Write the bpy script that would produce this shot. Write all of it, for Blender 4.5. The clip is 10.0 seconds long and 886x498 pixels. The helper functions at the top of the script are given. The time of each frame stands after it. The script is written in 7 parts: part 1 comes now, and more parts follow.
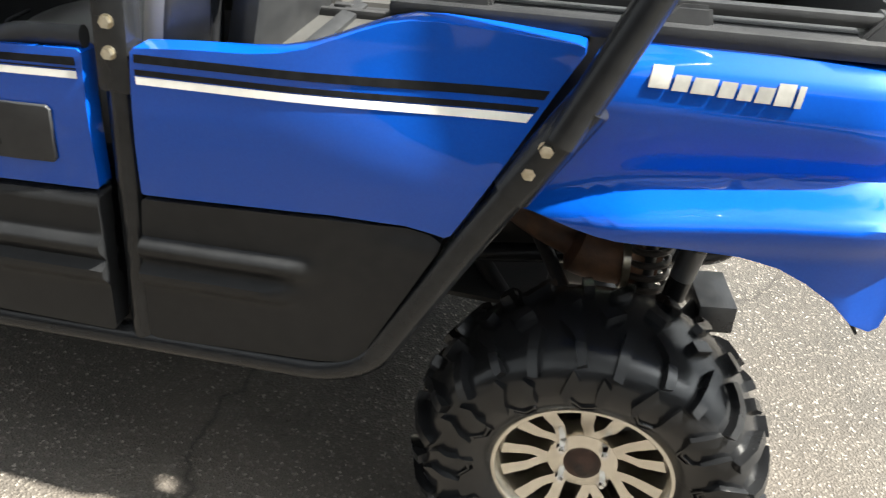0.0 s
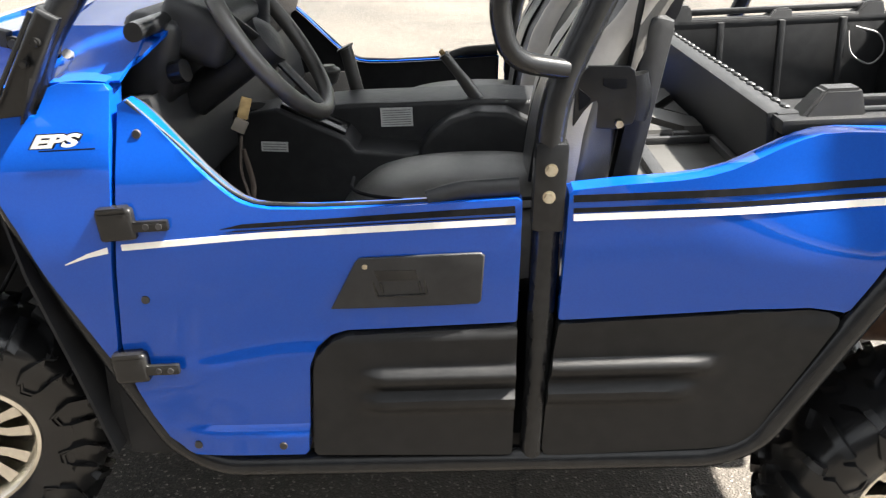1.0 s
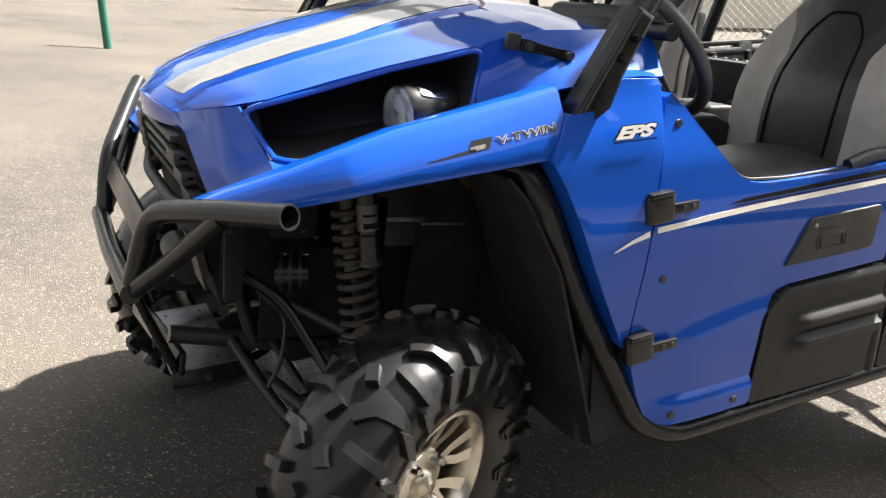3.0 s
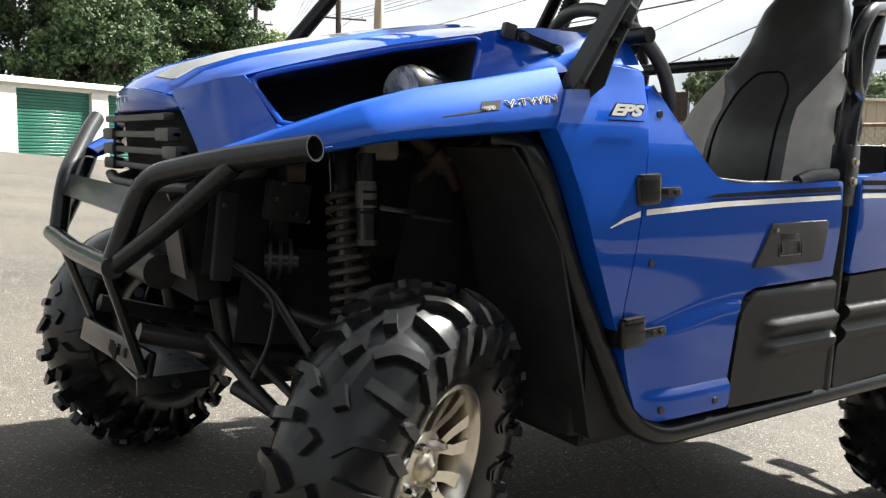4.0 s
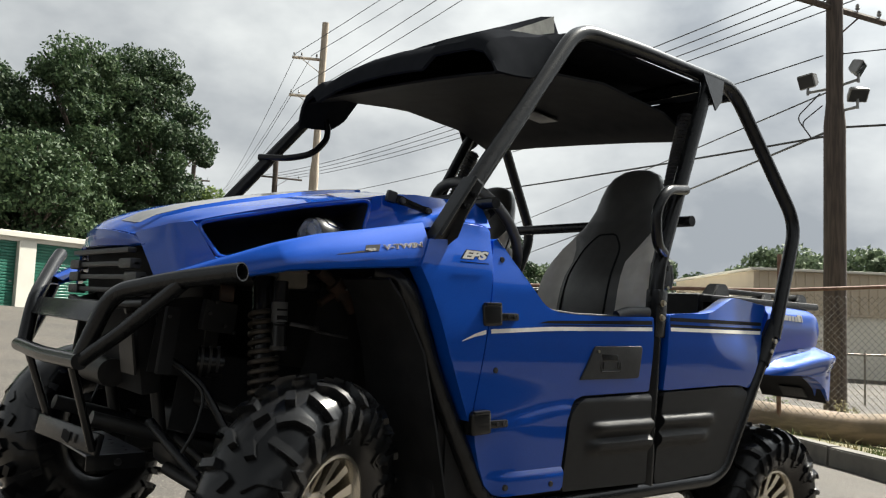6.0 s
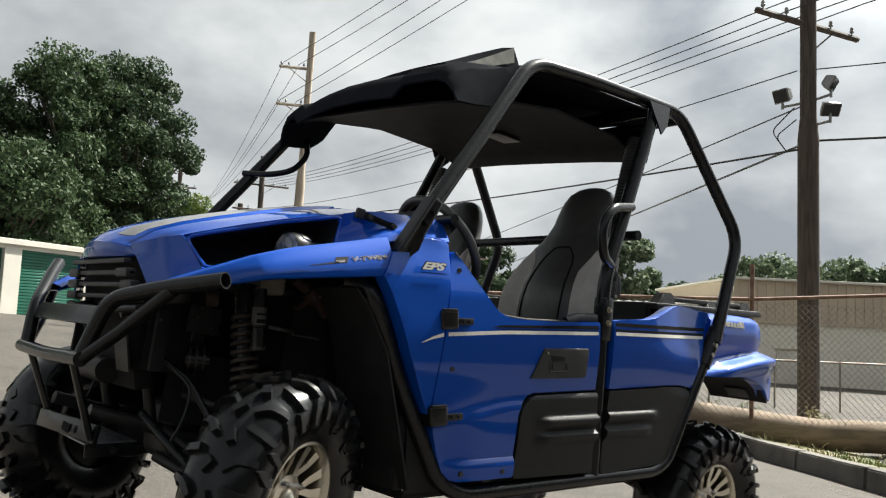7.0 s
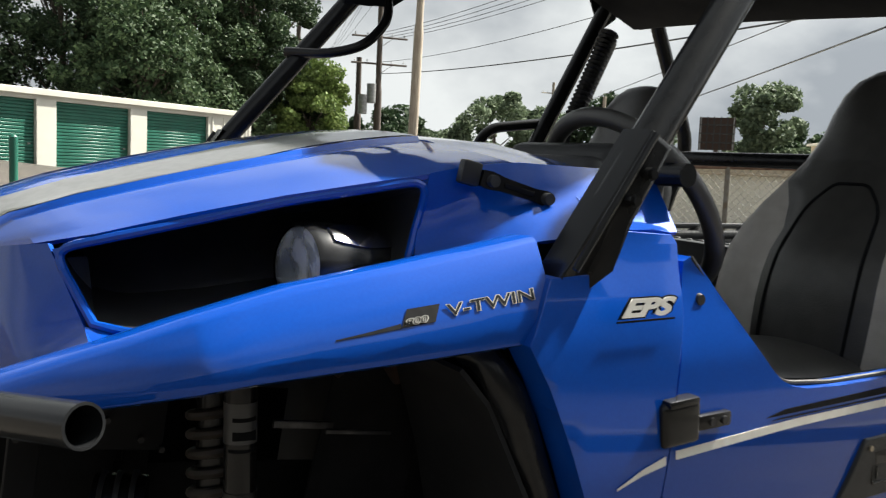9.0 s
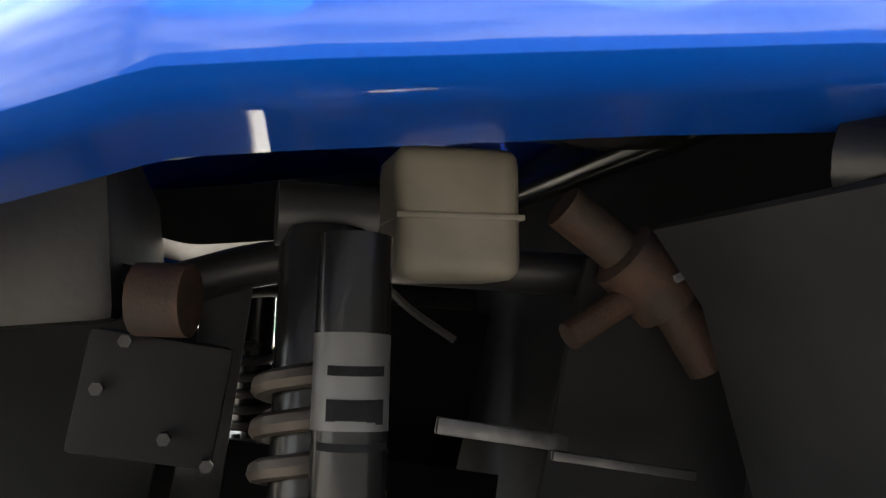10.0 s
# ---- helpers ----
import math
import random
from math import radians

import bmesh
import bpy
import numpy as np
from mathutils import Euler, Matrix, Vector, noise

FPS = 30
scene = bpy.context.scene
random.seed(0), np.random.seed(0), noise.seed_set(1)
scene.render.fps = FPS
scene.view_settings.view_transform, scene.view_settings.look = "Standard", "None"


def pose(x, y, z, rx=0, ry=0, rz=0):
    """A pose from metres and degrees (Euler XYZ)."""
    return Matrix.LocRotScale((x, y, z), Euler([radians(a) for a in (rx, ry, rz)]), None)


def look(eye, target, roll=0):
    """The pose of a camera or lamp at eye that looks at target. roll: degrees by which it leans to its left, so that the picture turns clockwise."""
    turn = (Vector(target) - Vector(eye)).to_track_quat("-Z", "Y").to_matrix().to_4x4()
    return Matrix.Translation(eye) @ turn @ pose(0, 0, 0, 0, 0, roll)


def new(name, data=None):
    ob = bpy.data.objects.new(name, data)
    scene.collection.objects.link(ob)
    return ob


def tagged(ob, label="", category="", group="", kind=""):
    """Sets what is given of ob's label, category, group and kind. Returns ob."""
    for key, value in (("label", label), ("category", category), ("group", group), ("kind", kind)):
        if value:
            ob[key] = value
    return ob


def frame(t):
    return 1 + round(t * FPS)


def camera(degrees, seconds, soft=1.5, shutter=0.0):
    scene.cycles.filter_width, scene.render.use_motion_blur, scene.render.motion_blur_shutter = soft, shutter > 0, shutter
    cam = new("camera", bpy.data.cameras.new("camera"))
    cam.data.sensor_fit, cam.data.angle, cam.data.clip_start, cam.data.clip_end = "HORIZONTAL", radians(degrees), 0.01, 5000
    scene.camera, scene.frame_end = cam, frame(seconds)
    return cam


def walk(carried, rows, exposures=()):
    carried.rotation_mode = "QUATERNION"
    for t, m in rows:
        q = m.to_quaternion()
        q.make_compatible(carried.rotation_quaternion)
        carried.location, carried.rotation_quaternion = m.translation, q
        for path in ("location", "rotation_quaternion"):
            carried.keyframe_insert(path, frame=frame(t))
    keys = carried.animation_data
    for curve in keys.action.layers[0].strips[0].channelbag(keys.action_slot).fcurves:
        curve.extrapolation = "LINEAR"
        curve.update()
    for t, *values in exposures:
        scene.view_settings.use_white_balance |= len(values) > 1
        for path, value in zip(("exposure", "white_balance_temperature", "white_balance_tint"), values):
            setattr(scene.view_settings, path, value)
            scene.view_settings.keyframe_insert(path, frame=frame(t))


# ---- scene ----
cam = camera(56.60, 10.0, soft=1.2, shutter=0.1)
PATH = [
    (0, (0.908, -1.737, 1.378), (0.5849, -0.0348, 0.3800), 2.68),
    (0.5, (0.534, -1.891, 1.393), (0.2459, -0.1000, 0.5511), -0.11),
    (1, (0.112, -1.982, 1.435), (0.0078, -0.1237, 0.7036), -3.16),
    (1.5, (-0.329, -2.099, 1.448), (-0.0648, -0.2484, 0.7359), -2.22),
    (2, (-0.773, -2.059, 1.483), (-0.2471, -0.2889, 0.7145), -3.79),
    (2.5, (-1.194, -2.016, 1.489), (-0.4689, -0.3131, 0.7326), -3.06),
    (3, (-1.482, -1.822, 1.395), (-0.6409, -0.1170, 0.7751), -0.86),
    (3.2, (-1.554, -1.749, 1.313), (-0.6930, -0.0306, 0.7608), -1.54),
    (4.5, (-1.726, -1.812, 0.993), (-0.4628, -0.2612, 0.9640), 2.92),
    (5, (-1.760, -1.860, 1.007), (-0.4630, -0.3395, 1.0751), 2.58),
    (5.5, (-1.826, -2.041, 1.001), (-0.5524, -0.5086, 1.1727), 2.41),
    (5.7, (-1.862, -2.133, 0.988), (-0.6146, -0.5789, 1.1593), 2.26),
    (7, (-2.024, -2.507, 0.968), (-0.7520, -0.9762, 1.1651), 2.48),
    (7.5, (-1.962, -2.417, 0.972), (-0.6980, -0.8714, 1.0785), 1.03),
    (8, (-1.782, -2.179, 1.174), (-0.5321, -0.6210, 1.0702), 0.77),
    (8.5, (-1.585, -1.818, 1.322), (-0.3654, -0.2421, 1.1548), 0.99),
    (9, (-1.268, -1.396, 1.286), (-0.2219, 0.3000, 1.1110), 2.45),
    (9.5, (-1.076, -1.020, 1.159), (-0.3172, 0.8300, 1.1017), 2.42),
    (9.6, (-1.058, -0.969, 1.123), (-0.3588, 0.9046, 1.1244), 2.37),
    (9.7, (-1.049, -0.932, 1.090), (-0.4036, 0.9597, 1.1541), 1.80),
    (9.8, (-1.044, -0.908, 1.056), (-0.4411, 0.9943, 1.1856), 1.66),
    (9.9, (-1.039, -0.893, 1.025), (-0.4660, 1.0126, 1.2235), 1.05),
    (10, (-1.032, -0.879, 1.006), (-0.5019, 1.0361, 1.2321), 1.47),
]
LIGHT = [(0, 2.65, 6350, 6), (0.5, 3.35, 6350, 6), (1, 3.05, 6450, 9), (1.5, 2.65, 6550, 10), (2, 2.8, 6700, 12), (2.5, 2.85, 6750, 12), (3, 2.5, 6600, 10), (4.5, 2.25, 6350, 6), (5, 2.2, 6350, 6), (5.5, 1.75, 6350, 6), (7, 1.45, 6350, 6), (7.5, 1.55, 6350, 6), (8, 1.8, 6350, 6), (8.5, 2.3, 6350, 6), (9, 1.6, 6350, 6), (9.5, 2.25, 6350, 6), (10, 4.35, 6350, 6)]
walk(cam, [(t, look(eye, target, roll)) for t, eye, target, roll in PATH], LIGHT)
from mathutils.bvhtree import BVHTree

# ---- light ----
SUN_UP = 52.0
world = bpy.data.worlds.new("sky")
scene.world = world
world.use_nodes = True
wn, wl = world.node_tree.nodes, world.node_tree.links
wn.clear()
w_out = wn.new("ShaderNodeOutputWorld")
w_bg = wn.new("ShaderNodeBackground")
w_sky = wn.new("ShaderNodeTexSky")
w_sky.sky_type = "NISHITA"
w_sky.sun_disc = False
w_sky.sun_elevation = radians(SUN_UP)
w_sky.sun_rotation = radians(90)
w_scale = wn.new("ShaderNodeVectorMath")
w_scale.operation = "SCALE"
w_scale.inputs[3].default_value = 0.12
w_tc = wn.new("ShaderNodeTexCoord")
w_map = wn.new("ShaderNodeMapping")
w_map.inputs["Scale"].default_value = (1.0, 1.0, 1.7)
w_n = wn.new("ShaderNodeTexNoise")
w_n.inputs["Scale"].default_value = 2.1
w_n.inputs["Detail"].default_value = 7.0
w_n.inputs["Roughness"].default_value = 0.52
w_cover = wn.new("ShaderNodeValToRGB")
w_cover.color_ramp.elements[0].position = 0.20
w_cover.color_ramp.elements[0].color = (0, 0, 0, 1)
w_cover.color_ramp.elements[1].position = 0.34
w_cover.color_ramp.elements[1].color = (1, 1, 1, 1)
w_n2 = wn.new("ShaderNodeTexNoise")
w_n2.inputs["Scale"].default_value = 3.4
w_n2.inputs["Detail"].default_value = 6.0
w_n2.inputs["Roughness"].default_value = 0.5
w_tone = wn.new("ShaderNodeValToRGB")
w_tone.color_ramp.elements[0].position = 0.36
w_tone.color_ramp.elements[0].color = (0.56, 0.59, 0.64, 1)
w_tone.color_ramp.elements[1].position = 0.64
w_tone.color_ramp.elements[1].color = (1.30, 1.30, 1.29, 1)
w_mix = wn.new("ShaderNodeMix")
w_mix.data_type = "RGBA"
wl.new(w_tc.outputs["Generated"], w_map.inputs["Vector"])
wl.new(w_map.outputs["Vector"], w_n.inputs["Vector"])
wl.new(w_map.outputs["Vector"], w_n2.inputs["Vector"])
wl.new(w_n.outputs["Fac"], w_cover.inputs["Fac"])
wl.new(w_n2.outputs["Fac"], w_tone.inputs["Fac"])
wl.new(w_sky.outputs["Color"], w_scale.inputs[0])
wl.new(w_cover.outputs["Color"], w_mix.inputs[0])
wl.new(w_scale.outputs["Vector"], w_mix.inputs[6])
wl.new(w_tone.outputs["Color"], w_mix.inputs[7])
w_dot = wn.new("ShaderNodeVectorMath")
w_dot.operation = "DOT_PRODUCT"
w_dot.inputs[1].default_value = (math.cos(radians(SUN_UP)), 0.0, math.sin(radians(SUN_UP)))
w_glow = wn.new("ShaderNodeMapRange")
w_glow.inputs["From Min"].default_value, w_glow.inputs["From Max"].default_value = -0.40, 0.95
w_glow.inputs["To Min"].default_value, w_glow.inputs["To Max"].default_value = 0.80, 1.38
w_bright = wn.new("ShaderNodeVectorMath")
w_bright.operation = "SCALE"
wl.new(w_tc.outputs["Generated"], w_dot.inputs[0])
wl.new(w_dot.outputs["Value"], w_glow.inputs["Value"])
wl.new(w_mix.outputs[2], w_bright.inputs[0])
w_pow = wn.new("ShaderNodeMath")
w_pow.operation = "POWER"
w_pow.inputs[1].default_value = 12.0
w_pos = wn.new("ShaderNodeMath")
w_pos.operation = "MAXIMUM"
w_pos.inputs[1].default_value = 0.0
w_halo = wn.new("ShaderNodeMath")
w_halo.operation = "MULTIPLY_ADD"
w_halo.inputs[1].default_value = 6.0
wl.new(w_dot.outputs["Value"], w_pos.inputs[0])
wl.new(w_pos.outputs["Value"], w_pow.inputs[0])
wl.new(w_pow.outputs["Value"], w_halo.inputs[0])
w_sep = wn.new("ShaderNodeSeparateXYZ")
w_zen = wn.new("ShaderNodeMapRange")
w_zen.inputs["From Min"].default_value, w_zen.inputs["From Max"].default_value = 0.40, 0.85
w_zen.inputs["To Min"].default_value, w_zen.inputs["To Max"].default_value = 1.0, 0.40
w_part = wn.new("ShaderNodeMath")
w_part.operation = "MULTIPLY"
wl.new(w_tc.outputs["Generated"], w_sep.inputs["Vector"])
wl.new(w_sep.outputs["Z"], w_zen.inputs["Value"])
wl.new(w_glow.outputs["Result"], w_part.inputs[0])
wl.new(w_zen.outputs["Result"], w_part.inputs[1])
wl.new(w_part.outputs["Value"], w_halo.inputs[2])
wl.new(w_halo.outputs["Value"], w_bright.inputs[3])
wl.new(w_bright.outputs["Vector"], w_bg.inputs["Color"])
w_bg.inputs["Strength"].default_value = 0.20
wl.new(w_bg.outputs["Background"], w_out.inputs["Surface"])

sun = new("sun", bpy.data.lights.new("sun", "SUN"))
sun.data.energy = 5.0
sun.data.angle = radians(1.5)
sun.data.color = (1.0, 0.93, 0.83)
sun.matrix_world = look((30 * math.cos(radians(SUN_UP)), 0, 30 * math.sin(radians(SUN_UP))), (0, 0, 0))


# ---- materials ----
def rgb(c):
    return (c[0], c[1], c[2], 1.0)


def material(name, base, rough=0.5, metal=0.0, coat=0.0, second=None, scale=20.0, low=0.4, high=0.62, bump=0.0, bump_scale=None,
             rough_var=0.0, emit=None, trans=0.0, detail=5.0, stretch=(1, 1, 1), spec=0.5, dust=None, vary=0.0):
    """Base colour with a second colour through noise at one scale, fine relief at another."""
    m = bpy.data.materials.new(name)
    m.use_nodes = True
    n, l = m.node_tree.nodes, m.node_tree.links
    b = n["Principled BSDF"]
    b.inputs["Base Color"].default_value = rgb(base)
    b.inputs["Roughness"].default_value = rough
    b.inputs["Metallic"].default_value = metal
    b.inputs["Coat Weight"].default_value = coat
    b.inputs["Coat Roughness"].default_value = 0.06
    b.inputs["Specular IOR Level"].default_value = spec
    b.inputs["Transmission Weight"].default_value = trans
    tc = n.new("ShaderNodeTexCoord")
    mp = n.new("ShaderNodeMapping")
    mp.inputs["Scale"].default_value = stretch
    l.new(tc.outputs["Object"], mp.inputs["Vector"])
    col = None
    if second:
        t = n.new("ShaderNodeTexNoise")
        t.inputs["Scale"].default_value = scale
        t.inputs["Detail"].default_value = detail
        r = n.new("ShaderNodeValToRGB")
        r.color_ramp.elements[0].position, r.color_ramp.elements[1].position = low, high
        r.color_ramp.elements[0].color, r.color_ramp.elements[1].color = rgb(base), rgb(second)
        l.new(mp.outputs["Vector"], t.inputs["Vector"])
        l.new(t.outputs["Fac"], r.inputs["Fac"])
        col = r.outputs["Color"]
    if dust:
        t2 = n.new("ShaderNodeTexNoise")
        t2.inputs["Scale"].default_value = 3.0
        t2.inputs["Detail"].default_value = 8.0
        t2.inputs["Roughness"].default_value = 0.7
        r2 = n.new("ShaderNodeValToRGB")
        r2.color_ramp.elements[0].position, r2.color_ramp.elements[1].position = 0.52, 0.75
        r2.color_ramp.elements[0].color, r2.color_ramp.elements[1].color = (0, 0, 0, 1), (0.6, 0.6, 0.6, 1)
        mx = n.new("ShaderNodeMix")
        mx.data_type = "RGBA"
        l.new(tc.outputs["Object"], t2.inputs["Vector"])
        l.new(t2.outputs["Fac"], r2.inputs["Fac"])
        l.new(r2.outputs["Color"], mx.inputs[0])
        if col:
            l.new(col, mx.inputs[6])
        else:
            mx.inputs[6].default_value = rgb(base)
        mx.inputs[7].default_value = rgb(dust)
        col = mx.outputs[2]
    if vary:
        oi = n.new("ShaderNodeObjectInfo")
        hs = n.new("ShaderNodeHueSaturation")
        mr = n.new("ShaderNodeMapRange")
        mr.inputs["To Min"].default_value, mr.inputs["To Max"].default_value = 1 - vary, 1 + vary
        l.new(oi.outputs["Random"], mr.inputs["Value"])
        l.new(mr.outputs["Result"], hs.inputs["Value"])
        if col:
            l.new(col, hs.inputs["Color"])
        else:
            hs.inputs["Color"].default_value = rgb(base)
        col = hs.outputs["Color"]
    if col:
        l.new(col, b.inputs["Base Color"])
    if rough_var:
        t3 = n.new("ShaderNodeTexNoise")
        t3.inputs["Scale"].default_value = 7.0
        t3.inputs["Detail"].default_value = 6.0
        mr3 = n.new("ShaderNodeMapRange")
        mr3.inputs["To Min"].default_value, mr3.inputs["To Max"].default_value = max(0.02, rough - rough_var), rough + rough_var
        l.new(tc.outputs["Object"], t3.inputs["Vector"])
        l.new(t3.outputs["Fac"], mr3.inputs["Value"])
        l.new(mr3.outputs["Result"], b.inputs["Roughness"])
    if bump:
        t4 = n.new("ShaderNodeTexNoise")
        t4.inputs["Scale"].default_value = bump_scale or scale * 6
        t4.inputs["Detail"].default_value = 3.0
        bp = n.new("ShaderNodeBump")
        bp.inputs["Strength"].default_value = bump
        bp.inputs["Distance"].default_value = 0.002
        l.new(mp.outputs["Vector"], t4.inputs["Vector"])
        l.new(t4.outputs["Fac"], bp.inputs["Height"])
        l.new(bp.outputs["Normal"], b.inputs["Normal"])
    if emit:
        b.inputs["Emission Color"].default_value = rgb(emit)
        b.inputs["Emission Strength"].default_value = 1.0
    return m


def asphalt_material():
    """Worn asphalt: dark binder, pale and dark stones, sand-coloured worn patches, hairline cracks."""
    m = bpy.data.materials.new("asphalt")
    m.use_nodes = True
    n, l = m.node_tree.nodes, m.node_tree.links
    b = n["Principled BSDF"]
    tc = n.new("ShaderNodeTexCoord")
    v = n.new("ShaderNodeTexVoronoi")
    v.inputs["Scale"].default_value = 165.0
    ramp = n.new("ShaderNodeValToRGB")
    e = ramp.color_ramp.elements
    e[0].position, e[0].color = 0.0, rgb((0.014, 0.0135, 0.013))
    e[1].position, e[1].color = 1.0, rgb((0.30, 0.275, 0.24))
    for p, c in ((0.45, (0.016, 0.0152, 0.0142)), (0.82, (0.036, 0.0335, 0.030)), (0.955, (0.11, 0.101, 0.088))):
        s = ramp.color_ramp.elements.new(p)
        s.color = rgb(c)
    sep = n.new("ShaderNodeSeparateColor")
    big = n.new("ShaderNodeTexNoise")
    big.inputs["Scale"].default_value = 0.55
    big.inputs["Detail"].default_value = 9.0
    big.inputs["Roughness"].default_value = 0.65
    bigr = n.new("ShaderNodeValToRGB")
    bigr.color_ramp.elements[0].position, bigr.color_ramp.elements[1].position = 0.36, 0.66
    bigr.color_ramp.elements[0].color, bigr.color_ramp.elements[1].color = (0.08, 0.08, 0.08, 1), (0.62, 0.62, 0.62, 1)
    mix = n.new("ShaderNodeMix")
    mix.data_type = "RGBA"
    mix.inputs[7].default_value = rgb((0.102, 0.086, 0.070))
    l.new(tc.outputs["Object"], v.inputs["Vector"])
    l.new(tc.outputs["Object"], big.inputs["Vector"])
    l.new(v.outputs["Color"], sep.inputs["Color"])
    l.new(sep.outputs["Red"], ramp.inputs["Fac"])
    l.new(big.outputs["Fac"], bigr.inputs["Fac"])
    l.new(bigr.outputs["Color"], mix.inputs[0])
    l.new(ramp.outputs["Color"], mix.inputs[6])
    warp = n.new("ShaderNodeTexNoise")
    warp.inputs["Scale"].default_value = 1.3
    warp.inputs["Detail"].default_value = 5.0
    add = n.new("ShaderNodeMixRGB")
    add.blend_type = "ADD"
    add.inputs["Fac"].default_value = 0.7
    cr = n.new("ShaderNodeTexVoronoi")
    cr.feature = "DISTANCE_TO_EDGE"
    cr.inputs["Scale"].default_value = 0.42
    crr = n.new("ShaderNodeValToRGB")
    crr.color_ramp.elements[0].position, crr.color_ramp.elements[1].position = 0.0, 0.0045
    crr.color_ramp.elements[0].color, crr.color_ramp.elements[1].color = (0.38, 0.36, 0.34, 1), (1, 1, 1, 1)
    mul = n.new("ShaderNodeMixRGB")
    mul.blend_type = "MULTIPLY"
    mul.inputs["Fac"].default_value = 0.9
    l.new(tc.outputs["Object"], warp.inputs["Vector"])
    l.new(tc.outputs["Object"], add.inputs["Color1"])
    l.new(warp.outputs["Color"], add.inputs["Color2"])
    l.new(add.outputs["Color"], cr.inputs["Vector"])
    l.new(cr.outputs["Distance"], crr.inputs["Fac"])
    l.new(mix.outputs[2], mul.inputs["Color1"])
    l.new(crr.outputs["Color"], mul.inputs["Color2"])
    l.new(mul.outputs["Color"], b.inputs["Base Color"])
    b.inputs["Roughness"].default_value = 0.82
    bp = n.new("ShaderNodeBump")
    bp.inputs["Strength"].default_value = 1.0
    bp.inputs["Distance"].default_value = 0.004
    l.new(v.outputs["Distance"], bp.inputs["Height"])
    l.new(bp.outputs["Normal"], b.inputs["Normal"])
    return m


BLUE = material("blue_paint", (0.0019, 0.057, 0.365), 0.42, 0.12, 1.0, (0.0026, 0.063, 0.39), 260, 0.35, 0.65, rough_var=0.04, spec=0.05)
BLACK_TUBE = material("black_paint", (0.010, 0.0107, 0.012), 0.24, 0, 0, (0.014, 0.0147, 0.016), 40, bump=0.08, bump_scale=300, dust=(0.014, 0.014, 0.014), spec=0.35)
PLASTIC = material("black_plastic", (0.015, 0.016, 0.018), 0.42, 0, 0, (0.022, 0.023, 0.025), 30, bump=0.35, bump_scale=900, dust=(0.025, 0.025, 0.025), spec=0.40)
DOORPLASTIC = material("door_plastic", (0.0065, 0.007, 0.008), 0.46, 0, 0, (0.010, 0.0105, 0.0115), 30, bump=0.35, bump_scale=900, dust=(0.012, 0.012, 0.0125), spec=0.30)
ROOFMAT = material("roof_plastic", (0.018, 0.0195, 0.0225), 0.80, 0, 0, (0.021, 0.0225, 0.026), 18, bump=0.35, bump_scale=600, spec=0.0)
DARK = material("dark_metal", (0.022, 0.0225, 0.024), 0.42, 0.1, 0, (0.034, 0.033, 0.032), 14, bump=0.2, bump_scale=120, dust=(0.018, 0.015, 0.012))
RUBBER = material("tyre_rubber", (0.0078, 0.0081, 0.009), 0.24, 0, 0, (0.0105, 0.011, 0.012), 16, bump=0.08, bump_scale=240, dust=(0.010, 0.010, 0.0105), rough_var=0.12, spec=0.42)
ALU = material("machined_aluminium", (0.74, 0.70, 0.62), 0.24, 1.0, 0, (0.66, 0.62, 0.54), 60, bump=0.08, bump_scale=400)
RIMBLACK = material("rim_black", (0.007, 0.007, 0.0075), 0.26, 0, 0.15, (0.011, 0.011, 0.011), 30, spec=0.35)
STEEL = material("zinc_steel", (0.62, 0.58, 0.48), 0.32, 1.0, 0, (0.45, 0.40, 0.30), 80)
RUST = material("rusty_steel", (0.075, 0.042, 0.030), 0.75, 0.3, 0, (0.04, 0.030, 0.025), 30, bump=0.4, bump_scale=200)
VINYL = material("black_vinyl", (0.046, 0.0445, 0.042), 0.34, 0, 0, (0.058, 0.056, 0.053), 25, bump=0.35, bump_scale=420, rough_var=0.06, spec=0.7)
GREYVINYL = material("grey_vinyl", (0.52, 0.49, 0.45), 0.42, 0, 0, (0.58, 0.55, 0.51), 25, bump=0.4, bump_scale=420)
WHITE = material("white_decal", (0.80, 0.79, 0.74), 0.35, 0, 0.3, (0.74, 0.72, 0.66), 40)
STRIPE = material("grey_stripe_decal", (0.19, 0.19, 0.185), 0.30, 0.2, 0.8, (0.155, 0.155, 0.15), 60)
SILVER = material("silver_decal", (0.30, 0.295, 0.275), 0.45, 0.1, 0, (0.25, 0.245, 0.23), 60)
DECALDARK = material("dark_decal", (0.008, 0.0085, 0.0095), 0.60, 0, 0, (0.012, 0.0125, 0.014), 70, spec=0.06)
BLUE.node_tree.nodes["Principled BSDF"].inputs["Coat Roughness"].default_value = 0.05
BLUE.node_tree.nodes["Principled BSDF"].inputs["Coat IOR"].default_value = 1.48
GRILLEMAT = material("grille_plastic", (0.018, 0.0185, 0.020), 0.45, 0, 0, (0.026, 0.0265, 0.028), 30, bump=0.3, bump_scale=600)
CHROME = material("chrome", (0.75, 0.75, 0.76), 0.1, 1.0)
GLASS = material("lamp_glass", (0.95, 0.97, 1.0), 0.03, 0, 0, trans=1.0)
BOTTLE = material("bottle_plastic", (0.20, 0.18, 0.15), 0.5, 0, 0, (0.24, 0.22, 0.18), 20)
COIL = material("spring_steel", (0.085, 0.072, 0.06), 0.42, 0.3, 0, (0.05, 0.043, 0.036), 40)
PAPER = material("paper_label", (0.66, 0.67, 0.66), 0.6, 0, 0, (0.58, 0.59, 0.58), 90)
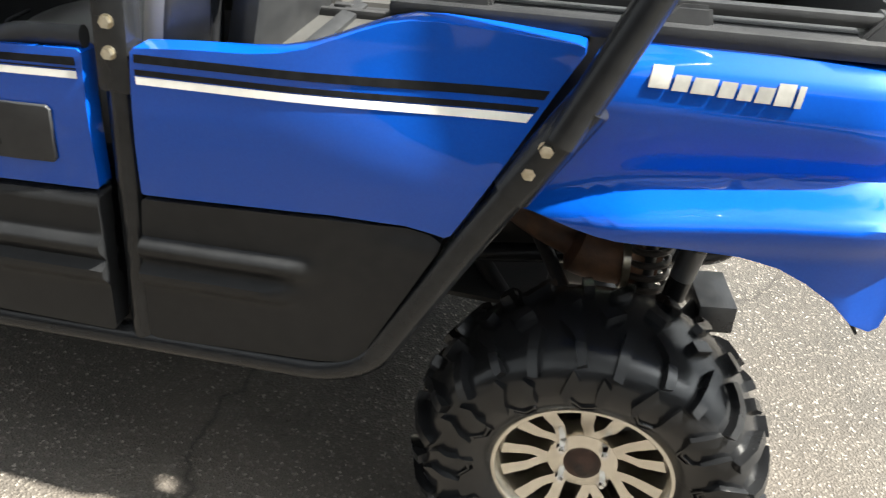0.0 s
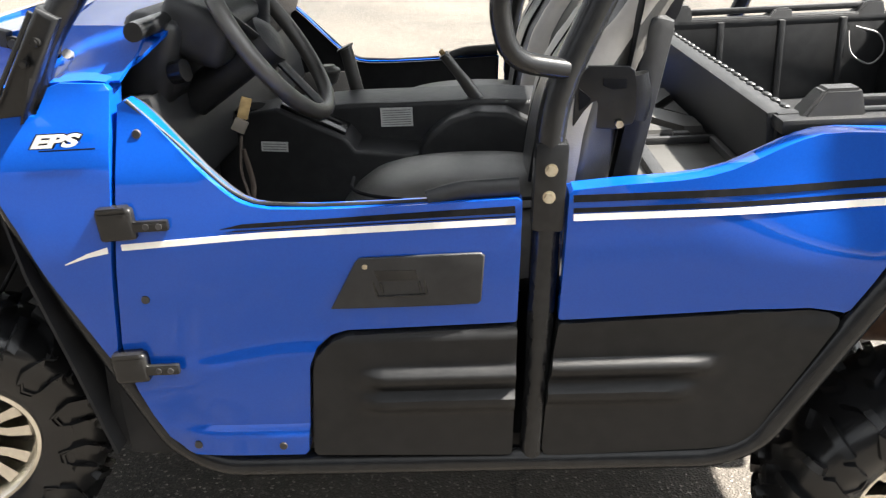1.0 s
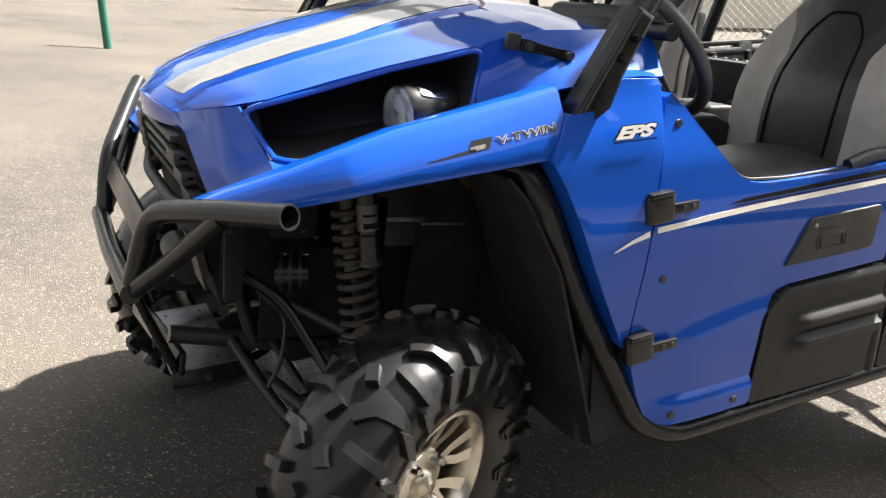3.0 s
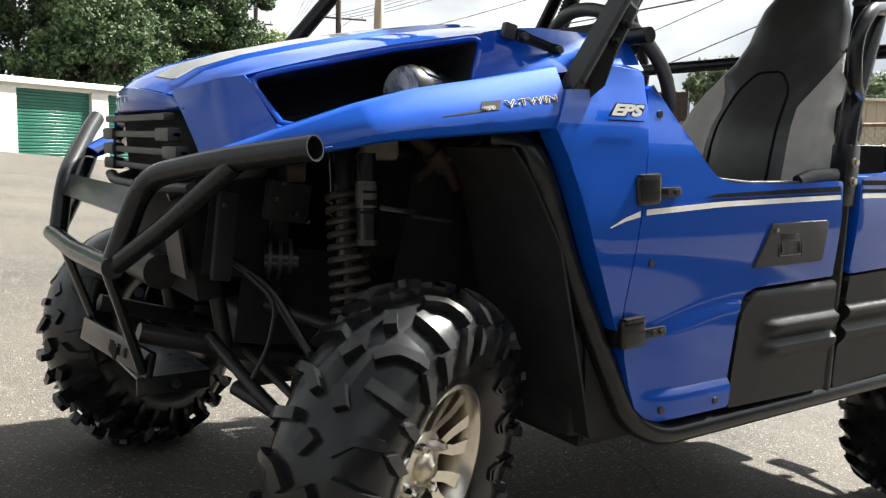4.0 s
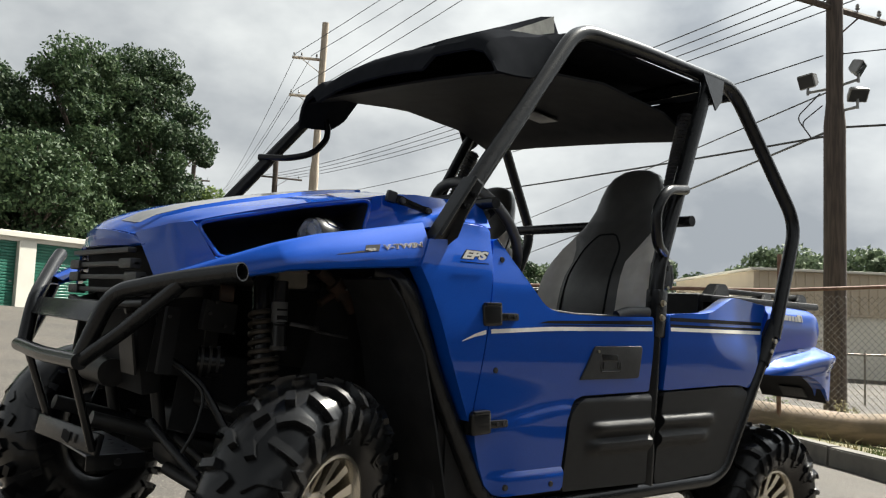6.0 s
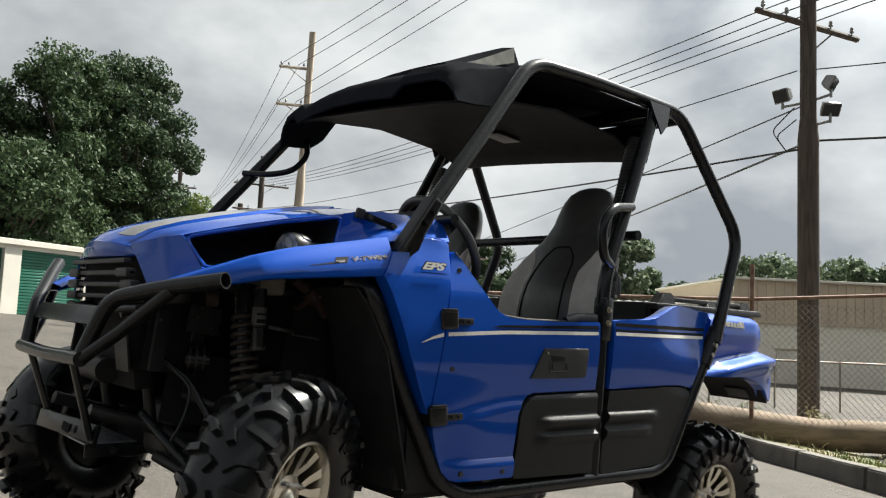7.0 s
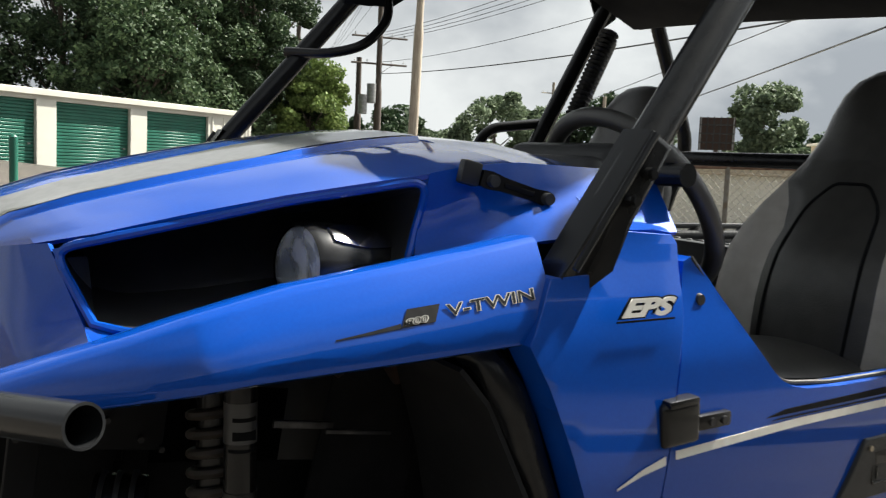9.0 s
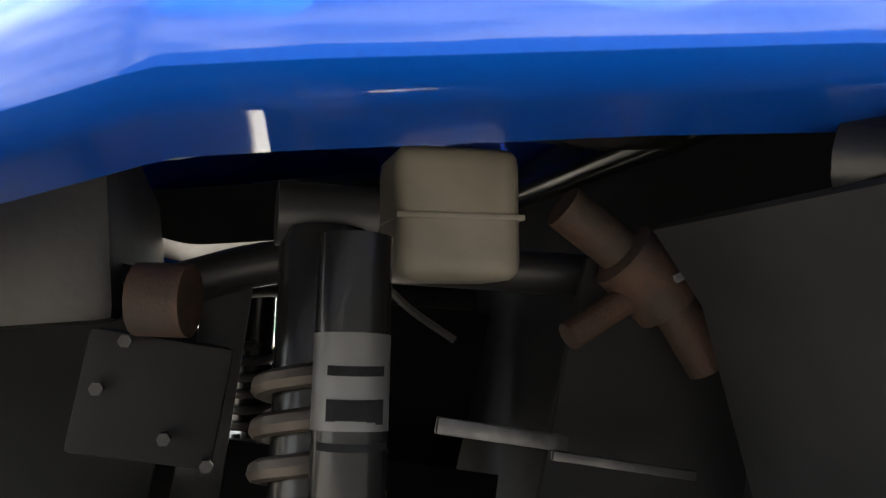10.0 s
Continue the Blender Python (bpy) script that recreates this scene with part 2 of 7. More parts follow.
TAN = material("tan_lanyard", (0.42, 0.30, 0.13), 0.7, 0, 0, (0.28, 0.19, 0.08), 60)
TRAYSTEEL = material("bare_steel", (0.34, 0.35, 0.37), 0.42, 0.85, 0, (0.26, 0.27, 0.29), 30, bump=0.1, bump_scale=200)
PLATE = material("satin_steel", (0.10, 0.10, 0.105), 0.34, 0.7, 0, (0.045, 0.045, 0.048), 30)
CLOUDY = material("cloudy_plastic", (0.30, 0.30, 0.26), 0.5, 0, 0, (0.20, 0.20, 0.18), 25)
LINER = material("dull_black_liner", (0.017, 0.0175, 0.019), 0.75, 0, 0, (0.024, 0.0245, 0.026), 12, spec=0.2)
HEADLINER = material("roof_lining", (0.011, 0.0115, 0.013), 0.6, 0, 0, (0.016, 0.0165, 0.018), 14, bump=0.2, bump_scale=400, spec=0.05)
# white base and grey streaks put the lens's bright broken reflections into its colour
LENS = material("ribbed_lens", (0.95, 0.96, 0.97), 0.08, 0, 0.3, (0.30, 0.33, 0.37), 90, 0.44, 0.56, trans=0.68, stretch=(1, 0.25, 0.2), bump=0.5, bump_scale=60)
REFLECT = material("lamp_reflector", (0.95, 0.95, 0.95), 0.16, 0.85, 0, (0.86, 0.87, 0.88), 60, bump=0.7, bump_scale=70)
EXHAUST = material("rusty_exhaust", (0.20, 0.105, 0.06), 0.6, 0.4, 0, (0.09, 0.055, 0.04), 18, bump=0.4, bump_scale=120)
LIDGREY = material("grey_lid_plastic", (0.046, 0.0455, 0.044), 0.40, 0, 0, (0.060, 0.0595, 0.058), 9, bump=0.25, bump_scale=500, rough_var=0.08)
RECESS = material("recess_plastic", (0.020, 0.0205, 0.022), 0.30, 0, 0, (0.028, 0.0285, 0.030), 20, bump=0.2, bump_scale=600, spec=0.6)
LABELGREY = material("label_grey", (0.10, 0.10, 0.10), 0.4, 0.3, 0, (0.10, 0.10, 0.10), 60)
RED = material("red_plastic", (0.45, 0.03, 0.03), 0.4)
ASPHALT = asphalt_material()
CONCRETE = material("kerb_concrete", (0.075, 0.072, 0.066), 0.85, 0, 0, (0.17, 0.16, 0.14), 3, 0.35, 0.7, bump=0.6, bump_scale=60, dust=(0.05, 0.05, 0.045))
SOIL = material("verge_soil", (0.20, 0.165, 0.10), 0.9, 0, 0, (0.11, 0.13, 0.05), 1.6, 0.35, 0.65, bump=0.7, bump_scale=30)
GRASS = material("grass_blades", (0.10, 0.15, 0.035), 0.6, 0, 0, (0.27, 0.23, 0.09), 1.4, 0.4, 0.6)
WOODPOLE = material("creosote_wood", (0.055, 0.042, 0.036), 0.85, 0, 0, (0.10, 0.078, 0.064), 4, bump=0.6, bump_scale=30, stretch=(6, 6, 0.5))
PALEPOLE = material("weathered_pole", (0.42, 0.36, 0.29), 0.8, 0, 0, (0.30, 0.25, 0.20), 4, bump=0.4, bump_scale=30, stretch=(6, 6, 0.4))
LOGMAT = material("weathered_log", (0.24, 0.18, 0.125), 0.85, 0, 0, (0.15, 0.115, 0.08), 3, bump=0.6, bump_scale=25, stretch=(1, 1, 5))
GALV = material("galvanised_wire", (0.24, 0.23, 0.21), 0.5, 0.5, 0, (0.17, 0.14, 0.10), 12)
RAILRUST = material("rusted_rail", (0.16, 0.085, 0.06), 0.75, 0.2, 0, (0.24, 0.16, 0.12), 9)
CREAM = material("cream_stucco", (0.80, 0.77, 0.68), 0.8, 0, 0, (0.72, 0.69, 0.60), 1.2, 0.3, 0.75, bump=0.3, bump_scale=40)
TANMETAL = material("tan_sheet", (0.52, 0.44, 0.33), 0.55, 0, 0, (0.45, 0.38, 0.29), 1.5, 0.3, 0.75)
GARWALL = material("pale_sheet", (0.66, 0.64, 0.57), 0.55, 0, 0, (0.58, 0.56, 0.50), 1.2, 0.3, 0.75)
GREENDOOR = material("green_slat", (0.012, 0.105, 0.070), 0.42, 0, 0, (0.016, 0.125, 0.085), 2, vary=0.06)
WIRE = material("power_cable", (0.03, 0.03, 0.032), 0.5)
LAMPGREY = material("flood_grey", (0.22, 0.22, 0.22), 0.45, 0.3, 0, (0.30, 0.30, 0.30), 8)
VANWHITE = material("van_paint", (0.75, 0.76, 0.77), 0.3, 0, 0.5)
DARKGLASS = material("dark_glass", (0.02, 0.022, 0.025), 0.05, 0, 0)
SHADEWALL = material("shade_wall_grey", (0.10, 0.10, 0.105), 0.85, 0, 0, (0.15, 0.15, 0.155), 4, bump=0.6, bump_scale=18)
BARK = material("bark", (0.075, 0.058, 0.045), 0.9, 0, 0, (0.13, 0.105, 0.085), 6, bump=0.8, bump_scale=20, stretch=(3, 3, 0.6))


def leaf_material(name, a, b):
    m = bpy.data.materials.new(name)
    m.use_nodes = True
    n, l = m.node_tree.nodes, m.node_tree.links
    p = n["Principled BSDF"]
    g = n.new("ShaderNodeNewGeometry")
    r = n.new("ShaderNodeValToRGB")
    r.color_ramp.elements[0].color, r.color_ramp.elements[1].color = rgb(a), rgb(b)
    l.new(g.outputs["Random Per Island"], r.inputs["Fac"])
    l.new(r.outputs["Color"], p.inputs["Base Color"])
    p.inputs["Roughness"].default_value = 0.65
    p.inputs["Specular IOR Level"].default_value = 0.22
    t = n.new("ShaderNodeBsdfTranslucent")
    l.new(r.outputs["Color"], t.inputs["Color"])
    mx = n.new("ShaderNodeMixShader")
    mx.inputs["Fac"].default_value = 0.22
    o = n["Material Output"]
    l.new(p.outputs["BSDF"], mx.inputs[1])
    l.new(t.outputs["BSDF"], mx.inputs[2])
    l.new(mx.outputs["Shader"], o.inputs["Surface"])
    return m


LEAF = leaf_material("leaf_green", (0.026, 0.052, 0.024), (0.082, 0.120, 0.056))
LEAFLIGHT = leaf_material("leaf_light", (0.085, 0.135, 0.035), (0.20, 0.26, 0.08))
# far leaves are paler and greyer: distance haze put into their colour
LEAFHAZED = leaf_material("leaf_far_hazed", (0.075, 0.105, 0.065), (0.19, 0.24, 0.145))
LEAFDARK = leaf_material("leaf_dark", (0.020, 0.040, 0.021), (0.063, 0.094, 0.046))


# ---- mesh helpers ----
def part(name, bm, mat, parent=None, label="", smooth=40):
    """Links a bmesh as one mesh object, under a thing or a part when one is given."""
    bmesh.ops.recalc_face_normals(bm, faces=bm.faces[:])
    me = bpy.data.meshes.new(name)
    bm.to_mesh(me)
    bm.free()
    me.materials.append(mat)
    if smooth:
        me.polygons.foreach_set("use_smooth", [True] * len(me.polygons))
        me.set_sharp_from_angle(angle=radians(smooth))
    ob = new(name, me)
    if parent is not None:
        ob.parent = parent
        if parent.type == "EMPTY":
            ob.matrix_parent_inverse = parent.matrix_basis.inverted()
    if label:
        ob["label"] = label
    return ob


def thing(name, at, label, category, group="", kind=""):
    ob = new(name)
    ob.location = at
    ob.empty_display_size = 0.1
    return tagged(ob, label, category, group, kind)


def add_box(bm, c, size, turn=None, bevel=0.0, seg=2):
    r = bmesh.ops.create_cube(bm, size=1.0)
    vs = r["verts"]
    bmesh.ops.scale(bm, vec=size, verts=vs)
    if bevel:
        es = list({e for v in vs for e in v.link_edges})
        out = bmesh.ops.bevel(bm, geom=es, offset=bevel, segments=seg, profile=0.6, affect="EDGES")
        vs = list({v for f in out["faces"] for v in f.verts} | {v for v in vs if v.is_valid})
        seen = set(vs)
        stack = list(vs)
        while stack:
            v = stack.pop()
            for e in v.link_edges:
                o = e.other_vert(v)
                if o not in seen:
                    seen.add(o)
                    stack.append(o)
        vs = list(seen)
    m = Matrix.Translation(c)
    if turn:
        m = m @ Euler([radians(a) for a in turn]).to_matrix().to_4x4()
    bmesh.ops.transform(bm, matrix=m, verts=vs)
    return vs


def box(c, size, turn=None, bevel=0.0, seg=2):
    bm = bmesh.new()
    add_box(bm, c, size, turn, bevel, seg)
    return bm


def frame_of(d):
    d = Vector(d).normalized()
    a = Vector((0, 0, 1)) if abs(d.z) < 0.9 else Vector((1, 0, 0))
    u = d.cross(a).normalized()
    return u, d.cross(u).normalized(), d


def add_cyl(bm, p0, p1, r0, r1=None, seg=16, cap=True):
    p0, p1 = Vector(p0), Vector(p1)
    r1 = r0 if r1 is None else r1
    u, v, _ = frame_of(p1 - p0)
    rings = []
    for p, r in ((p0, r0), (p1, r1)):
        rings.append([bm.verts.new(p + r * (math.cos(a) * u + math.sin(a) * v)) for a in (2 * math.pi * k / seg for k in range(seg))])
    for k in range(seg):
        bm.faces.new((rings[0][k], rings[0][(k + 1) % seg], rings[1][(k + 1) % seg], rings[1][k]))
    if cap:
        bm.faces.new(rings[0][::-1])
        bm.faces.new(rings[1])


def cyl(p0, p1, r0, r1=None, seg=16):
    bm = bmesh.new()
    add_cyl(bm, p0, p1, r0, r1, seg)
    return bm


def rounded(points, radius=0.06, steps=6):
    """A polyline with its corners turned into arcs."""
    pts = [Vector(p) for p in points]
    out = [pts[0]]
    for a, b, c in zip(pts, pts[1:], pts[2:]):
        d0, d1 = (a - b), (c - b)
        k = min(radius, 0.45 * d0.length, 0.45 * d1.length)
        s, e = b + d0.normalized() * k, b + d1.normalized() * k
        for i in range(steps + 1):
            t = i / steps
            out.append(s * (1 - t) ** 2 + b * 2 * t * (1 - t) + e * t ** 2)
    out.append(pts[-1])
    return out


def add_sweep(bm, pts, r, seg=14, cap=True, hollow=0.0, flat=1.0):
    pts = [Vector(p) for p in pts]
    n = len(pts)
    tans = [(pts[min(i + 1, n - 1)] - pts[max(i - 1, 0)]).normalized() for i in range(n)]
    u, v, _ = frame_of(tans[0])
    rings = []
    for i in range(n):
        if i:
            q = tans[i - 1].rotation_difference(tans[i])
            u, v = q @ u, q @ v
        rr = r(i / (n - 1)) if callable(r) else r
        rings.append([bm.verts.new(pts[i] + rr * (math.cos(a) * u + flat * math.sin(a) * v)) for a in (2 * math.pi * k / seg for k in range(seg))])
    for a, b in zip(rings, rings[1:]):
        for k in range(seg):
            bm.faces.new((a[k], a[(k + 1) % seg], b[(k + 1) % seg], b[k]))
    if hollow:
        for ring, p, t in ((rings[0], pts[0], tans[0]), (rings[-1], pts[-1], -tans[-1])):
            inner = [bm.verts.new(p + (w.co - p) * hollow) for w in ring]
            deep = [bm.verts.new(p + (w.co - p) * hollow + t * r * 3) for w in ring]
            for k in range(seg):
                j = (k + 1) % seg
                bm.faces.new((ring[k], ring[j], inner[j], inner[k]))
                bm.faces.new((inner[k], inner[j], deep[j], deep[k]))
            bm.faces.new(deep)
    elif cap:
        bm.faces.new(rings[0][::-1])
        bm.faces.new(rings[-1])


def tube(points, r, radius=0.06, seg=14, hollow=0.0, flat=1.0):
    bm = bmesh.new()
    add_sweep(bm, rounded(points, radius), r, seg, True, hollow, flat)
    return bm


def add_lathe(bm, profile, m, seg=48):
    """Profile of (radius, along) turned round the z axis of m."""
    rings = []
    for r, h in profile:
        rings.append([bm.verts.new(m @ Vector((r * math.cos(a), r * math.sin(a), h))) for a in (2 * math.pi * k / seg for k in range(seg))])
    for a, b in zip(rings, rings[1:]):
        for k in range(seg):
            bm.faces.new((a[k], a[(k + 1) % seg], b[(k + 1) % seg], b[k]))
    return rings


def panel(outline, depth, thick, bevel=0.006, step=(0.05, 0.04), inner=False):
    """A body panel: an outline in x and z, laid on the surface y = depth(x, z), with thickness inwards and a rounded rim."""
    bm = bmesh.new()
    f = bm.faces.new([bm.verts.new((x, 0, z)) for x, z in outline])
    xs, zs = [p[0] for p in outline], [p[1] for p in outline]
    for axis, lo, hi, st in ((0, min(xs), max(xs), step[0]), (2, min(zs), max(zs), step[1])):
        k = lo + st
        while k < hi - 0.3 * st:
            co, no = Vector((0, 0, 0)), Vector((0, 0, 0))
            co[axis], no[axis] = k, 1
            bmesh.ops.bisect_plane(bm, geom=bm.verts[:] + bm.edges[:] + bm.faces[:], plane_co=co, plane_no=no)
            k += st
    rim = [e for e in bm.edges if e.is_boundary]
    ext = bmesh.ops.extrude_edge_only(bm, edges=rim)
    back = {v for v in ext["geom"] if isinstance(v, bmesh.types.BMVert)}
    ring = [e for e in rim if e.is_valid]
    for v in bm.verts:
        v.co.y = depth(v.co.x, v.co.z)
    sgn = -1 if depth(sum(xs) / len(xs), sum(zs) / len(zs)) > 0 else 1
    for v in back:
        v.co.y += sgn * thick
    if bevel:
        bmesh.ops.bevel(bm, geom=ring, offset=bevel, segments=3, profile=0.6, affect="EDGES", clamp_overlap=True)
    return bm


def loft(rows):
    """A surface through rows of points."""
    bm = bmesh.new()
    vs = [[bm.verts.new(p) for p in row] for row in rows]
    for a, b in zip(vs, vs[1:]):
        for k in range(len(a) - 1):
            quad = [a[k], a[k + 1], b[k + 1], b[k]]
            try:
                bm.faces.new(quad)
            except ValueError:
                pass
    return bm


def solid(bm, t):
    """Gives a sheet thickness against its normals."""
    bmesh.ops.recalc_face_normals(bm, faces=bm.faces[:])
    bmesh.ops.solidify(bm, geom=bm.faces[:], thickness=t)
    return bm


def fine(bm, cuts=1):
    bmesh.ops.subdivide_edges(bm, edges=bm.edges[:], cuts=cuts, use_grid_fill=True, smooth=1.0)
    return bm


def letters(name, text, size, at, right, up, mat, parent, label="", lift=0.001, shear=0.0, stretch=1.0, bold=0.0):
    """Flat lettering, its left end at a place, along right and up."""
    c = bpy.data.curves.new(name, "FONT")
    c.body, c.size, c.extrude, c.shear, c.offset = text, size, lift, shear, bold
    c.materials.append(mat)
    ob = new(name, c)
    r, u = Vector(right).normalized(), Vector(up).normalized()
    n = r.cross(u).normalized()
    u = n.cross(r)
    m = Matrix((( r.x * stretch, u.x, n.x, at[0]), (r.y * stretch, u.y, n.y, at[1]), (r.z * stretch, u.z, n.z, at[2]), (0, 0, 0, 1)))
    ob.parent = parent
    ob.matrix_basis = m
    if label:
        ob["label"] = label
    return ob


# ---- ground ----
def ground_height(x, y):
    xs = 8.0 * math.tanh(x / 8.0)
    return -0.1014 * (xs - 0.965) + 0.02 * min(max(y + 0.66, -2.5), 2.5) + 0.045 * min(max(y - 3.0, 0.0), 40.0)


def ground():
    bm = bmesh.new()
    rings, seg = [], 96
    radii = [0.0] + [0.35 * 1.115 ** k for k in range(64)]
    for r in radii[1:]:
        row = []
        for k in range(seg):
            a = 2 * math.pi * k / seg
            x, y = r * math.cos(a), r * math.sin(a)
            row.append(bm.verts.new((x, y, ground_height(x, y))))
        rings.append(row)
    centre = bm.verts.new((0, 0, ground_height(0, 0)))
    for k in range(seg):
        bm.faces.new((centre, rings[0][k], rings[0][(k + 1) % seg]))
    for a, b in zip(rings, rings[1:]):
        for k in range(seg):
            bm.faces.new((a[k], b[k], b[(k + 1) % seg], a[(k + 1) % seg]))
    return tagged(part("ground", bm, ASPHALT), "worn sandy grey asphalt with pale stones and hairline cracks", "ground", kind="structure")


ground()

# ---- the side-by-side vehicle: nose towards -x, driver's side towards -y ----
car = thing("utility_vehicle", (0, 0, 0.098), "blue two-seat off-road utility vehicle with black roll cage and cargo bed", "utility vehicle")
CROSS = 0.021
STEER = 28


def smooth_step(a, b, x):
    t = min(max((x - a) / (b - a), 0.0), 1.0)
    return t * t * (3 - 2 * t)


def side_y(x, z):
    """The bulge of the doors: fullest at the stripe, drawn in towards the sill."""
    return 0.702 + 0.012 * math.exp(-((z - 0.93) / 0.13) ** 2) - 0.006 * smooth_step(0.72, 0.55, z)


# -- wheels --
def wheel(centre, s, steer, camber, width, lip, rim_turn):
    """One wheel: z of its own frame points outwards. camber: degrees by which its top leans outwards."""
    out = Vector((0, s, 0))
    m = Matrix.Translation(centre) @ Matrix.Rotation(radians(steer), 4, "Z") @ Matrix.Rotation(radians(-s * camber), 4, "X") @ out.to_track_quat("Z", "Y").to_matrix().to_4x4()
    w = width / 2
    k_ = lip / 0.166
    bm = bmesh.new()
    prof = [(0.150 * k_, -w * 0.72), (0.165 * k_, -w * 0.82), (0.200, -w * 0.95), (0.240, -w * 1.00), (0.266, -w * 0.93), (0.284, -w * 0.76), (0.296, -w * 0.45), (0.300, -w * 0.15),
            (0.300, w * 0.15), (0.296, w * 0.45), (0.284, w * 0.76), (0.266, w * 0.93), (0.240, w * 1.00), (0.208, w * 0.97), (0.184, w * 0.88), (0.172 * k_, w * 0.80), (0.164 * k_, w * 0.72), (0.152 * k_, w * 0.60)]
    add_lathe(bm, prof, m, 72)
    hub = part("wheel", cyl(m @ Vector((0, 0, -w * 0.5)), m @ Vector((0, 0, w * 0.30)), 0.055, seg=24), RIMBLACK, car)
    part("tyre", bm, RUBBER, hub, "black mud tyre with chunky angled lugs", 40)
    prof_u = [0.0, 0.15, 0.45, 0.76, 0.93, 1.10, 1.24, 1.42, 1.62]
    prof_r = [0.300, 0.300, 0.296, 0.284, 0.266, 0.240, 0.208, 0.184, 0.172]
    prof_h = [0.0, 0.15, 0.45, 0.76, 0.93, 1.00, 0.97, 0.88, 0.80]

    def surf(u, lift):
        """A place on the carcass, u from -1 (inner shoulder) to 1 (outer), beyond 1 down the sidewall."""
        a, sg = abs(u), (1 if u >= 0 else -1)

        def at(q):
            return Vector((float(np.interp(q, prof_u, prof_r)), float(np.interp(q, prof_u, prof_h)) * w))

        p, t = at(a), at(a + 0.10) - at(max(a - 0.10, 0.0))
        n = Vector((t.y, -t.x)).normalized()
        p = p + n * lift
        return p.x, sg * p.y

    def lug(path, half, lift, count, name, shrink=0.86):
        """A rubber block along a path of (angle, u), repeated round the tyre."""
        fine_path = []
        for (a0, u0), (a1, u1) in zip(path, path[1:]):
            steps = max(1, round(max(abs(u1 - u0) / 0.12, abs(a1 - a0) / 0.09)))
            fine_path += [(a0 + (a1 - a0) * k / steps, u0 + (u1 - u0) * k / steps) for k in range(steps)]
        fine_path.append(path[-1])
        bl = bmesh.new()
        top, low = [], []
        last = len(fine_path) - 1
        for i, (a, u) in enumerate(fine_path):
            b, c = fine_path[min(i + 1, last)], fine_path[max(i - 1, 0)]
            da, du = (b[0] - c[0]) * 0.29, (b[1] - c[1]) * w
            q = math.hypot(da, du) or 1
            pa, pu = -du / q, da / q
            pull = (0.0035 if i == 0 else -0.0035 if i == last else 0.0)
            for lst, lf, k in ((top, lift, shrink), (low, -0.006, 1.0)):
                pair = []
                e = pull if lst is top else 0.0
                for sd in (-1, 1):
                    aa = a + (sd * half * k * pa + e * da / q) / 0.29
                    uu = u + (sd * half * k * pu + e * du / q) / w
                    r, h = surf(uu, lf)
                    pair.append(bl.verts.new(Vector((r * math.cos(aa), r * math.sin(aa), h))))
                lst.append(pair)
        for i in range(last):
            t0, t1, l0, l1 = top[i], top[i + 1], low[i], low[i + 1]
            bl.faces.new((t0[0], t0[1], t1[1], t1[0]))
            bl.faces.new((l0[0], t0[0], t1[0], l1[0]))
            bl.faces.new((t0[1], l0[1], l1[1], t1[1]))
        for i in (0, -1):
            bl.faces.new((top[i][0], low[i][0], low[i][1], top[i][1]))
        bmesh.ops.bevel(bl, geom=[e for e in bl.edges if not e.is_boundary and e.calc_face_angle(0) > 0.75], offset=0.0022, segments=2, affect="EDGES")
        first = part(name, bl, RUBBER, hub, "", 45)
        first.matrix_basis = m
        for k in range(1, count):
            o = new(name, first.data)
            o.parent = hub
            o.matrix_basis = m @ Matrix.Rotation(2 * math.pi * k / count, 4, "Z")

    n = 13
    for sd, b in ((1, 0.0), (-1, 0.24)):
        lug([(b + 0.03, sd * 0.02), (b + 0.14, sd * 0.22)], 0.0110, 0.017, n, "tread_lug")
        lug([(b - 0.02, sd * 0.38), (b + 0.02, sd * 0.98)], 0.0098, 0.018, n, "tread_lug")
        lug([(b + 0.34, sd * 0.26), (b + 0.25, sd * 0.52), (b + 0.22, sd * 0.90)], 0.0088, 0.017, n, "tread_lug")
        lug([(b + 0.06, sd * 0.98), (b + 0.09, sd * 1.10), (b + 0.09, sd * 1.22)], 0.0105, 0.012, n, "shoulder_lug")
        lug([(b + 0.24, sd * 0.94), (b + 0.30, sd * 1.08), (b + 0.35, sd * 1.20)], 0.0090, 0.012, n, "shoulder_lug")
    for dr in (0.0, 0.07):
        lug([(0.10 - 0.4 * dr, 1.22 - dr), (0.12, 1.36 - dr), (0.22, 1.40 - dr), (0.30 + 0.4 * dr, 1.24 - dr)], 0.0032, 0.0050, n, "sidewall_rib", 0.5)
    face = w * 0.60
    bm = bmesh.new()
    add_lathe(bm, [(0.140 * k_, -w * 0.7), (0.138 * k_, -w * 0.2), (0.139 * k_, face - 0.05), (0.143 * k_, face - 0.02), (0.149 * k_, face + 0.004), (0.156 * k_, face + 0.013), (0.164 * k_, face + 0.012), (0.167 * k_, face + 0.002),
                   (0.160 * k_, face - 0.02)], m, 72)
    part("rim", bm, ALU, hub, "machined aluminium wheel rim", 35)
    part("rim_dish", cyl(m @ Vector((0, 0, face - 0.105)), m @ Vector((0, 0, face - 0.090)), 0.142 * k_, seg=40), RIMBLACK, hub)
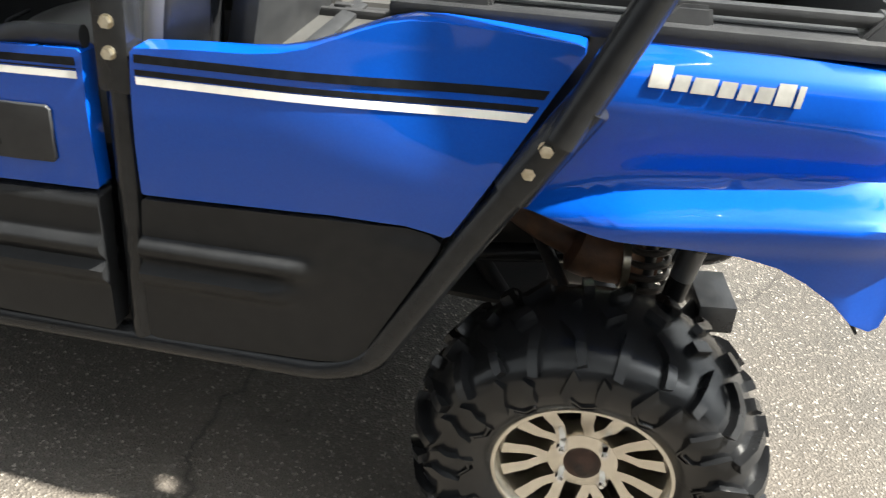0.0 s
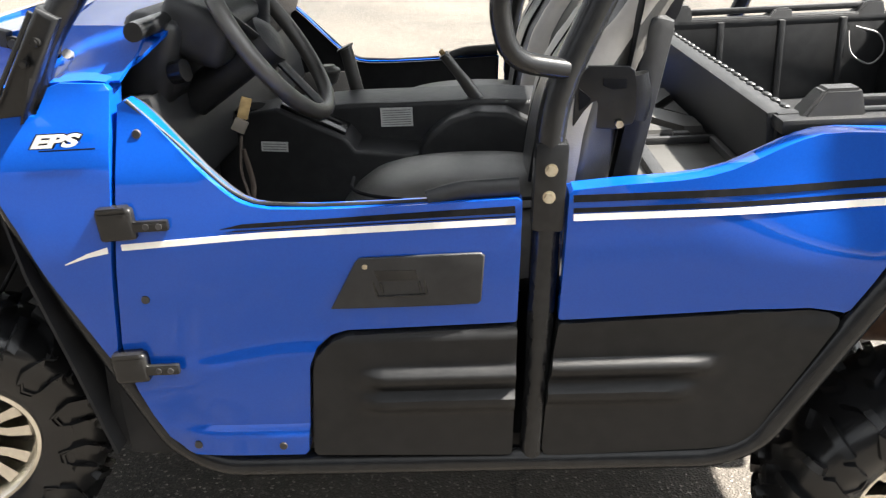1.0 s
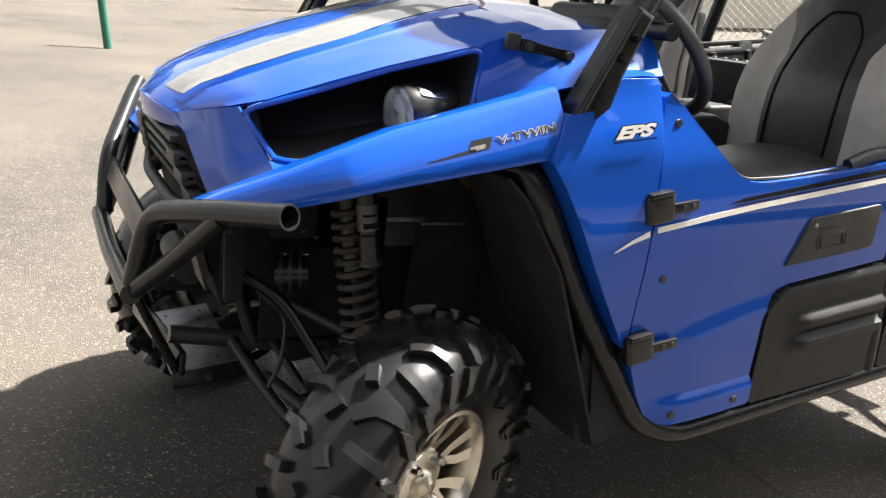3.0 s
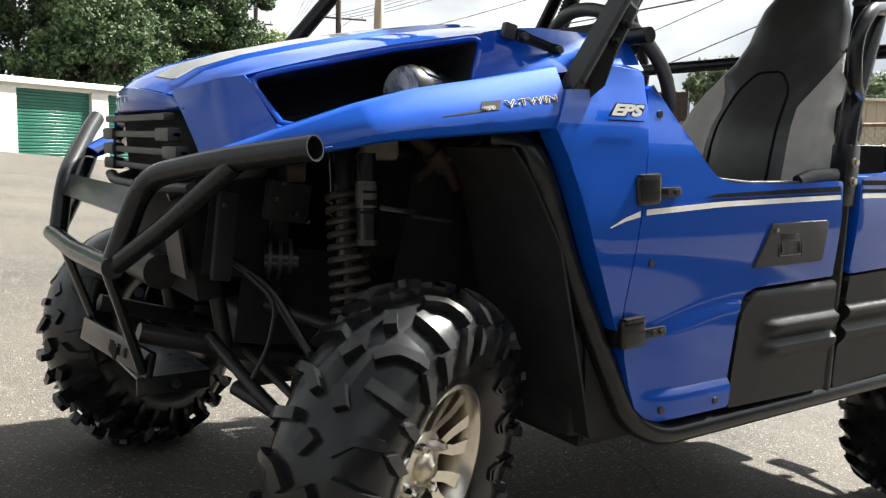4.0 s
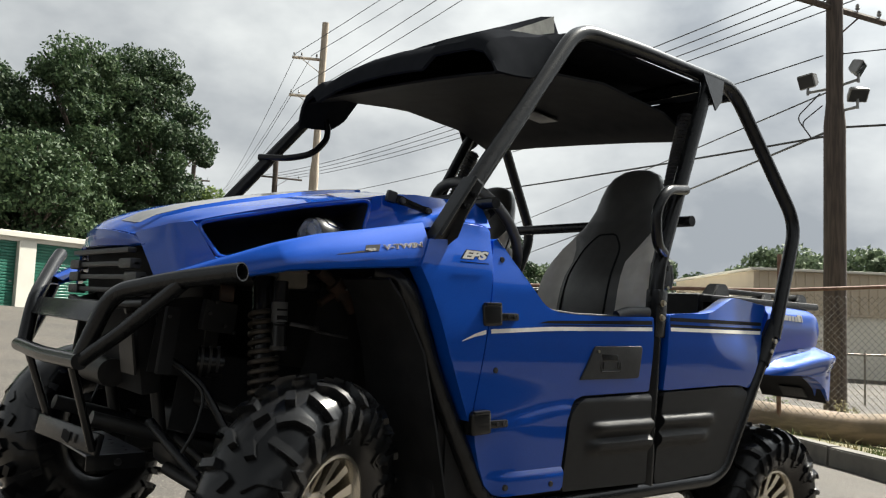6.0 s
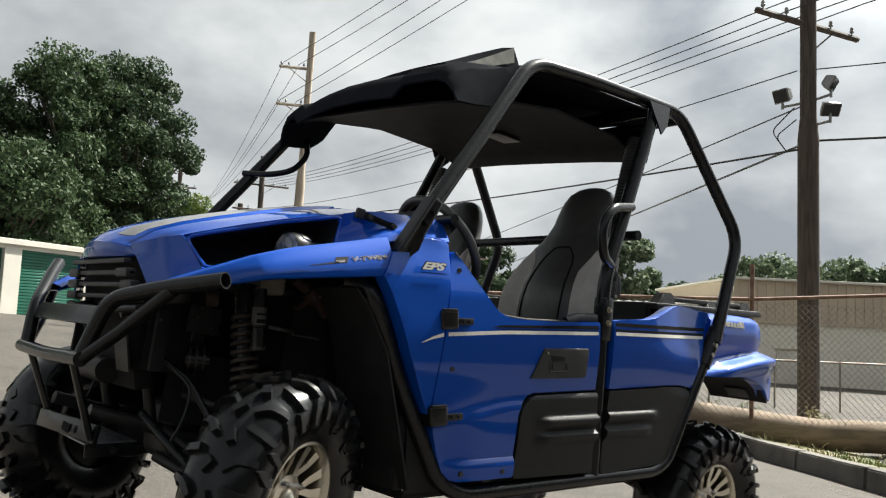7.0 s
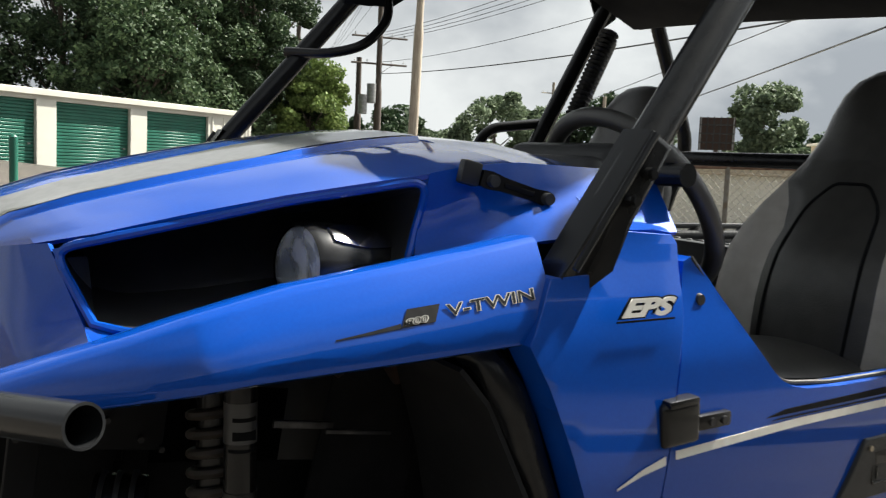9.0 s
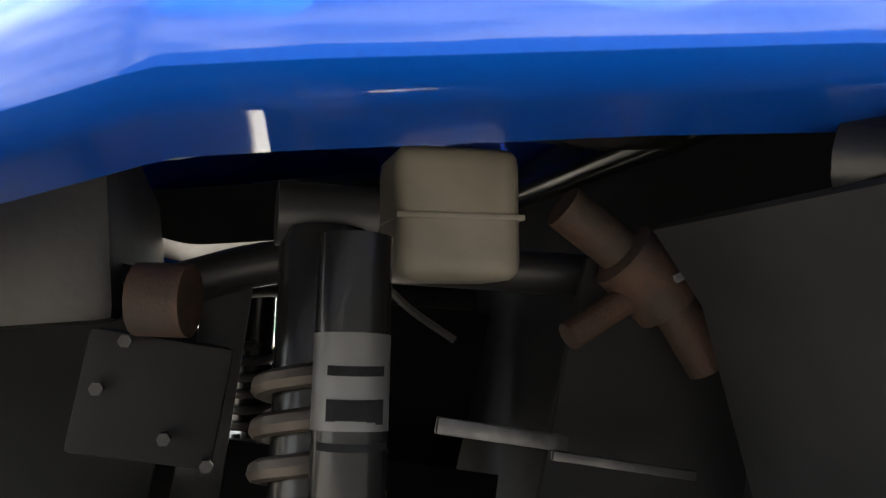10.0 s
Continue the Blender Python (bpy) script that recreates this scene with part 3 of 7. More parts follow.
    for k in range(14):
        a = rim_turn + 2 * math.pi * (k // 2) / 7 + (0.20 if k % 2 else -0.20)
        lean = -0.10 if k % 2 else 0.16
        bm = bmesh.new()
        top, low = [], []
        for r, da, hw, dz in ((0.052, lean * 1.5, 0.0100, -0.026), (0.068, lean, 0.0100, -0.024), (0.086, lean * 0.30, 0.0100, -0.020), (0.100, 0.0, 0.0105, -0.015), (0.146 * k_, 0.0, 0.0130, -0.004)):
            aa = a + da
            d, q = Vector((math.cos(aa), math.sin(aa), 0)), Vector((-math.sin(aa), math.cos(aa), 0))
            top.append([bm.verts.new(m @ (d * r + q * sd * hw + Vector((0, 0, face + dz)))) for sd in (-1, 1)])
            low.append([bm.verts.new(m @ (d * r + q * sd * hw * 1.05 + Vector((0, 0, face + dz - 0.03)))) for sd in (-1, 1)])
        for i in range(4):
            bm.faces.new((top[i][0], top[i][1], top[i + 1][1], top[i + 1][0]))
            bm.faces.new((low[i][0], top[i][0], top[i + 1][0], low[i + 1][0]))
            bm.faces.new((top[i][1], low[i][1], low[i + 1][1], top[i + 1][1]))
        bmesh.ops.bevel(bm, geom=[e for e in bm.edges if not e.is_boundary and e.calc_face_angle(0) > 1.0], offset=0.0012, segments=1, affect="EDGES")
        part("spoke", bm, ALU, hub, smooth=25)
    bm = bmesh.new()
    add_lathe(bm, [(0.0, face - 0.020), (0.040, face - 0.021), (0.062, face - 0.024), (0.066, face - 0.030), (0.067, face - 0.06)], m, 40)
    part("hub_plate", bm, ALU, hub)
    bm = bmesh.new()
    add_lathe(bm, [(0.0, face + 0.001), (0.012, face + 0.000), (0.0155, face - 0.004), (0.025, face - 0.008), (0.032, face - 0.014), (0.034, face - 0.024)], m, 32)
    part("hub_cap", bm, STEEL if steer > 10 else RUST, hub, "silver hub cap" if steer > 10 else "rusty brown hub cap")
    for k in range(4):
        a = rim_turn + 0.35 + math.pi / 2 * k
        p = Vector((0.052 * math.cos(a), 0.052 * math.sin(a), 0))
        bm = bmesh.new()
        add_cyl(bm, m @ (p + Vector((0, 0, face - 0.030))), m @ (p + Vector((0, 0, face - 0.010))), 0.0105, 0.009, 6)
        add_cyl(bm, m @ (p + Vector((0, 0, face - 0.010))), m @ (p + Vector((0, 0, face - 0.003))), 0.006, 0.0045, 10)
        part("lug_nut", bm, CHROME, hub, "", 20)


for s in (-1, 1):
    # front wheels turned a little, rear wheels straight
    turn_f = Matrix.Rotation(radians(STEER), 3, "Z") @ Matrix.Rotation(radians(-s * 8), 3, "X") @ Vector((0, s, 0))
    turn_r = Matrix.Rotation(radians(-s * 4), 3, "X") @ Vector((0, s, 0))
    front_lip = Vector((-0.938, s * 0.674, 0.523)) if s < 0 else Vector((-1.105, 0.715, 0.520))
    wheel(front_lip - turn_f * 0.070, s, STEER, 8, 0.200, 0.157, 0.2)
    wheel(Vector((0.966, s * 0.655, 0.325)) - turn_r * 0.084, s, 0, 4, 0.240, 0.163, 0.5)

# -- roll cage --
cage = part("roll_cage", tube([(-0.62, -0.55, 1.20), (-0.62, 0.55, 1.20)], 0.019), BLACK_TUBE, car, "black painted tube roll cage")
R = 0.0245
for s in (-1, 1):
    dx = -0.10 if s > 0 else 0.0
    part("front_pillar", tube([(-0.655 + dx, s * 0.650, 1.150), (-0.583 + dx, s * 0.680, 1.285), (-0.10 + dx, s * 0.615, 1.875), (0.20, s * 0.605, 1.888), (0.765 + 0.5 * dx, s * 0.605, 1.878), (1.076 + 0.5 * dx, s * 0.683, 1.40),
                               (0.865, s * 0.712, 0.965)], R, 0.085), BLACK_TUBE, cage)
    part("rear_brace", tube([(0.885, s * 0.700, 1.000), (0.757, s * 0.694, 0.800), (0.597, s * 0.684, 0.530), (0.52, s * 0.682, 0.496), (-0.40, s * 0.680, 0.496), (-0.485, s * 0.672, 0.540),
                             (-0.642, s * 0.656, 0.850), (-0.712, s * 0.652, 1.035), (-0.732, s * 0.63, 1.080), (-0.76, s * 0.58, 1.09)], R, 0.07), BLACK_TUBE, cage)
    part("centre_pillar", tube([(0.184, s * 0.678, 0.50), (0.216, s * 0.680, 1.00), (0.223, s * 0.683, 1.165), (0.575, s * 0.625, 1.86)], R, 0.10), BLACK_TUBE, cage)
    bm = box((0.219, s * 0.683, 1.03), (0.054, 0.046, 0.15), (0, 4, 0), 0.008)
    part("pillar_sleeve", bm, BLACK_TUBE, cage)
    part("grab_handle", tube([(0.355, s * 0.690, 1.436), (0.195, s * 0.735, 1.412), (0.140, s * 0.735, 1.34), (0.155, s * 0.730, 1.242), (0.245, s * 0.690, 1.218)], 0.0165, 0.05), BLACK_TUBE, cage, "bent black grab handle")
    if s > 0:
        part("front_grab_handle", tube([(-0.175 + dx, s * 0.625, 1.785), (-0.165 + dx, s * 0.560, 1.735), (-0.175 + dx, s * 0.525, 1.655), (-0.245 + dx, s * 0.515, 1.580), (-0.325 + dx, s * 0.560, 1.555), (-0.400 + dx, s * 0.660, 1.560)], 0.0125, 0.05), BLACK_TUBE, cage)
    bm = bmesh.new()
    for x, z in ((0.60, 1.845),):
        f = bm.faces.new([bm.verts.new(p) for p in ((0.495, s * 0.660, 1.865), (0.64, s * 0.648, 1.868), (0.615, s * 0.655, 1.79), (0.560, s * 0.668, 1.745))])
    solid(bm, 0.006)
    part("gusset", bm, BLACK_TUBE, cage)
    for x, z in ((0.221, 1.062), (0.217, 1.017)):
        bm = bmesh.new()
        add_cyl(bm, (x, s * 0.700, z), (x, s * 0.709, z), 0.0105, seg=20)
        add_cyl(bm, (x, s * 0.707, z), (x, s * 0.716, z), 0.0085, seg=6)
        part("bolt", bm, STEEL, cage, "zinc bolt", 20)
    for (x, z), y in (((0.849, 0.956), 0.722), ((0.828, 0.920), 0.720), ((-0.570, 1.299), 0.712), ((-0.594, 1.268), 0.712)):
        big = 1.0 if x > 0 else 0.62
        bm = bmesh.new()
        add_cyl(bm, (x, s * (y - 0.01), z), (x, s * (y + 0.002), z), 0.0125 * big, seg=20)
        add_cyl(bm, (x, s * y, z), (x, s * (y + 0.010 * big), z), 0.0095 * big, seg=6)
        part("bolt", bm, STEEL if x > 0 else RIMBLACK, cage, "zinc bolt" if x > 0 else "black bolt", 20)
    part("brace_sleeve", tube([(0.805, s * 0.697, 0.876), (0.897, s * 0.700, 1.018)], 0.0305, 0.01), BLACK_TUBE, cage)
    foot = part("pillar_foot", panel([(-0.696 + dx, 1.140), (-0.668 + dx, 1.195), (-0.562 + dx, 1.352), (-0.527 + dx, 1.332), (-0.585 + dx, 1.240), (-0.615 + dx, 1.190), (-0.645 + dx, 1.140)], lambda x, z: s * (0.706 - 0.03 * smooth_step(1.22, 1.13, z)), 0.052, 0.010, (0.2, 0.2)), BLACK_TUBE, cage, "flat black pillar bracket")
    part("foot_flange", tube([(-0.672 + dx, s * 0.709, 1.190), (-0.566 + dx, s * 0.712, 1.345)], 0.0045, 0.01, 8), BLACK_TUBE, foot)
    part("belt_sleeve", tube([(0.44, s * 0.60, 1.50), (0.52, s * 0.57, 1.70)], lambda t: 0.027 + 0.006 * math.sin(t * 60), 0.01), VINYL, cage)
    bm = bmesh.new()
    pts = [Vector((0.415, s * 0.595, 1.46)).lerp(Vector((0.525, s * 0.572, 1.73)), k / 40) for k in range(41)]
    add_sweep(bm, pts, lambda t: 0.024 + 0.007 * (round(t * 40) % 2), 12)
    part("belt_bellows", bm, PLASTIC, cage, "ribbed black seat-belt sleeve", 10)
part("rear_cross_tube", tube([(0.44, -0.66, 1.345), (0.44, 0.66, 1.345)], 0.0185), BLACK_TUBE, cage)
part("roof_cross_tube", tube([(0.60, -0.61, 1.86), (0.60, 0.61, 1.86)], R), BLACK_TUBE, cage)
part("back_cross_tube", tube([(0.80, -0.60, 1.86), (0.80, 0.60, 1.86)], 0.02), BLACK_TUBE, cage)
part("dash_tube", tube([(-0.44, -0.65, 1.30), (-0.44, 0.65, 1.30)], 0.016), BLACK_TUBE, cage)

# -- roof --
rows_top = []
roof_x = [-0.485, -0.475, -0.45, -0.42, -0.37, -0.31, -0.268, -0.256, -0.240, -0.20, -0.15, -0.10, -0.02, 0.05, 0.09, 0.11, 0.125, 0.16, 0.22, 0.35, 0.50, 0.65, 0.76, 0.80]
crown = ([-0.485, -0.475, -0.45, -0.40, -0.31, -0.268, -0.240, -0.10, 0.05, 0.11, 0.16, 0.22, 0.76, 0.80], [1.742, 1.775, 1.812, 1.846, 1.860, 1.866, 1.918, 1.975, 2.044, 2.060, 1.960, 1.945, 1.935, 1.895])
shelf = ([-0.485, -0.475, -0.45, -0.37, -0.30, -0.10, 0.10, 0.76, 0.80], [1.768, 1.795, 1.822, 1.852, 1.860, 1.880, 1.895, 1.890, 1.865])
skirt = ([-0.485, -0.42, -0.31, -0.21, -0.15, -0.10, 0.10, 0.80], [1.690, 1.692, 1.700, 1.742, 1.810, 1.872, 1.880, 1.855])
for x in roof_x:
    zc, zp, ze = (float(np.interp(x, *t)) for t in (crown, shelf, skirt))
    row = []
    for y in (-0.575, -0.572, -0.56, -0.53, -0.49, -0.44, -0.40, -0.36, -0.335, -0.31, -0.26, -0.15, 0, 0.15, 0.26, 0.31, 0.335, 0.36, 0.40, 0.44, 0.49, 0.53, 0.56, 0.572, 0.575):
        a = abs(y)
        z = zc - 0.012 * (a / 0.3) ** 2 if a <= 0.31 else zp
        if 0.31 < a < 0.36:
            z = zp + (zc - 0.012 - zp) * (0.5 if a > 0.32 else 0.9)
        if a >= 0.53:
            z = zp + (ze - zp) * {0.53: 0.18, 0.56: 0.62, 0.572: 0.93, 0.575: 1.0}[a]
        row.append((x + 0.10 * (a / 0.575) ** 2 * smooth_step(-0.1, -0.45, x), y, z))
    rows_top.append(row)
bm = loft(rows_top)
solid(bm, 0.010)
roof = part("roof", bm, ROOFMAT, car, "moulded black plastic roof", 22)
for s in (-1, 1):
    strip_rows = [[(x, s * 0.342, z0), (x, s * 0.338, z1)] for x, z0, z1 in ((-0.185, 1.880, 1.905), (-0.10, 1.908, 1.940), (0.0, 1.945, 1.990), (0.085, 1.975, 2.035))]
    part("spoiler_side", solid(loft(strip_rows), 0.004), CLOUDY, roof, "pale cloudy plastic strip")
rows_low = []
for x, z in ((-0.37, 1.745), (-0.20, 1.790), (0.10, 1.815), (0.42, 1.780), (0.600, 1.712), (0.630, 1.715), (0.660, 1.800), (0.680, 1.860)):
    rows_low.append([(x, u * 0.550, z + 0.045 * u - 0.012 * abs(u) ** 3) for u in (-1, -0.8, -0.5, 0, 0.5, 0.8, 1)])
bm = loft(rows_low)
fine(bm, 1)
solid(bm, 0.008)
part("headliner", bm, HEADLINER, roof)
part("roof_badge", box((0.34, -0.02, 1.776), (0.13, 0.10, 0.006), (3.5, 6.1, 0), 0.002), PLATE, roof)

# -- hood and nose --
HOOD_X = [-1.272, -1.255, -1.20, -1.12, -1.02, -0.92, -0.82, -0.74, -0.68, -0.63]
HOOD_MID = [1.172, 1.190, 1.215, 1.243, 1.269, 1.293, 1.314, 1.329, 1.338, 1.343]
HOOD_EDGE = [0.200, 0.225, 0.335, 0.415, 0.452, 0.478, 0.505, 0.524, 0.532, 0.534]


def bow(x, y):
    """The front edge of the hood curves back towards its corners."""
    return x + 0.85 * y * y * smooth_step(-1.17, -1.255, x)


def hood():
    xs = HOOD_X
    mid = HOOD_MID
    ey = HOOD_EDGE
    ez = [1.154, 1.162, 1.181, 1.200, 1.228, 1.252, 1.272, 1.287, 1.296, 1.303]
    rows = []
    for x, zm, y1, z1 in zip(xs, mid, ey, ez):
        row = []
        wide = min(float(np.interp(x, (-1.26, -1.15, -0.95, -0.76, -0.63), (0.182, 0.245, 0.275, 0.268, 0.272))), y1 * 0.86)
        us = [-1, -0.93, -0.82, -0.68, -0.54]
        half = []
        for u in us:
            a = abs(u)
            y = y1 * a
            z = zm + (z1 - zm) * a ** 2.0
            half.append((y, z))
        half += [(wide + 0.022, None), (wide + 0.008, None), (wide, None), (wide * 0.5, None), (0.0, None)]
        out = []
        for y, z in half:
            if z is None:
                a = y / y1
                z = zm + (z1 - zm) * min(a, 1) ** 2.0
                if y <= wide:
                    z += 0.006 * smooth_step(-1.27, -1.20, x)
                elif y < wide + 0.01:
                    z -= 0.002
            out.append((y, z))
        out.sort(key=lambda p: -p[0])
        for y, z in out:
            row.append((bow(x, y), -y, z))
        for y, z in out[-2::-1]:
            row.append((bow(x, y), y, z))
        rows.append(row)
    bm = loft(rows)
    solid(bm, 0.006)
    return bm


hood_skin = BVHTree.FromBMesh(hood())
front = part("hood", hood(), BLUE, car, "glossy blue moulded hood with two silver stripes", 28)
for s in (-1, 1):
    # stripe decals along the ridges of the hood
    rows = []
    for k in range(15):
        t = k / 14
        x = -1.245 + 0.615 * t
        ye = np.interp(x, HOOD_X, HOOD_EDGE)
        y0 = float(np.interp(x, (-1.26, -1.15, -0.95, -0.76, -0.63), (0.085, 0.118, 0.120, 0.055, 0.035)))
        y1 = min(float(np.interp(x, (-1.26, -1.15, -0.95, -0.76, -0.63), (0.170, 0.232, 0.262, 0.255, 0.26))), ye * 0.80)
        row = []
        for q in range(9):
            y = y0 + (y1 - y0) * q / 8
            hit = hood_skin.ray_cast(Vector((bow(x, y), s * y, 1.6)), Vector((0, 0, -1)))[0]
            row.append((bow(x, y), s * y, hit.z + 0.0014))
        rows.append(row)
    part("hood_stripe", solid(loft(rows), 0.0006), STRIPE, front, "silver grey decal stripe")

# blue lip across the nose, above the grille
rows = []
for k in range(17):
    y = 0.26 * (k - 8) / 8
    a = abs(y)
    top = 1.1735 - 0.020 * (min(a, 0.20) / 0.20) ** 2 - 0.40 * max(a - 0.20, 0)
    x = -1.2735 + 0.85 * min(a, 0.20) ** 2 + 0.10 * max(a - 0.20, 0)
    rows.append([(x + 0.010, y, top + 0.002), (x - 0.001, y, top - 0.003), (x - 0.003, y, 0.5 * (top + 1.124)), (x, y, 1.126), (x + 0.006, y, 1.123), (x + 0.030, y, 1.125)])
part("nose_lip", solid(fine(loft(rows), 1), 0.004), BLUE, car, "", 50)
for s in (-1, 1):
    # side of the nose between grille and headlight opening
    rows = [[(-1.2375, s * 0.203, 1.157), (-1.2370, s * 0.256, 1.123), (-1.230, s * 0.306, 1.070), (-1.222, s * 0.342, 1.022)],
            [(-1.200, s * 0.329, 1.178), (-1.195, s * 0.355, 1.130), (-1.190, s * 0.400, 1.070), (-1.185, s * 0.430, 1.030)],
            [(-1.163, s * 0.379, 1.186), (-1.150, s * 0.418, 1.146), (-1.134, s * 0.452, 1.100), (-1.135, s * 0.522, 1.080)]]
    bm = loft(rows)
    fine(bm, 2)
    solid(bm, 0.006)
    part("nose_side", bm, BLUE, car)
    # blue collar that dips from the opening to the fender
    rows = []
    for (xa, ya, za), (xb, yb, zb) in (((-1.134, 0.450, 1.103), (-1.136, 0.520, 1.082)), ((-1.110, 0.456, 1.099), (-1.110, 0.535, 1.102)), ((-1.084, 0.474, 1.093), (-1.084, 0.552, 1.117)), ((-1.04, 0.502, 1.102), (-1.04, 0.565, 1.139)),
                                       ((-1.00, 0.528, 1.113), (-1.00, 0.572, 1.149)), ((-0.90, 0.549, 1.133), (-0.90, 0.580, 1.172)), ((-0.80, 0.544, 1.148), (-0.80, 0.592, 1.193))):
        dip = 0.012 * smooth_step(-1.03, -1.12, xa)
        rows.append([(xa, s * ya, za), (0.6 * xa + 0.4 * xb, s * (0.6 * ya + 0.4 * yb), 0.6 * za + 0.4 * zb - dip), (xb, s * yb, zb)])
    part("opening_collar", solid(fine(loft(rows), 1), 0.004), BLUE, car, "", 60)
    # blue panel behind the opening, up to the pillar
    rows = [[(-0.752, s * 0.522, 1.286), (-0.765, s * 0.520, 1.230), (-0.785, s * 0.545, 1.165)],
            [(-0.70, s * 0.533, 1.298), (-0.705, s * 0.545, 1.24), (-0.71, s * 0.59, 1.190)],
            [(-0.63, s * 0.538, 1.305), (-0.635, s * 0.555, 1.26), (-0.655, s * 0.62, 1.212)],
            [(-0.52, s * 0.560, 1.303), (-0.54, s * 0.60, 1.265), (-0.575, s * 0.655, 1.226)],
            [(-0.44, s * 0.585, 1.300), (-0.45, s * 0.62, 1.265), (-0.47, s * 0.665, 1.228)]]
    bm = loft(rows)
    fine(bm, 2)
    solid(bm, 0.005)
    part("cowl_side", bm, BLUE, car)
    # headlight recess
    rim = [(-1.160, 0.388, 1.180), (-1.10, 0.425, 1.198), (-1.02, 0.447, 1.218), (-0.92, 0.473, 1.244), (-0.82, 0.500, 1.264), (-0.752, 0.520, 1.278), (-0.770, 0.52, 1.215), (-0.800, 0.545, 1.150),
           (-0.90, 0.55, 1.135), (-1.00, 0.53, 1.115), (-1.085, 0.475, 1.095), (-1.125, 0.448, 1.105)]
    # the sharp corners of the opening are rounded off with blue fillets
    soft_, fillets = [], bmesh.new()
    for k, c in enumerate(rim):
        c, a, b = Vector(c), Vector(rim[k - 1]), Vector(rim[(k + 1) % len(rim)])
        if k not in (0, 5, 7, 10):
            soft_.append(tuple(c))
            continue
        p, q = c + (a - c).normalized() * 0.028, c + (b - c).normalized() * 0.028
        arc = [(1 - t) ** 2 * p + 2 * t * (1 - t) * c + t * t * q for t in (0, 0.25, 0.5, 0.75, 1)]
        soft_ += [tuple(v) for v in arc]
        vs = [fillets.verts.new((v.x, s * v.y, v.z)) for v in [c] + arc]
        for j in range(1, 5):
            fillets.faces.new((vs[0], vs[j], vs[j + 1]))
    part("opening_corner", solid(fillets, 0.004), BLUE, car)
    rim = soft_
    deep = [(x * 0.93 - 0.06, y - 0.16, (z - 1.18) * 0.7 + 1.17) for x, y, z in rim]
    bm = bmesh.new()
    a = [bm.verts.new((x, s * y, z)) for x, y, z in rim]
    b = [bm.verts.new((x, s * y, z)) for x, y, z in deep]
    for k in range(len(a)):
        j = (k + 1) % len(a)
        bm.faces.new((a[k], a[j], b[j], b[k]))
    bm.faces.new(b)
    recess = part("headlight_recess", solid(bm, 0.004), RECESS, car, "black headlight recess")
    bm = bmesh.new()
    add_sweep(bm, [(x, s * (y + 0.001), z) for x, y, z in rim + rim[:1]], 0.0055, 8)
    part("recess_rim", bm, BLUE, recess)
    lens_m = Matrix.Translation((-0.905, s * 0.480, 1.168)) @ Vector((-1, s * 0.22, 0.05)).to_track_quat("Z", "Y").to_matrix().to_4x4()
    lamp = bmesh.new()
    add_lathe(lamp, [(0.049, 0.002), (0.053, -0.006), (0.054, -0.04), (0.051, -0.09), (0.042, -0.135), (0.03, -0.15), (0.0, -0.155)], lens_m, 36)
    lampo = part("headlight", lamp, RIMBLACK, recess, "round headlight in a dark tapered housing")
    bm = bmesh.new()
    add_lathe(bm, [(0.0, 0.010), (0.015, 0.0095), (0.03, 0.0075), (0.042, 0.004), (0.0475, 0.0), (0.046, -0.004), (0.0, -0.004)], lens_m, 36)
    part("lens", bm, LENS, lampo, "clear ribbed glass lens")
    bm = bmesh.new()
    add_lathe(bm, [(0.046, -0.006), (0.038, -0.022), (0.02, -0.034), (0.0, -0.038)], lens_m, 36)
    part("reflector", bm, REFLECT, lampo)
    rows = []
    for k in range(9):
        t = k / 8
        deep_ = 0.022 + 0.108 * t
        rad = float(np.interp(deep_, (0.0, 0.04, 0.09, 0.135), (0.053, 0.054, 0.051, 0.042))) + 0.003
        mid = math.radians(90 + s * 38)
        half = 0.36 * math.sin(math.pi * (0.12 + 0.80 * t)) ** 0.6
        rows.append([tuple(lens_m @ Vector((rad * math.cos(mid + half * q), rad * math.sin(mid + half * q), -deep_))) for q in (-1, -0.5, 0, 0.5, 1)])
    part("housing_trim", solid(loft(rows), 0.004), CHROME, lampo, "polished top trim")

# grille: dark recess with four bars
grille = part("grille", box((-1.196, 0, 1.062), (0.02, 0.56, 0.15), (0, -4, 0)), LINER, car, "black slatted plastic grille")
for k, (z, hw) in enumerate(((1.112, 0.235), (1.079, 0.262), (1.046, 0.288), (1.012, 0.312))):
    bm = bmesh.new()
    add_box(bm, (-1.252 + 0.010 * k * 0.6, 0, z), (0.022, hw * 2, 0.014), None, 0.004)
    if k:
        for sd in (-1, 1):
            add_box(bm, (-1.256 + 0.010 * k * 0.6, sd * (hw - 0.045), z), (0.028, 0.09, 0.026), None, 0.006)
    part("grille_bar", bm, GRILLEMAT, grille)
part("lower_valance", tube([(-1.235, -0.31, 0.985), (-1.262, -0.15, 0.975), (-1.262, 0.15, 0.975), (-1.235, 0.31, 0.985)], 0.014, 0.05, flat=0.7), GRILLEMAT, grille)
part("nose_backing", box((-1.15, 0, 1.08), (0.10, 0.62, 0.16), (0, -6, 0), 0.01), DARK, grille)
part("radiator", box((-1.19, 0, 0.87), (0.05, 0.44, 0.22), (0, -8, 0), 0.006), LINER, car, "dark radiator behind the bumper")

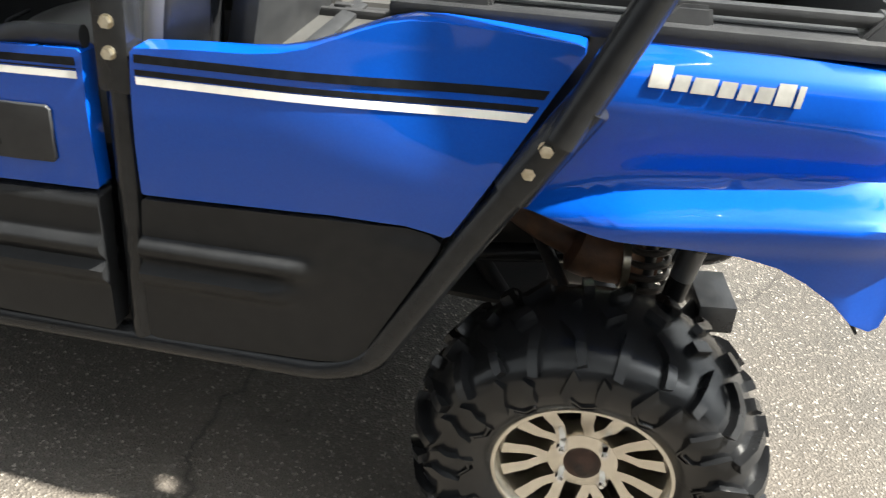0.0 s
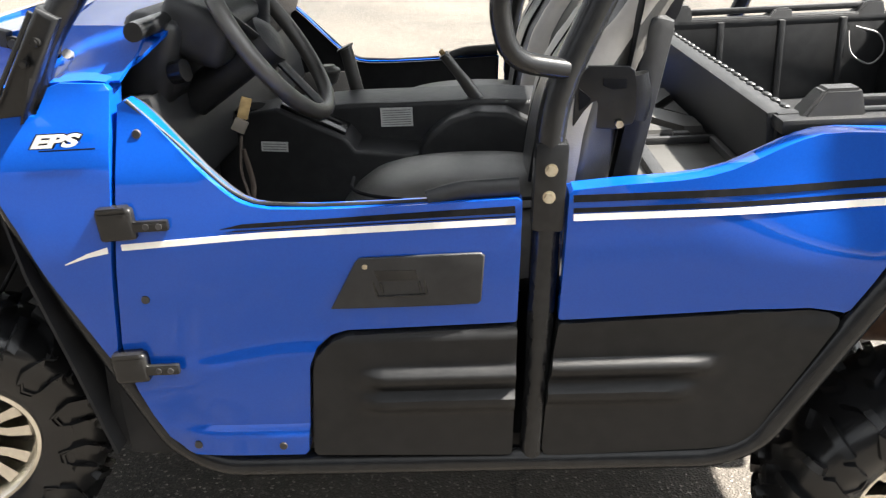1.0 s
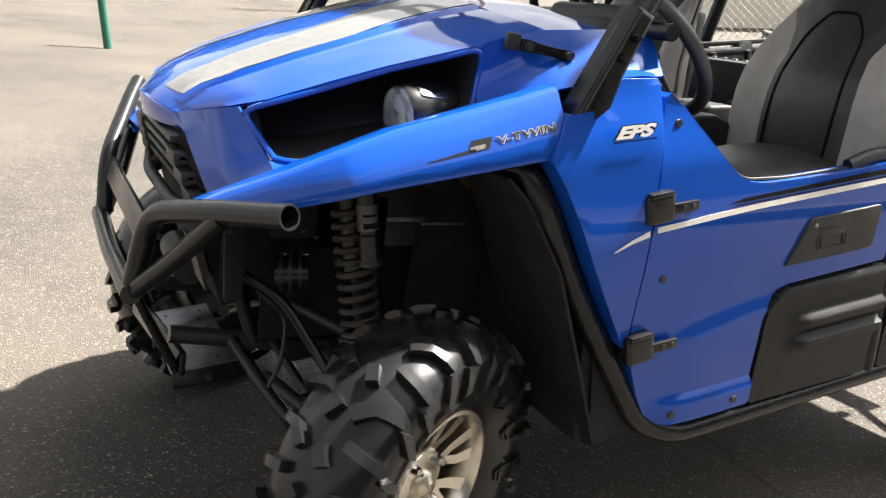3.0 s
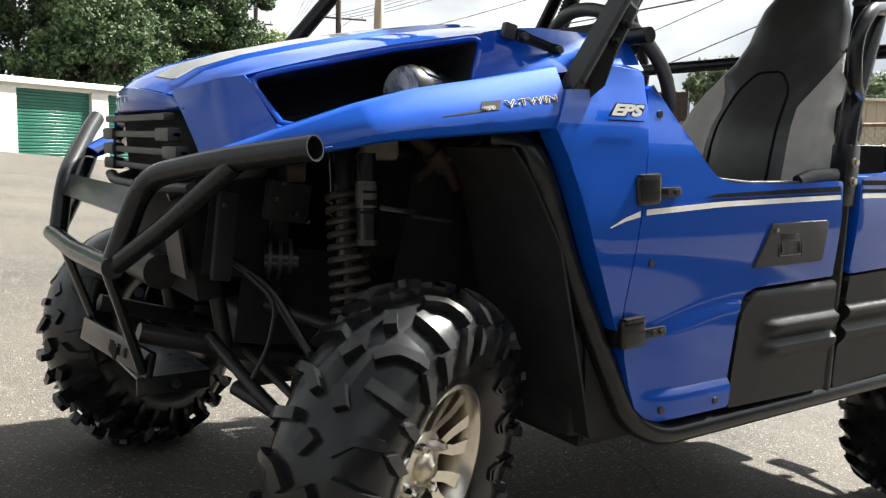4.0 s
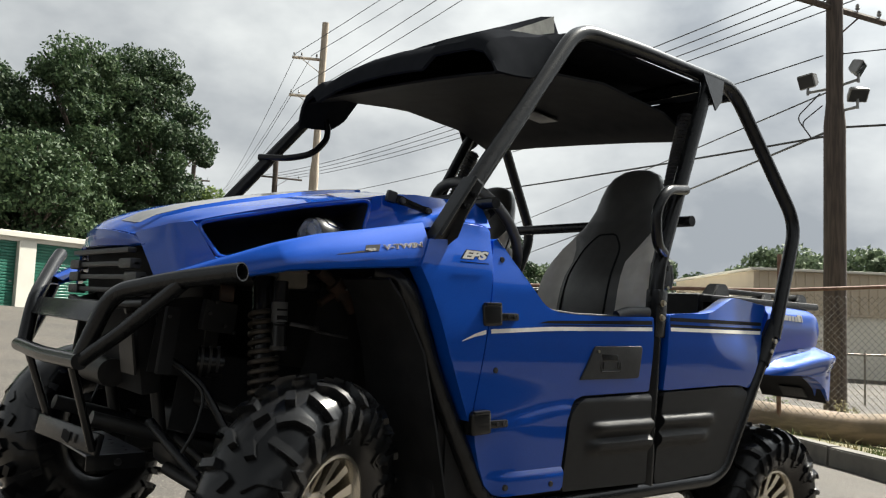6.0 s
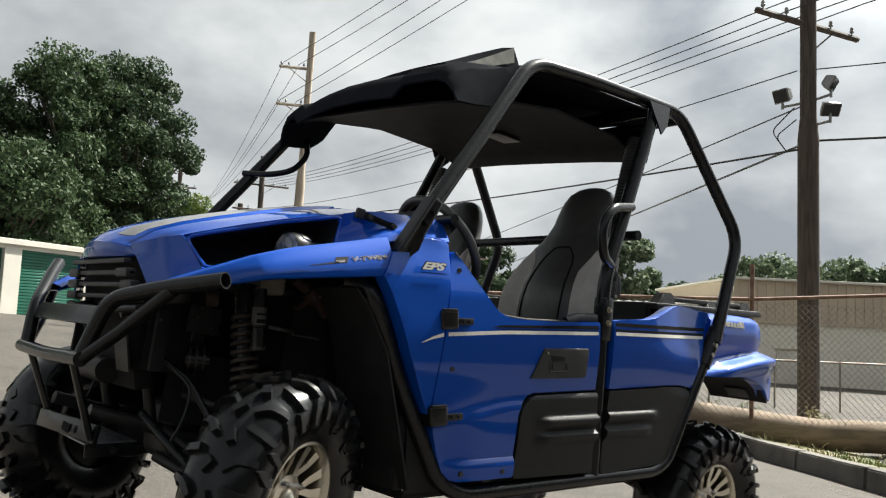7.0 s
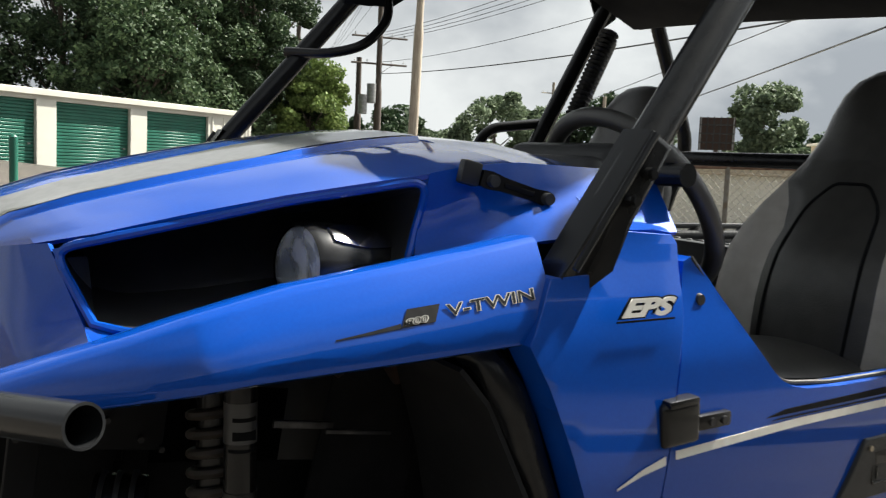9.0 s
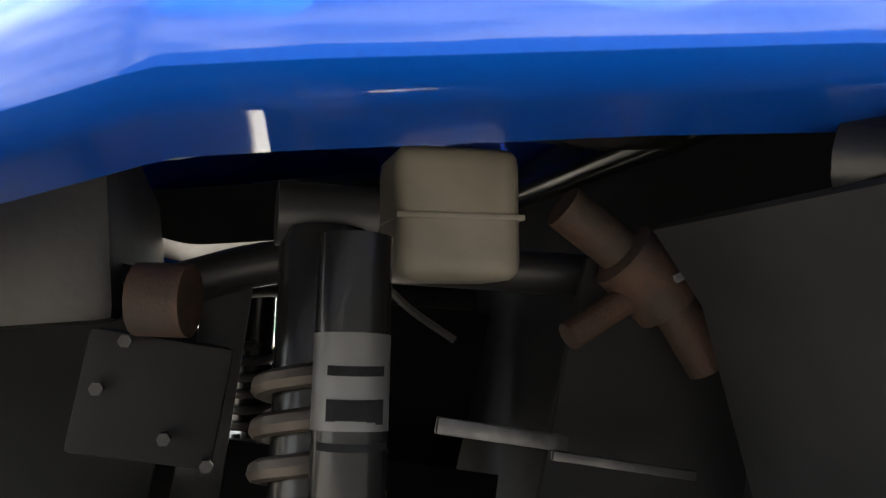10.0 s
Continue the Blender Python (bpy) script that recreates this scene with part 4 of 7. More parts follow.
# -- front fenders --
def fender(s):
    # a flat facet in front, a crease, then the long flank
    xs = [-1.262, -1.235, -1.17, -1.115, -1.062, -1.050, -1.01, -0.96, -0.85, -0.76, -0.69]
    ty = [0.470, 0.496, 0.546, 0.580, 0.606, 0.610, 0.615, 0.620, 0.632, 0.645, 0.655]
    tz = [1.046, 1.060, 1.090, 1.113, 1.135, 1.139, 1.151, 1.165, 1.186, 1.205, 1.221]
    by = [0.490, 0.516, 0.570, 0.610, 0.645, 0.650, 0.656, 0.664, 0.682, 0.691, 0.696]
    bz = [1.018, 1.026, 1.044, 1.057, 1.070, 1.073, 1.078, 1.083, 1.094, 1.102, 1.107]
    rows = []
    for x, y0, z0, y1, z1 in zip(xs, ty, tz, by, bz):
        d = z0 - z1
        rows.append([(x + 0.01, s * (y0 - 0.10), z0 - 0.012), (x, s * (y0 - 0.045), z0 - 0.001), (x, s * (y0 - 0.003), z0 + 0.001), (x, s * (y0 + 0.005), z0 - 0.005), (x, s * (y0 + 0.42 * (y1 - y0) + 0.006), z0 - 0.34 * d),
                     (x, s * (y1 + 0.002), z0 - 0.72 * d), (x, s * (y1 + 0.001), z1 + 0.004), (x, s * (y1 - 0.006), z1), (x, s * (y1 - 0.05), z1 + 0.002), (x, s * (y1 - 0.115), z1 + 0.001)])
    bm = loft(rows)
    solid(bm, 0.004)
    return bm


for s in (-1, 1):
    fen = part("front_fender", fender(s), BLUE, car, "blue front fender", 50)
    if s < 0:
        skin = BVHTree.FromBMesh(fender(s))

        def on(x, z, lift):
            p, n = skin.ray_cast(Vector((x, -1, z)), Vector((0, 1, 0)))[:2]
            return p + (n if n.y < 0 else -n) * lift

        along, rise = on(-0.715, 1.1553, 0) - on(-0.815, 1.1405, 0), on(-0.77, 1.162, 0) - on(-0.77, 1.147, 0) + Vector((0.0008, 0, 0))
        letters("badge_lettering", "V-TWIN", 0.0185, on(-0.8148, 1.1400, 0.0018), along, rise, SILVER, fen, "silver outlined lettering", 0.0002, 0.12, 1.62, 0.0008)
        letters("badge_lettering", "V-TWIN", 0.0185, on(-0.8148, 1.1400, 0.0022), along, rise, DECALDARK, fen, "dark lettering", 0.0002, 0.12, 1.62, 0.0000)
        rows = [[on(-0.867, 1.1300, 0.0008), on(-0.857, 1.1470, 0.0008)], [on(-0.830, 1.1350, 0.0008), on(-0.820, 1.1520, 0.0008)]]
        plate = part("badge_plate", solid(loft(rows), 0.0006), DECALDARK, fen)
        letters("badge_lettering", "800", 0.0095, on(-0.8632, 1.1318, 0.0024), along, rise, SILVER, plate, "silver outlined number", 0.0001, 0.3, 1.75, 0.0007)
        letters("badge_lettering", "800", 0.0095, on(-0.8632, 1.1318, 0.0028), along, rise, DECALDARK, plate, "dark number", 0.0001, 0.3, 1.75, -0.0001)
        rows = [[on(x, z - h, 0.0009), on(x, z + h, 0.0009)] for x, z, h in ((-0.935, 1.1195, 0.0005), (-0.90, 1.1255, 0.0013), (-0.867, 1.1317, 0.0022))]
        part("decal_line", solid(loft(rows), 0.0012), DECALDARK, fen)

# -- cowl panels beside the dash --
COWL = [(-0.728, 1.108), (-0.690, 1.178), (-0.640, 1.181), (-0.610, 1.181), (-0.585, 1.224), (-0.565, 1.230), (-0.492, 1.226), (-0.484, 1.215), (-0.489, 1.150), (-0.497, 1.085), (-0.512, 0.985),
        (-0.522, 0.930), (-0.546, 0.775), (-0.552, 0.742), (-0.560, 0.735), (-0.600, 0.822), (-0.638, 0.905), (-0.672, 0.995), (-0.700, 1.060)]


def top_in(x, z):
    return -0.030 * smooth_step(1.10, 1.24, z)


DOOR = [(-0.474, 1.193), (-0.462, 1.199), (-0.448, 1.190), (-0.430, 1.172), (-0.393, 1.130), (-0.350, 1.082), (-0.313, 1.045), (-0.295, 1.031), (-0.272, 1.021), (-0.241, 1.015), (-0.166, 1.012), (-0.05, 1.012),
        (0.10, 1.016), (0.166, 1.018), (0.174, 1.012), (0.161, 0.797), (0.157, 0.793), (-0.135, 0.787), (-0.165, 0.778), (-0.190, 0.757), (-0.206, 0.722), (-0.226, 0.548), (-0.234, 0.540), (-0.44, 0.541), (-0.462, 0.545),
        (-0.490, 0.570), (-0.512, 0.618), (-0.530, 0.675), (-0.540, 0.735), (-0.539, 0.775), (-0.515, 0.930), (-0.504, 0.99), (-0.489, 1.09), (-0.479, 1.16)]
DOORLOW = [(-0.178, 0.755), (-0.160, 0.771), (-0.133, 0.780), (0.156, 0.786), (0.161, 0.782), (0.147, 0.530), (0.141, 0.524), (-0.212, 0.532), (-0.218, 0.540), (-0.200, 0.715), (-0.192, 0.740)]
REAR = [(0.250, 1.022), (0.256, 1.028), (0.330, 1.033), (0.424, 1.037), (0.470, 1.042), (0.510, 1.051), (0.550, 1.066), (0.590, 1.082), (0.620, 1.092), (0.650, 1.098), (0.690, 1.098), (0.870, 1.083), (0.880, 1.080), (0.882, 1.072),
        (0.722, 0.796), (0.712, 0.792), (0.690, 0.797), (0.655, 0.803), (0.551, 0.804), (0.236, 0.794), (0.232, 0.798)]
REARLOW = [(0.232, 0.784), (0.236, 0.788), (0.551, 0.798), (0.655, 0.797), (0.690, 0.790), (0.708, 0.780), (0.704, 0.766), (0.592, 0.562), (0.575, 0.541), (0.548, 0.527), (0.504, 0.521), (0.216, 0.513), (0.205, 0.518), (0.202, 0.530), (0.213, 0.660)]


def rib(x, z, x0, x1, zc, hard0, hard1):
    """A pressed rib, rising sharply at its top and easing out below."""
    ends = smooth_step(x0 - hard0, x0 + hard0, x) * smooth_step(x1 + hard1, x1 - hard1, x)
    d = z - zc
    return ends * 0.016 * (smooth_step(0.016, 0.004, d) * smooth_step(-0.034, -0.006, d))


def strip(name, pts0, pts1, mat, parent, s, lift=0.0012, label=""):
    """A decal between two lines of (x, z) laid on the side."""
    rows = []
    for (xa, za), (xb, zb) in zip(pts0, pts1):
        rows.append([(xa, s * (side_y(xa, za) + lift), za), (xb, s * (side_y(xb, zb) + lift), zb)])
    return part(name, solid(loft(rows), 0.0008), mat, parent, label)


def line(x0, z0, x1, z1, n):
    return [(x0 + (x1 - x0) * k / n, z0 + (z1 - z0) * k / n) for k in range(n + 1)]


for s in (-1, 1):
    cowl = part("cowl_panel", panel(COWL, lambda x, z: s * (side_y(x, z) + 0.004 + top_in(x, z)), 0.05, 0.006, (0.04, 0.03)), BLUE, car, "blue cowl panel")
    # shelf on top of the cowl
    rows = [[(-0.585, s * 0.668, 1.230), (-0.52, s * 0.672, 1.232), (-0.490, s * 0.672, 1.228)], [(-0.575, s * 0.62, 1.245), (-0.51, s * 0.60, 1.25), (-0.46, s * 0.60, 1.25)], [(-0.565, s * 0.55, 1.285), (-0.50, s * 0.53, 1.295), (-0.42, s * 0.53, 1.29)]]
    part("cowl_top", solid(fine(loft(rows), 1), 0.006), BLUE, cowl)
    # white flash in front of the hinge
    strip("decal_stripe", [(-0.600, 0.934), (-0.56, 0.951), (-0.522, 0.962)], [(-0.600, 0.932), (-0.56, 0.944), (-0.522, 0.951)], WHITE, cowl, s, 0.0062, "white tapered decal stripe")
    if s < 0:
        letters("badge_lettering", "EPS", 0.0275, (-0.612, -0.7215, 1.1365), (1, 0, 0.01), (0, 0.06, 1), WHITE, cowl, "white slanted lettering on a dark outline", 0.0008, 0.40, 1.85, 0.0013)
        letters("badge_lettering", "EPS", 0.0275, (-0.612, -0.7205, 1.1365), (1, 0, 0.01), (0, 0.06, 1), DECALDARK, cowl, "dark outline of the lettering", 0.0008, 0.40, 1.85, 0.0030)
        strip("decal_line", line(-0.606, 1.1290, -0.512, 1.130, 4), line(-0.606, 1.1265, -0.512, 1.1275, 4), DECALDARK, cowl, s, 0.006)

    def door_y(x, z, s=s):
        y = side_y(x, z)
        # raised lower field behind the crease
        y += 0.010 * smooth_step(0.775, 0.745, z + 0.16 * smooth_step(-0.2, -0.52, x) * 0.25) * smooth_step(-0.50, -0.36, x)
        y += 0.012 * smooth_step(0.598, 0.586, z) * smooth_step(-0.47, -0.44, x)
        y -= 0.020 * smooth_step(1.06, 1.20, z)
        return s * y

    door = part("front_door", panel(DOOR, door_y, 0.035, 0.007, (0.03, 0.0085)), BLUE, car, "blue half door with black lower panel")
    part("lower_panel", panel(DOORLOW, lambda x, z: s * (side_y(x, z) + 0.004 + 0.010 * smooth_step(0.79, 0.77, z) + rib(x, z, -0.100, 0.30, 0.700, 0.022, 0.02) + rib(x, z, -0.105, 0.30, 0.649, 0.022, 0.02)), 0.04, 0.010, (0.018, 0.0065)),
         DOORPLASTIC, door, "textured black plastic lower door panel with two ribs", 55)
    plate = [(-0.157, 0.832), (-0.108, 0.918), (-0.100, 0.926), (0.103, 0.929), (0.110, 0.923), (0.101, 0.840), (0.094, 0.834)]
    lat = part("latch_plate", panel(plate, lambda x, z: s * (side_y(x, z) + 0.006), 0.010, 0.003, (0.1, 0.06)), PLASTIC, door, "black latch plate")
    part("inner_skin", panel([(x * 0.985 - 0.003, z * 0.985 + 0.011) for x, z in DOOR[:15] + [(0.14, 0.53)] + DOOR[23:]], lambda x, z: s * (abs(door_y(x, z)) - 0.036), 0.012, 0.003, (0.2, 0.2)), PLASTIC, door)
    frame_ = [(-0.085, 0.912), (0.004, 0.910), (0.010, 0.856), (-0.074, 0.854)]
    part("latch_frame", tube([(x, s * 0.7165, z) for x, z in frame_ + frame_[:1]], 0.0022, 0.004, 8), RIMBLACK, lat)
    paddle = part("latch_handle", panel([(-0.078, 0.905), (-0.006, 0.903), (-0.001, 0.884), (-0.071, 0.884)], lambda x, z: s * 0.7195, 0.008, 0.002, (0.1, 0.06)), RIMBLACK, lat)
    part("finger_pocket", panel([(-0.068, 0.879), (-0.004, 0.879), (0.000, 0.861), (-0.064, 0.861)], lambda x, z: s * 0.7152, 0.004, 0.001, (0.1, 0.06)), LINER, lat)
    for x in (-0.066, -0.001):
        part("latch_cheek", box((x, s * 0.7165, 0.871), (0.004, 0.006, 0.020), (0, -8, 0), 0.0012), RIMBLACK, lat)
    part("key_lock", cyl((-0.091, s * 0.714, 0.912), (-0.091, s * 0.7225, 0.912), 0.0045, seg=12), STEEL, lat)
    # stripes
    strip("decal_stripe", line(-0.500, 0.964, -0.30, 0.975, 6) + line(-0.25, 0.977, 0.162, 0.986, 8), line(-0.500, 0.953, -0.30, 0.964, 6) + line(-0.25, 0.966, 0.162, 0.975, 8), WHITE, door, s, 0.0014, "white decal stripe")
    strip("decal_stripe", line(-0.29, 0.992, 0.162, 1.006, 8), line(-0.33, 0.984, 0.162, 0.994, 8), DECALDARK, door, s, 0.0014, "dark decal stripe")
    strip("decal_stripe", line(-0.30, 0.981, 0.162, 0.990, 8), line(-0.32, 0.979, 0.162, 0.988, 8), DECALDARK, door, s, 0.0016, "thin dark decal stripe")
    part("arm_rest", tube([(0.02, s * 0.690, 1.014), (0.07, s * 0.690, 1.028), (0.17, s * 0.690, 1.031)], 0.013, 0.02, flat=1.3), PLASTIC, door)
    part("door_edge_trim", tube([(-0.46, s * 0.679, 1.198), (-0.393, s * 0.682, 1.130), (-0.313, s * 0.690, 1.046), (-0.272, s * 0.692, 1.021), (-0.166, s * 0.694, 1.013), (0.02, s * 0.694, 1.014)], 0.0042, 0.02, seg=8), DOORPLASTIC, door)
    for x, z in ((-0.500, 1.000), (-0.527, 0.729)):
        hinge = part("hinge", box((x, s * 0.704, z), (0.064, 0.040, 0.056), (0, -3, 0), 0.009, 3), RIMBLACK, door, "black cast hinge")
        part("hinge_lip", box((x - 0.002, s * 0.712, z + 0.027), (0.052, 0.030, 0.010), (0, -3, 0), 0.004), RIMBLACK, hinge)
        part("hinge_strap", box((x + 0.058, s * 0.717, z - 0.003), (0.062, 0.012, 0.020), (0, -1, 0), 0.005), RIMBLACK, hinge)
        for dx in (0.052, 0.074):
            part("hinge_screw", cyl((x + dx, s * 0.721, z - 0.003), (x + dx, s * 0.7255, z - 0.003), 0.0055, seg=10), PLATE, hinge)
    for x, z in ((-0.448, 1.145), (-0.478, 0.860), (-0.432, 0.563), (-0.272, 0.560)):
        yy = abs(door_y(x, z)) + 0.001
        part("screw", cyl((x, s * (yy - 0.004), z), (x, s * (yy + 0.002), z), 0.0085, 0.007, seg=14), DARK, door, "dark screw head")

    side = part("rear_side_panel", panel(REAR, lambda x, z: s * (side_y(x, z) - 0.034 * smooth_step(0.45, 0.85, x) * smooth_step(0.85, 1.05, z)), 0.045, 0.008, (0.04, 0.03)), BLUE, car, "blue rear side panel with black lower panel")
    part("lower_panel", panel(REARLOW, lambda x, z: s * (side_y(x, z) + 0.004 - 0.012 * smooth_step(0.76, 0.80, z) * smooth_step(0.55, 0.7, x) + rib(x, z, 0.1, 0.492, 0.706, 0.02, 0.024) + rib(x, z, 0.1, 0.458, 0.652, 0.02, 0.024)), 0.04, 0.010, (0.018, 0.0065)),
         DOORPLASTIC, side, "textured black plastic lower side panel with two ribs", 55)

    def rear_strip(z_top, z_low, xe0, xe1, mat, lift, s=s, side=side):
        rows = []
        for k in range(13):
            t = k / 12
            row = []
            for z, xe in ((z_top, xe0), (z_low, xe1)):
                x = 0.256 + (xe - 0.256) * t
                y = side_y(x, z) - 0.034 * smooth_step(0.45, 0.85, x) * smooth_step(0.85, 1.05, z)
                row.append((x, s * (y + lift), z))
            rows.append(row)
        part("decal_stripe", solid(loft(rows), 0.0008), mat, side)

    rear_strip(0.9885, 0.977, 0.823, 0.815, WHITE, 0.0014)
    rear_strip(1.020, 1.008, 0.842, 0.835, DECALDARK, 0.0014)
    rear_strip(0.9985, 0.9905, 0.830, 0.825, DECALDARK, 0.0016)
    part("inner_side", box((0.42, s * 0.648, 0.88), (0.36, 0.01, 0.28), None, 0.003), BLUE, side)

    # rear fender with flared lip
    out = [(0.905, 1.030), (0.935, 1.083), (0.950, 1.086), (1.10, 1.084), (1.270, 1.074), (1.292, 1.066), (1.312, 1.040), (1.318, 0.975), (1.312, 0.935), (1.330, 0.928), (1.342, 0.920), (1.346, 0.905), (1.344, 0.810),
           (1.330, 0.735), (1.318, 0.728), (1.290, 0.740), (1.255, 0.775), (1.215, 0.800), (1.175, 0.818), (1.120, 0.829), (1.04, 0.833), (0.890, 0.833), (0.806, 0.835), (0.806, 0.842)]

    def rear_y(x, z, s=s):
        crease = float(np.interp(x, (0.81, 0.89, 0.973, 1.163, 1.28), (0.852, 0.874, 0.898, 0.923, 0.934)))
        flare = smooth_step(0.79, 0.98, x)
        y = 0.650 + 0.020 * math.exp(-((z - 1.00) / 0.07) ** 2)
        y += (0.012 + 0.066 * flare) * smooth_step(crease + 0.004, crease - 0.036, z)
        y -= 0.020 * flare * smooth_step(crease - 0.045, crease - 0.10, z)
        y -= 0.03 * smooth_step(1.05, 1.09, z)
        y -= 0.025 * smooth_step(1.24, 1.36, x)
        return s * y

    rf = part("rear_fender", panel(out, rear_y, 0.05, 0.010, (0.03, 0.009)), BLUE, car, "blue rear fender with a flared lip", 50)
    part("arch_liner", solid(loft([[(x, s * 0.690, z), (x, s * 0.60, z + 0.004), (x, s * 0.42, z + 0.006)] for x, z in ((0.90, 0.838), (1.04, 0.838), (1.12, 0.834), (1.175, 0.823), (1.215, 0.805), (1.255, 0.780), (1.288, 0.746), (1.306, 0.722))]), 0.004), LINER, rf, "dull black arch liner")
    part("mud_flap", panel([(1.252, 0.772), (1.286, 0.735), (1.325, 0.730), (1.335, 0.785)], lambda x, z: s * 0.62, 0.10, 0.008, (0.2, 0.2)), PLASTIC, rf)
    # the maker's name as plain light blocks
    if s < 0:
        x = 0.966
        for wd, hgt in ((0.026, 0.027), (0.020, 0.020), (0.030, 0.020), (0.020, 0.020), (0.018, 0.020), (0.020, 0.020), (0.021, 0.027), (0.008, 0.027)):
            z0 = 1.036 - 0.04 * (x - 0.966)
            rows = []
            for j in range(3):
                xx = x + wd * 0.5 * j
                rows.append([(xx + 0.004 * q, -(abs(rear_y(xx, z0 + hgt * q)) + 0.0030), z0 + hgt * q) for q in (0, 0.5, 1)])
            part("name_block", solid(loft(rows), 0.001), SILVER, rf, "pale letter-sized decal block")
            x += wd + 0.004

# -- cargo bed --
bed = part("cargo_bed", box((0.975, 0, 0.855), (0.74, 1.12, 0.02), None, 0.004), PLASTIC, car, "black plastic cargo bed with ribbed walls")
part("bed_front_wall", box((0.617, 0, 0.985), (0.03, 1.16, 0.25), (0, -3, 0), 0.006), PLASTIC, bed)
part("tailgate", box((1.325, 0, 0.975), (0.035, 1.16, 0.24), (0, 3, 0), 0.006), PLASTIC, bed)
bm = bmesh.new()
add_box(bm, (0.618, 0.0, 1.104), (0.034, 1.15, 0.012), None, 0.004, 2)
for k in range(24):
    add_box(bm, (0.637, -0.545 + 0.047 * k, 1.108), (0.014, 0.022, 0.012), None, 0.003, 1)
part("serrated_edge", bm, PLASTIC, bed)
for s in (-1, 1):
    part("bed_side", box((0.975, s * 0.575, 0.985), (0.73, 0.035, 0.25), None, 0.006), PLASTIC, bed)
    part("bed_rail", box((0.985, s * 0.592, 1.094), (0.76, 0.075, 0.026), None, 0.008), PLASTIC, bed)
    for k in range(4):
        part("bed_rib", box((0.65 + 0.177 * k, s * 0.550, 0.985), (0.020, 0.020, 0.23), None, 0.005), PLASTIC, bed)
    for x, hw, top in ((0.700, 0.046, 1.150), (1.005, 0.034, 1.130), (1.265, 0.038, 1.140)):
        bm = bmesh.new()
        lo = [(x - hw * 1.35, -0.030), (x + hw * 1.05, -0.030), (x + hw * 1.05, 0.030), (x - hw * 1.35, 0.030)]
        hi = [(x - hw * 0.45, -0.022), (x + hw * 0.85, -0.022), (x + hw * 0.85, 0.022), (x - hw * 0.45, 0.022)]
        a = [bm.verts.new((px, s * 0.585 + py, 1.100)) for px, py in lo]
        b = [bm.verts.new((px, s * 0.585 + py, top)) for px, py in hi]
        for k in range(4):
            bm.faces.new((a[k], a[(k + 1) % 4], b[(k + 1) % 4], b[k]))
        bm.faces.new(b)
        bm.faces.new(a[::-1])
        bmesh.ops.bevel(bm, geom=bm.edges[:], offset=0.005, segments=2, affect="EDGES")
        part("rail_bracket", bm, PLASTIC, bed)
    part("tie_rail", box((0.985, s * 0.590, 1.126), (0.55, 0.022, 0.018), None, 0.006), PLASTIC, bed)
for k in range(9):
    part("bed_rib", box((0.640, -0.48 + 0.12 * k, 0.985), (0.016, 0.03, 0.23), None, 0.005), PLASTIC, bed)
part("cable_loop", tube([(1.20, 0.55, 1.06), (1.205, 0.535, 0.99), (1.27, 0.53, 0.955), (1.31, 0.535, 1.00), (1.29, 0.54, 1.05), (1.22, 0.55, 1.07)], 0.003, 0.05, 8), LAMPGREY, bed)
def lid_field(shape, z0, z1, yc, hy):
    """A flat raised field of the lid; its outline in halves of the lid's own size."""
    bm = bmesh.new()
    low = [bm.verts.new((0.475 + 0.118 * u, yc + (hy - 0.012) * v, z0)) for u, v in shape]
    top = [bm.verts.new((0.475 + 0.114 * u, yc + (hy - 0.016) * v, z1)) for u, v in shape]
    for k in range(len(shape)):
        j = (k + 1) % len(shape)
        bm.faces.new((low[k], low[j], top[j], top[k]))
    bm.faces.new(top)
    bm.normal_update()
    return bm


CROSSING = [(-1, -1), (-0.66, -1), (0, -0.30), (0.66, -1), (1, -1), (1, -0.60), (0.38, 0), (1, 0.60), (1, 1), (0.66, 1), (0, 0.30), (-0.66, 1), (-1, 1), (-1, 0.60), (-0.38, 0), (-1, -0.60)]
# lid base is liner black: shade of the channels put into its colour
lid = part("storage_lid", box((0.475, -0.012, 0.968), (0.25, 0.43, 0.022), None, 0.008), LINER, car, "grey plastic engine cover lid with a raised cross")
part("lid_relief", lid_field(CROSSING, 0.974, 0.993, -0.012, 0.212), LIDGREY, lid, "", 30)
for field in ([(-0.44, -1), (0.44, -1), (0, -0.56)], [(-0.44, 1), (0, 0.56), (0.44, 1)], [(-1, -0.38), (-0.62, 0), (-1, 0.38)], [(1, -0.38), (1, 0.38), (0.62, 0)]):
    part("lid_field", lid_field(field, 0.974, 0.987, -0.012, 0.212), LIDGREY, lid, "", 30)
tray = part("storage_lid", box((0.475, -0.425, 0.964), (0.25, 0.32, 0.022), None, 0.008), LIDGREY, car, "grey plastic tray lid with a raised rim")
for tx, ty, sx, sy in ((0.475, -0.273, 0.25, 0.016), (0.475, -0.577, 0.25, 0.016), (0.358, -0.425, 0.016, 0.29), (0.592, -0.425, 0.016, 0.29)):
    part("lid_rim", box((tx, ty, 0.981), (sx, sy, 0.018), None, 0.005), GRILLEMAT, tray)
for dx in (-0.06, 0.06):
    part("lid_clip", box((0.475 + dx, -0.246, 0.985), (0.034, 0.020, 0.014), None, 0.003), GRILLEMAT, tray)
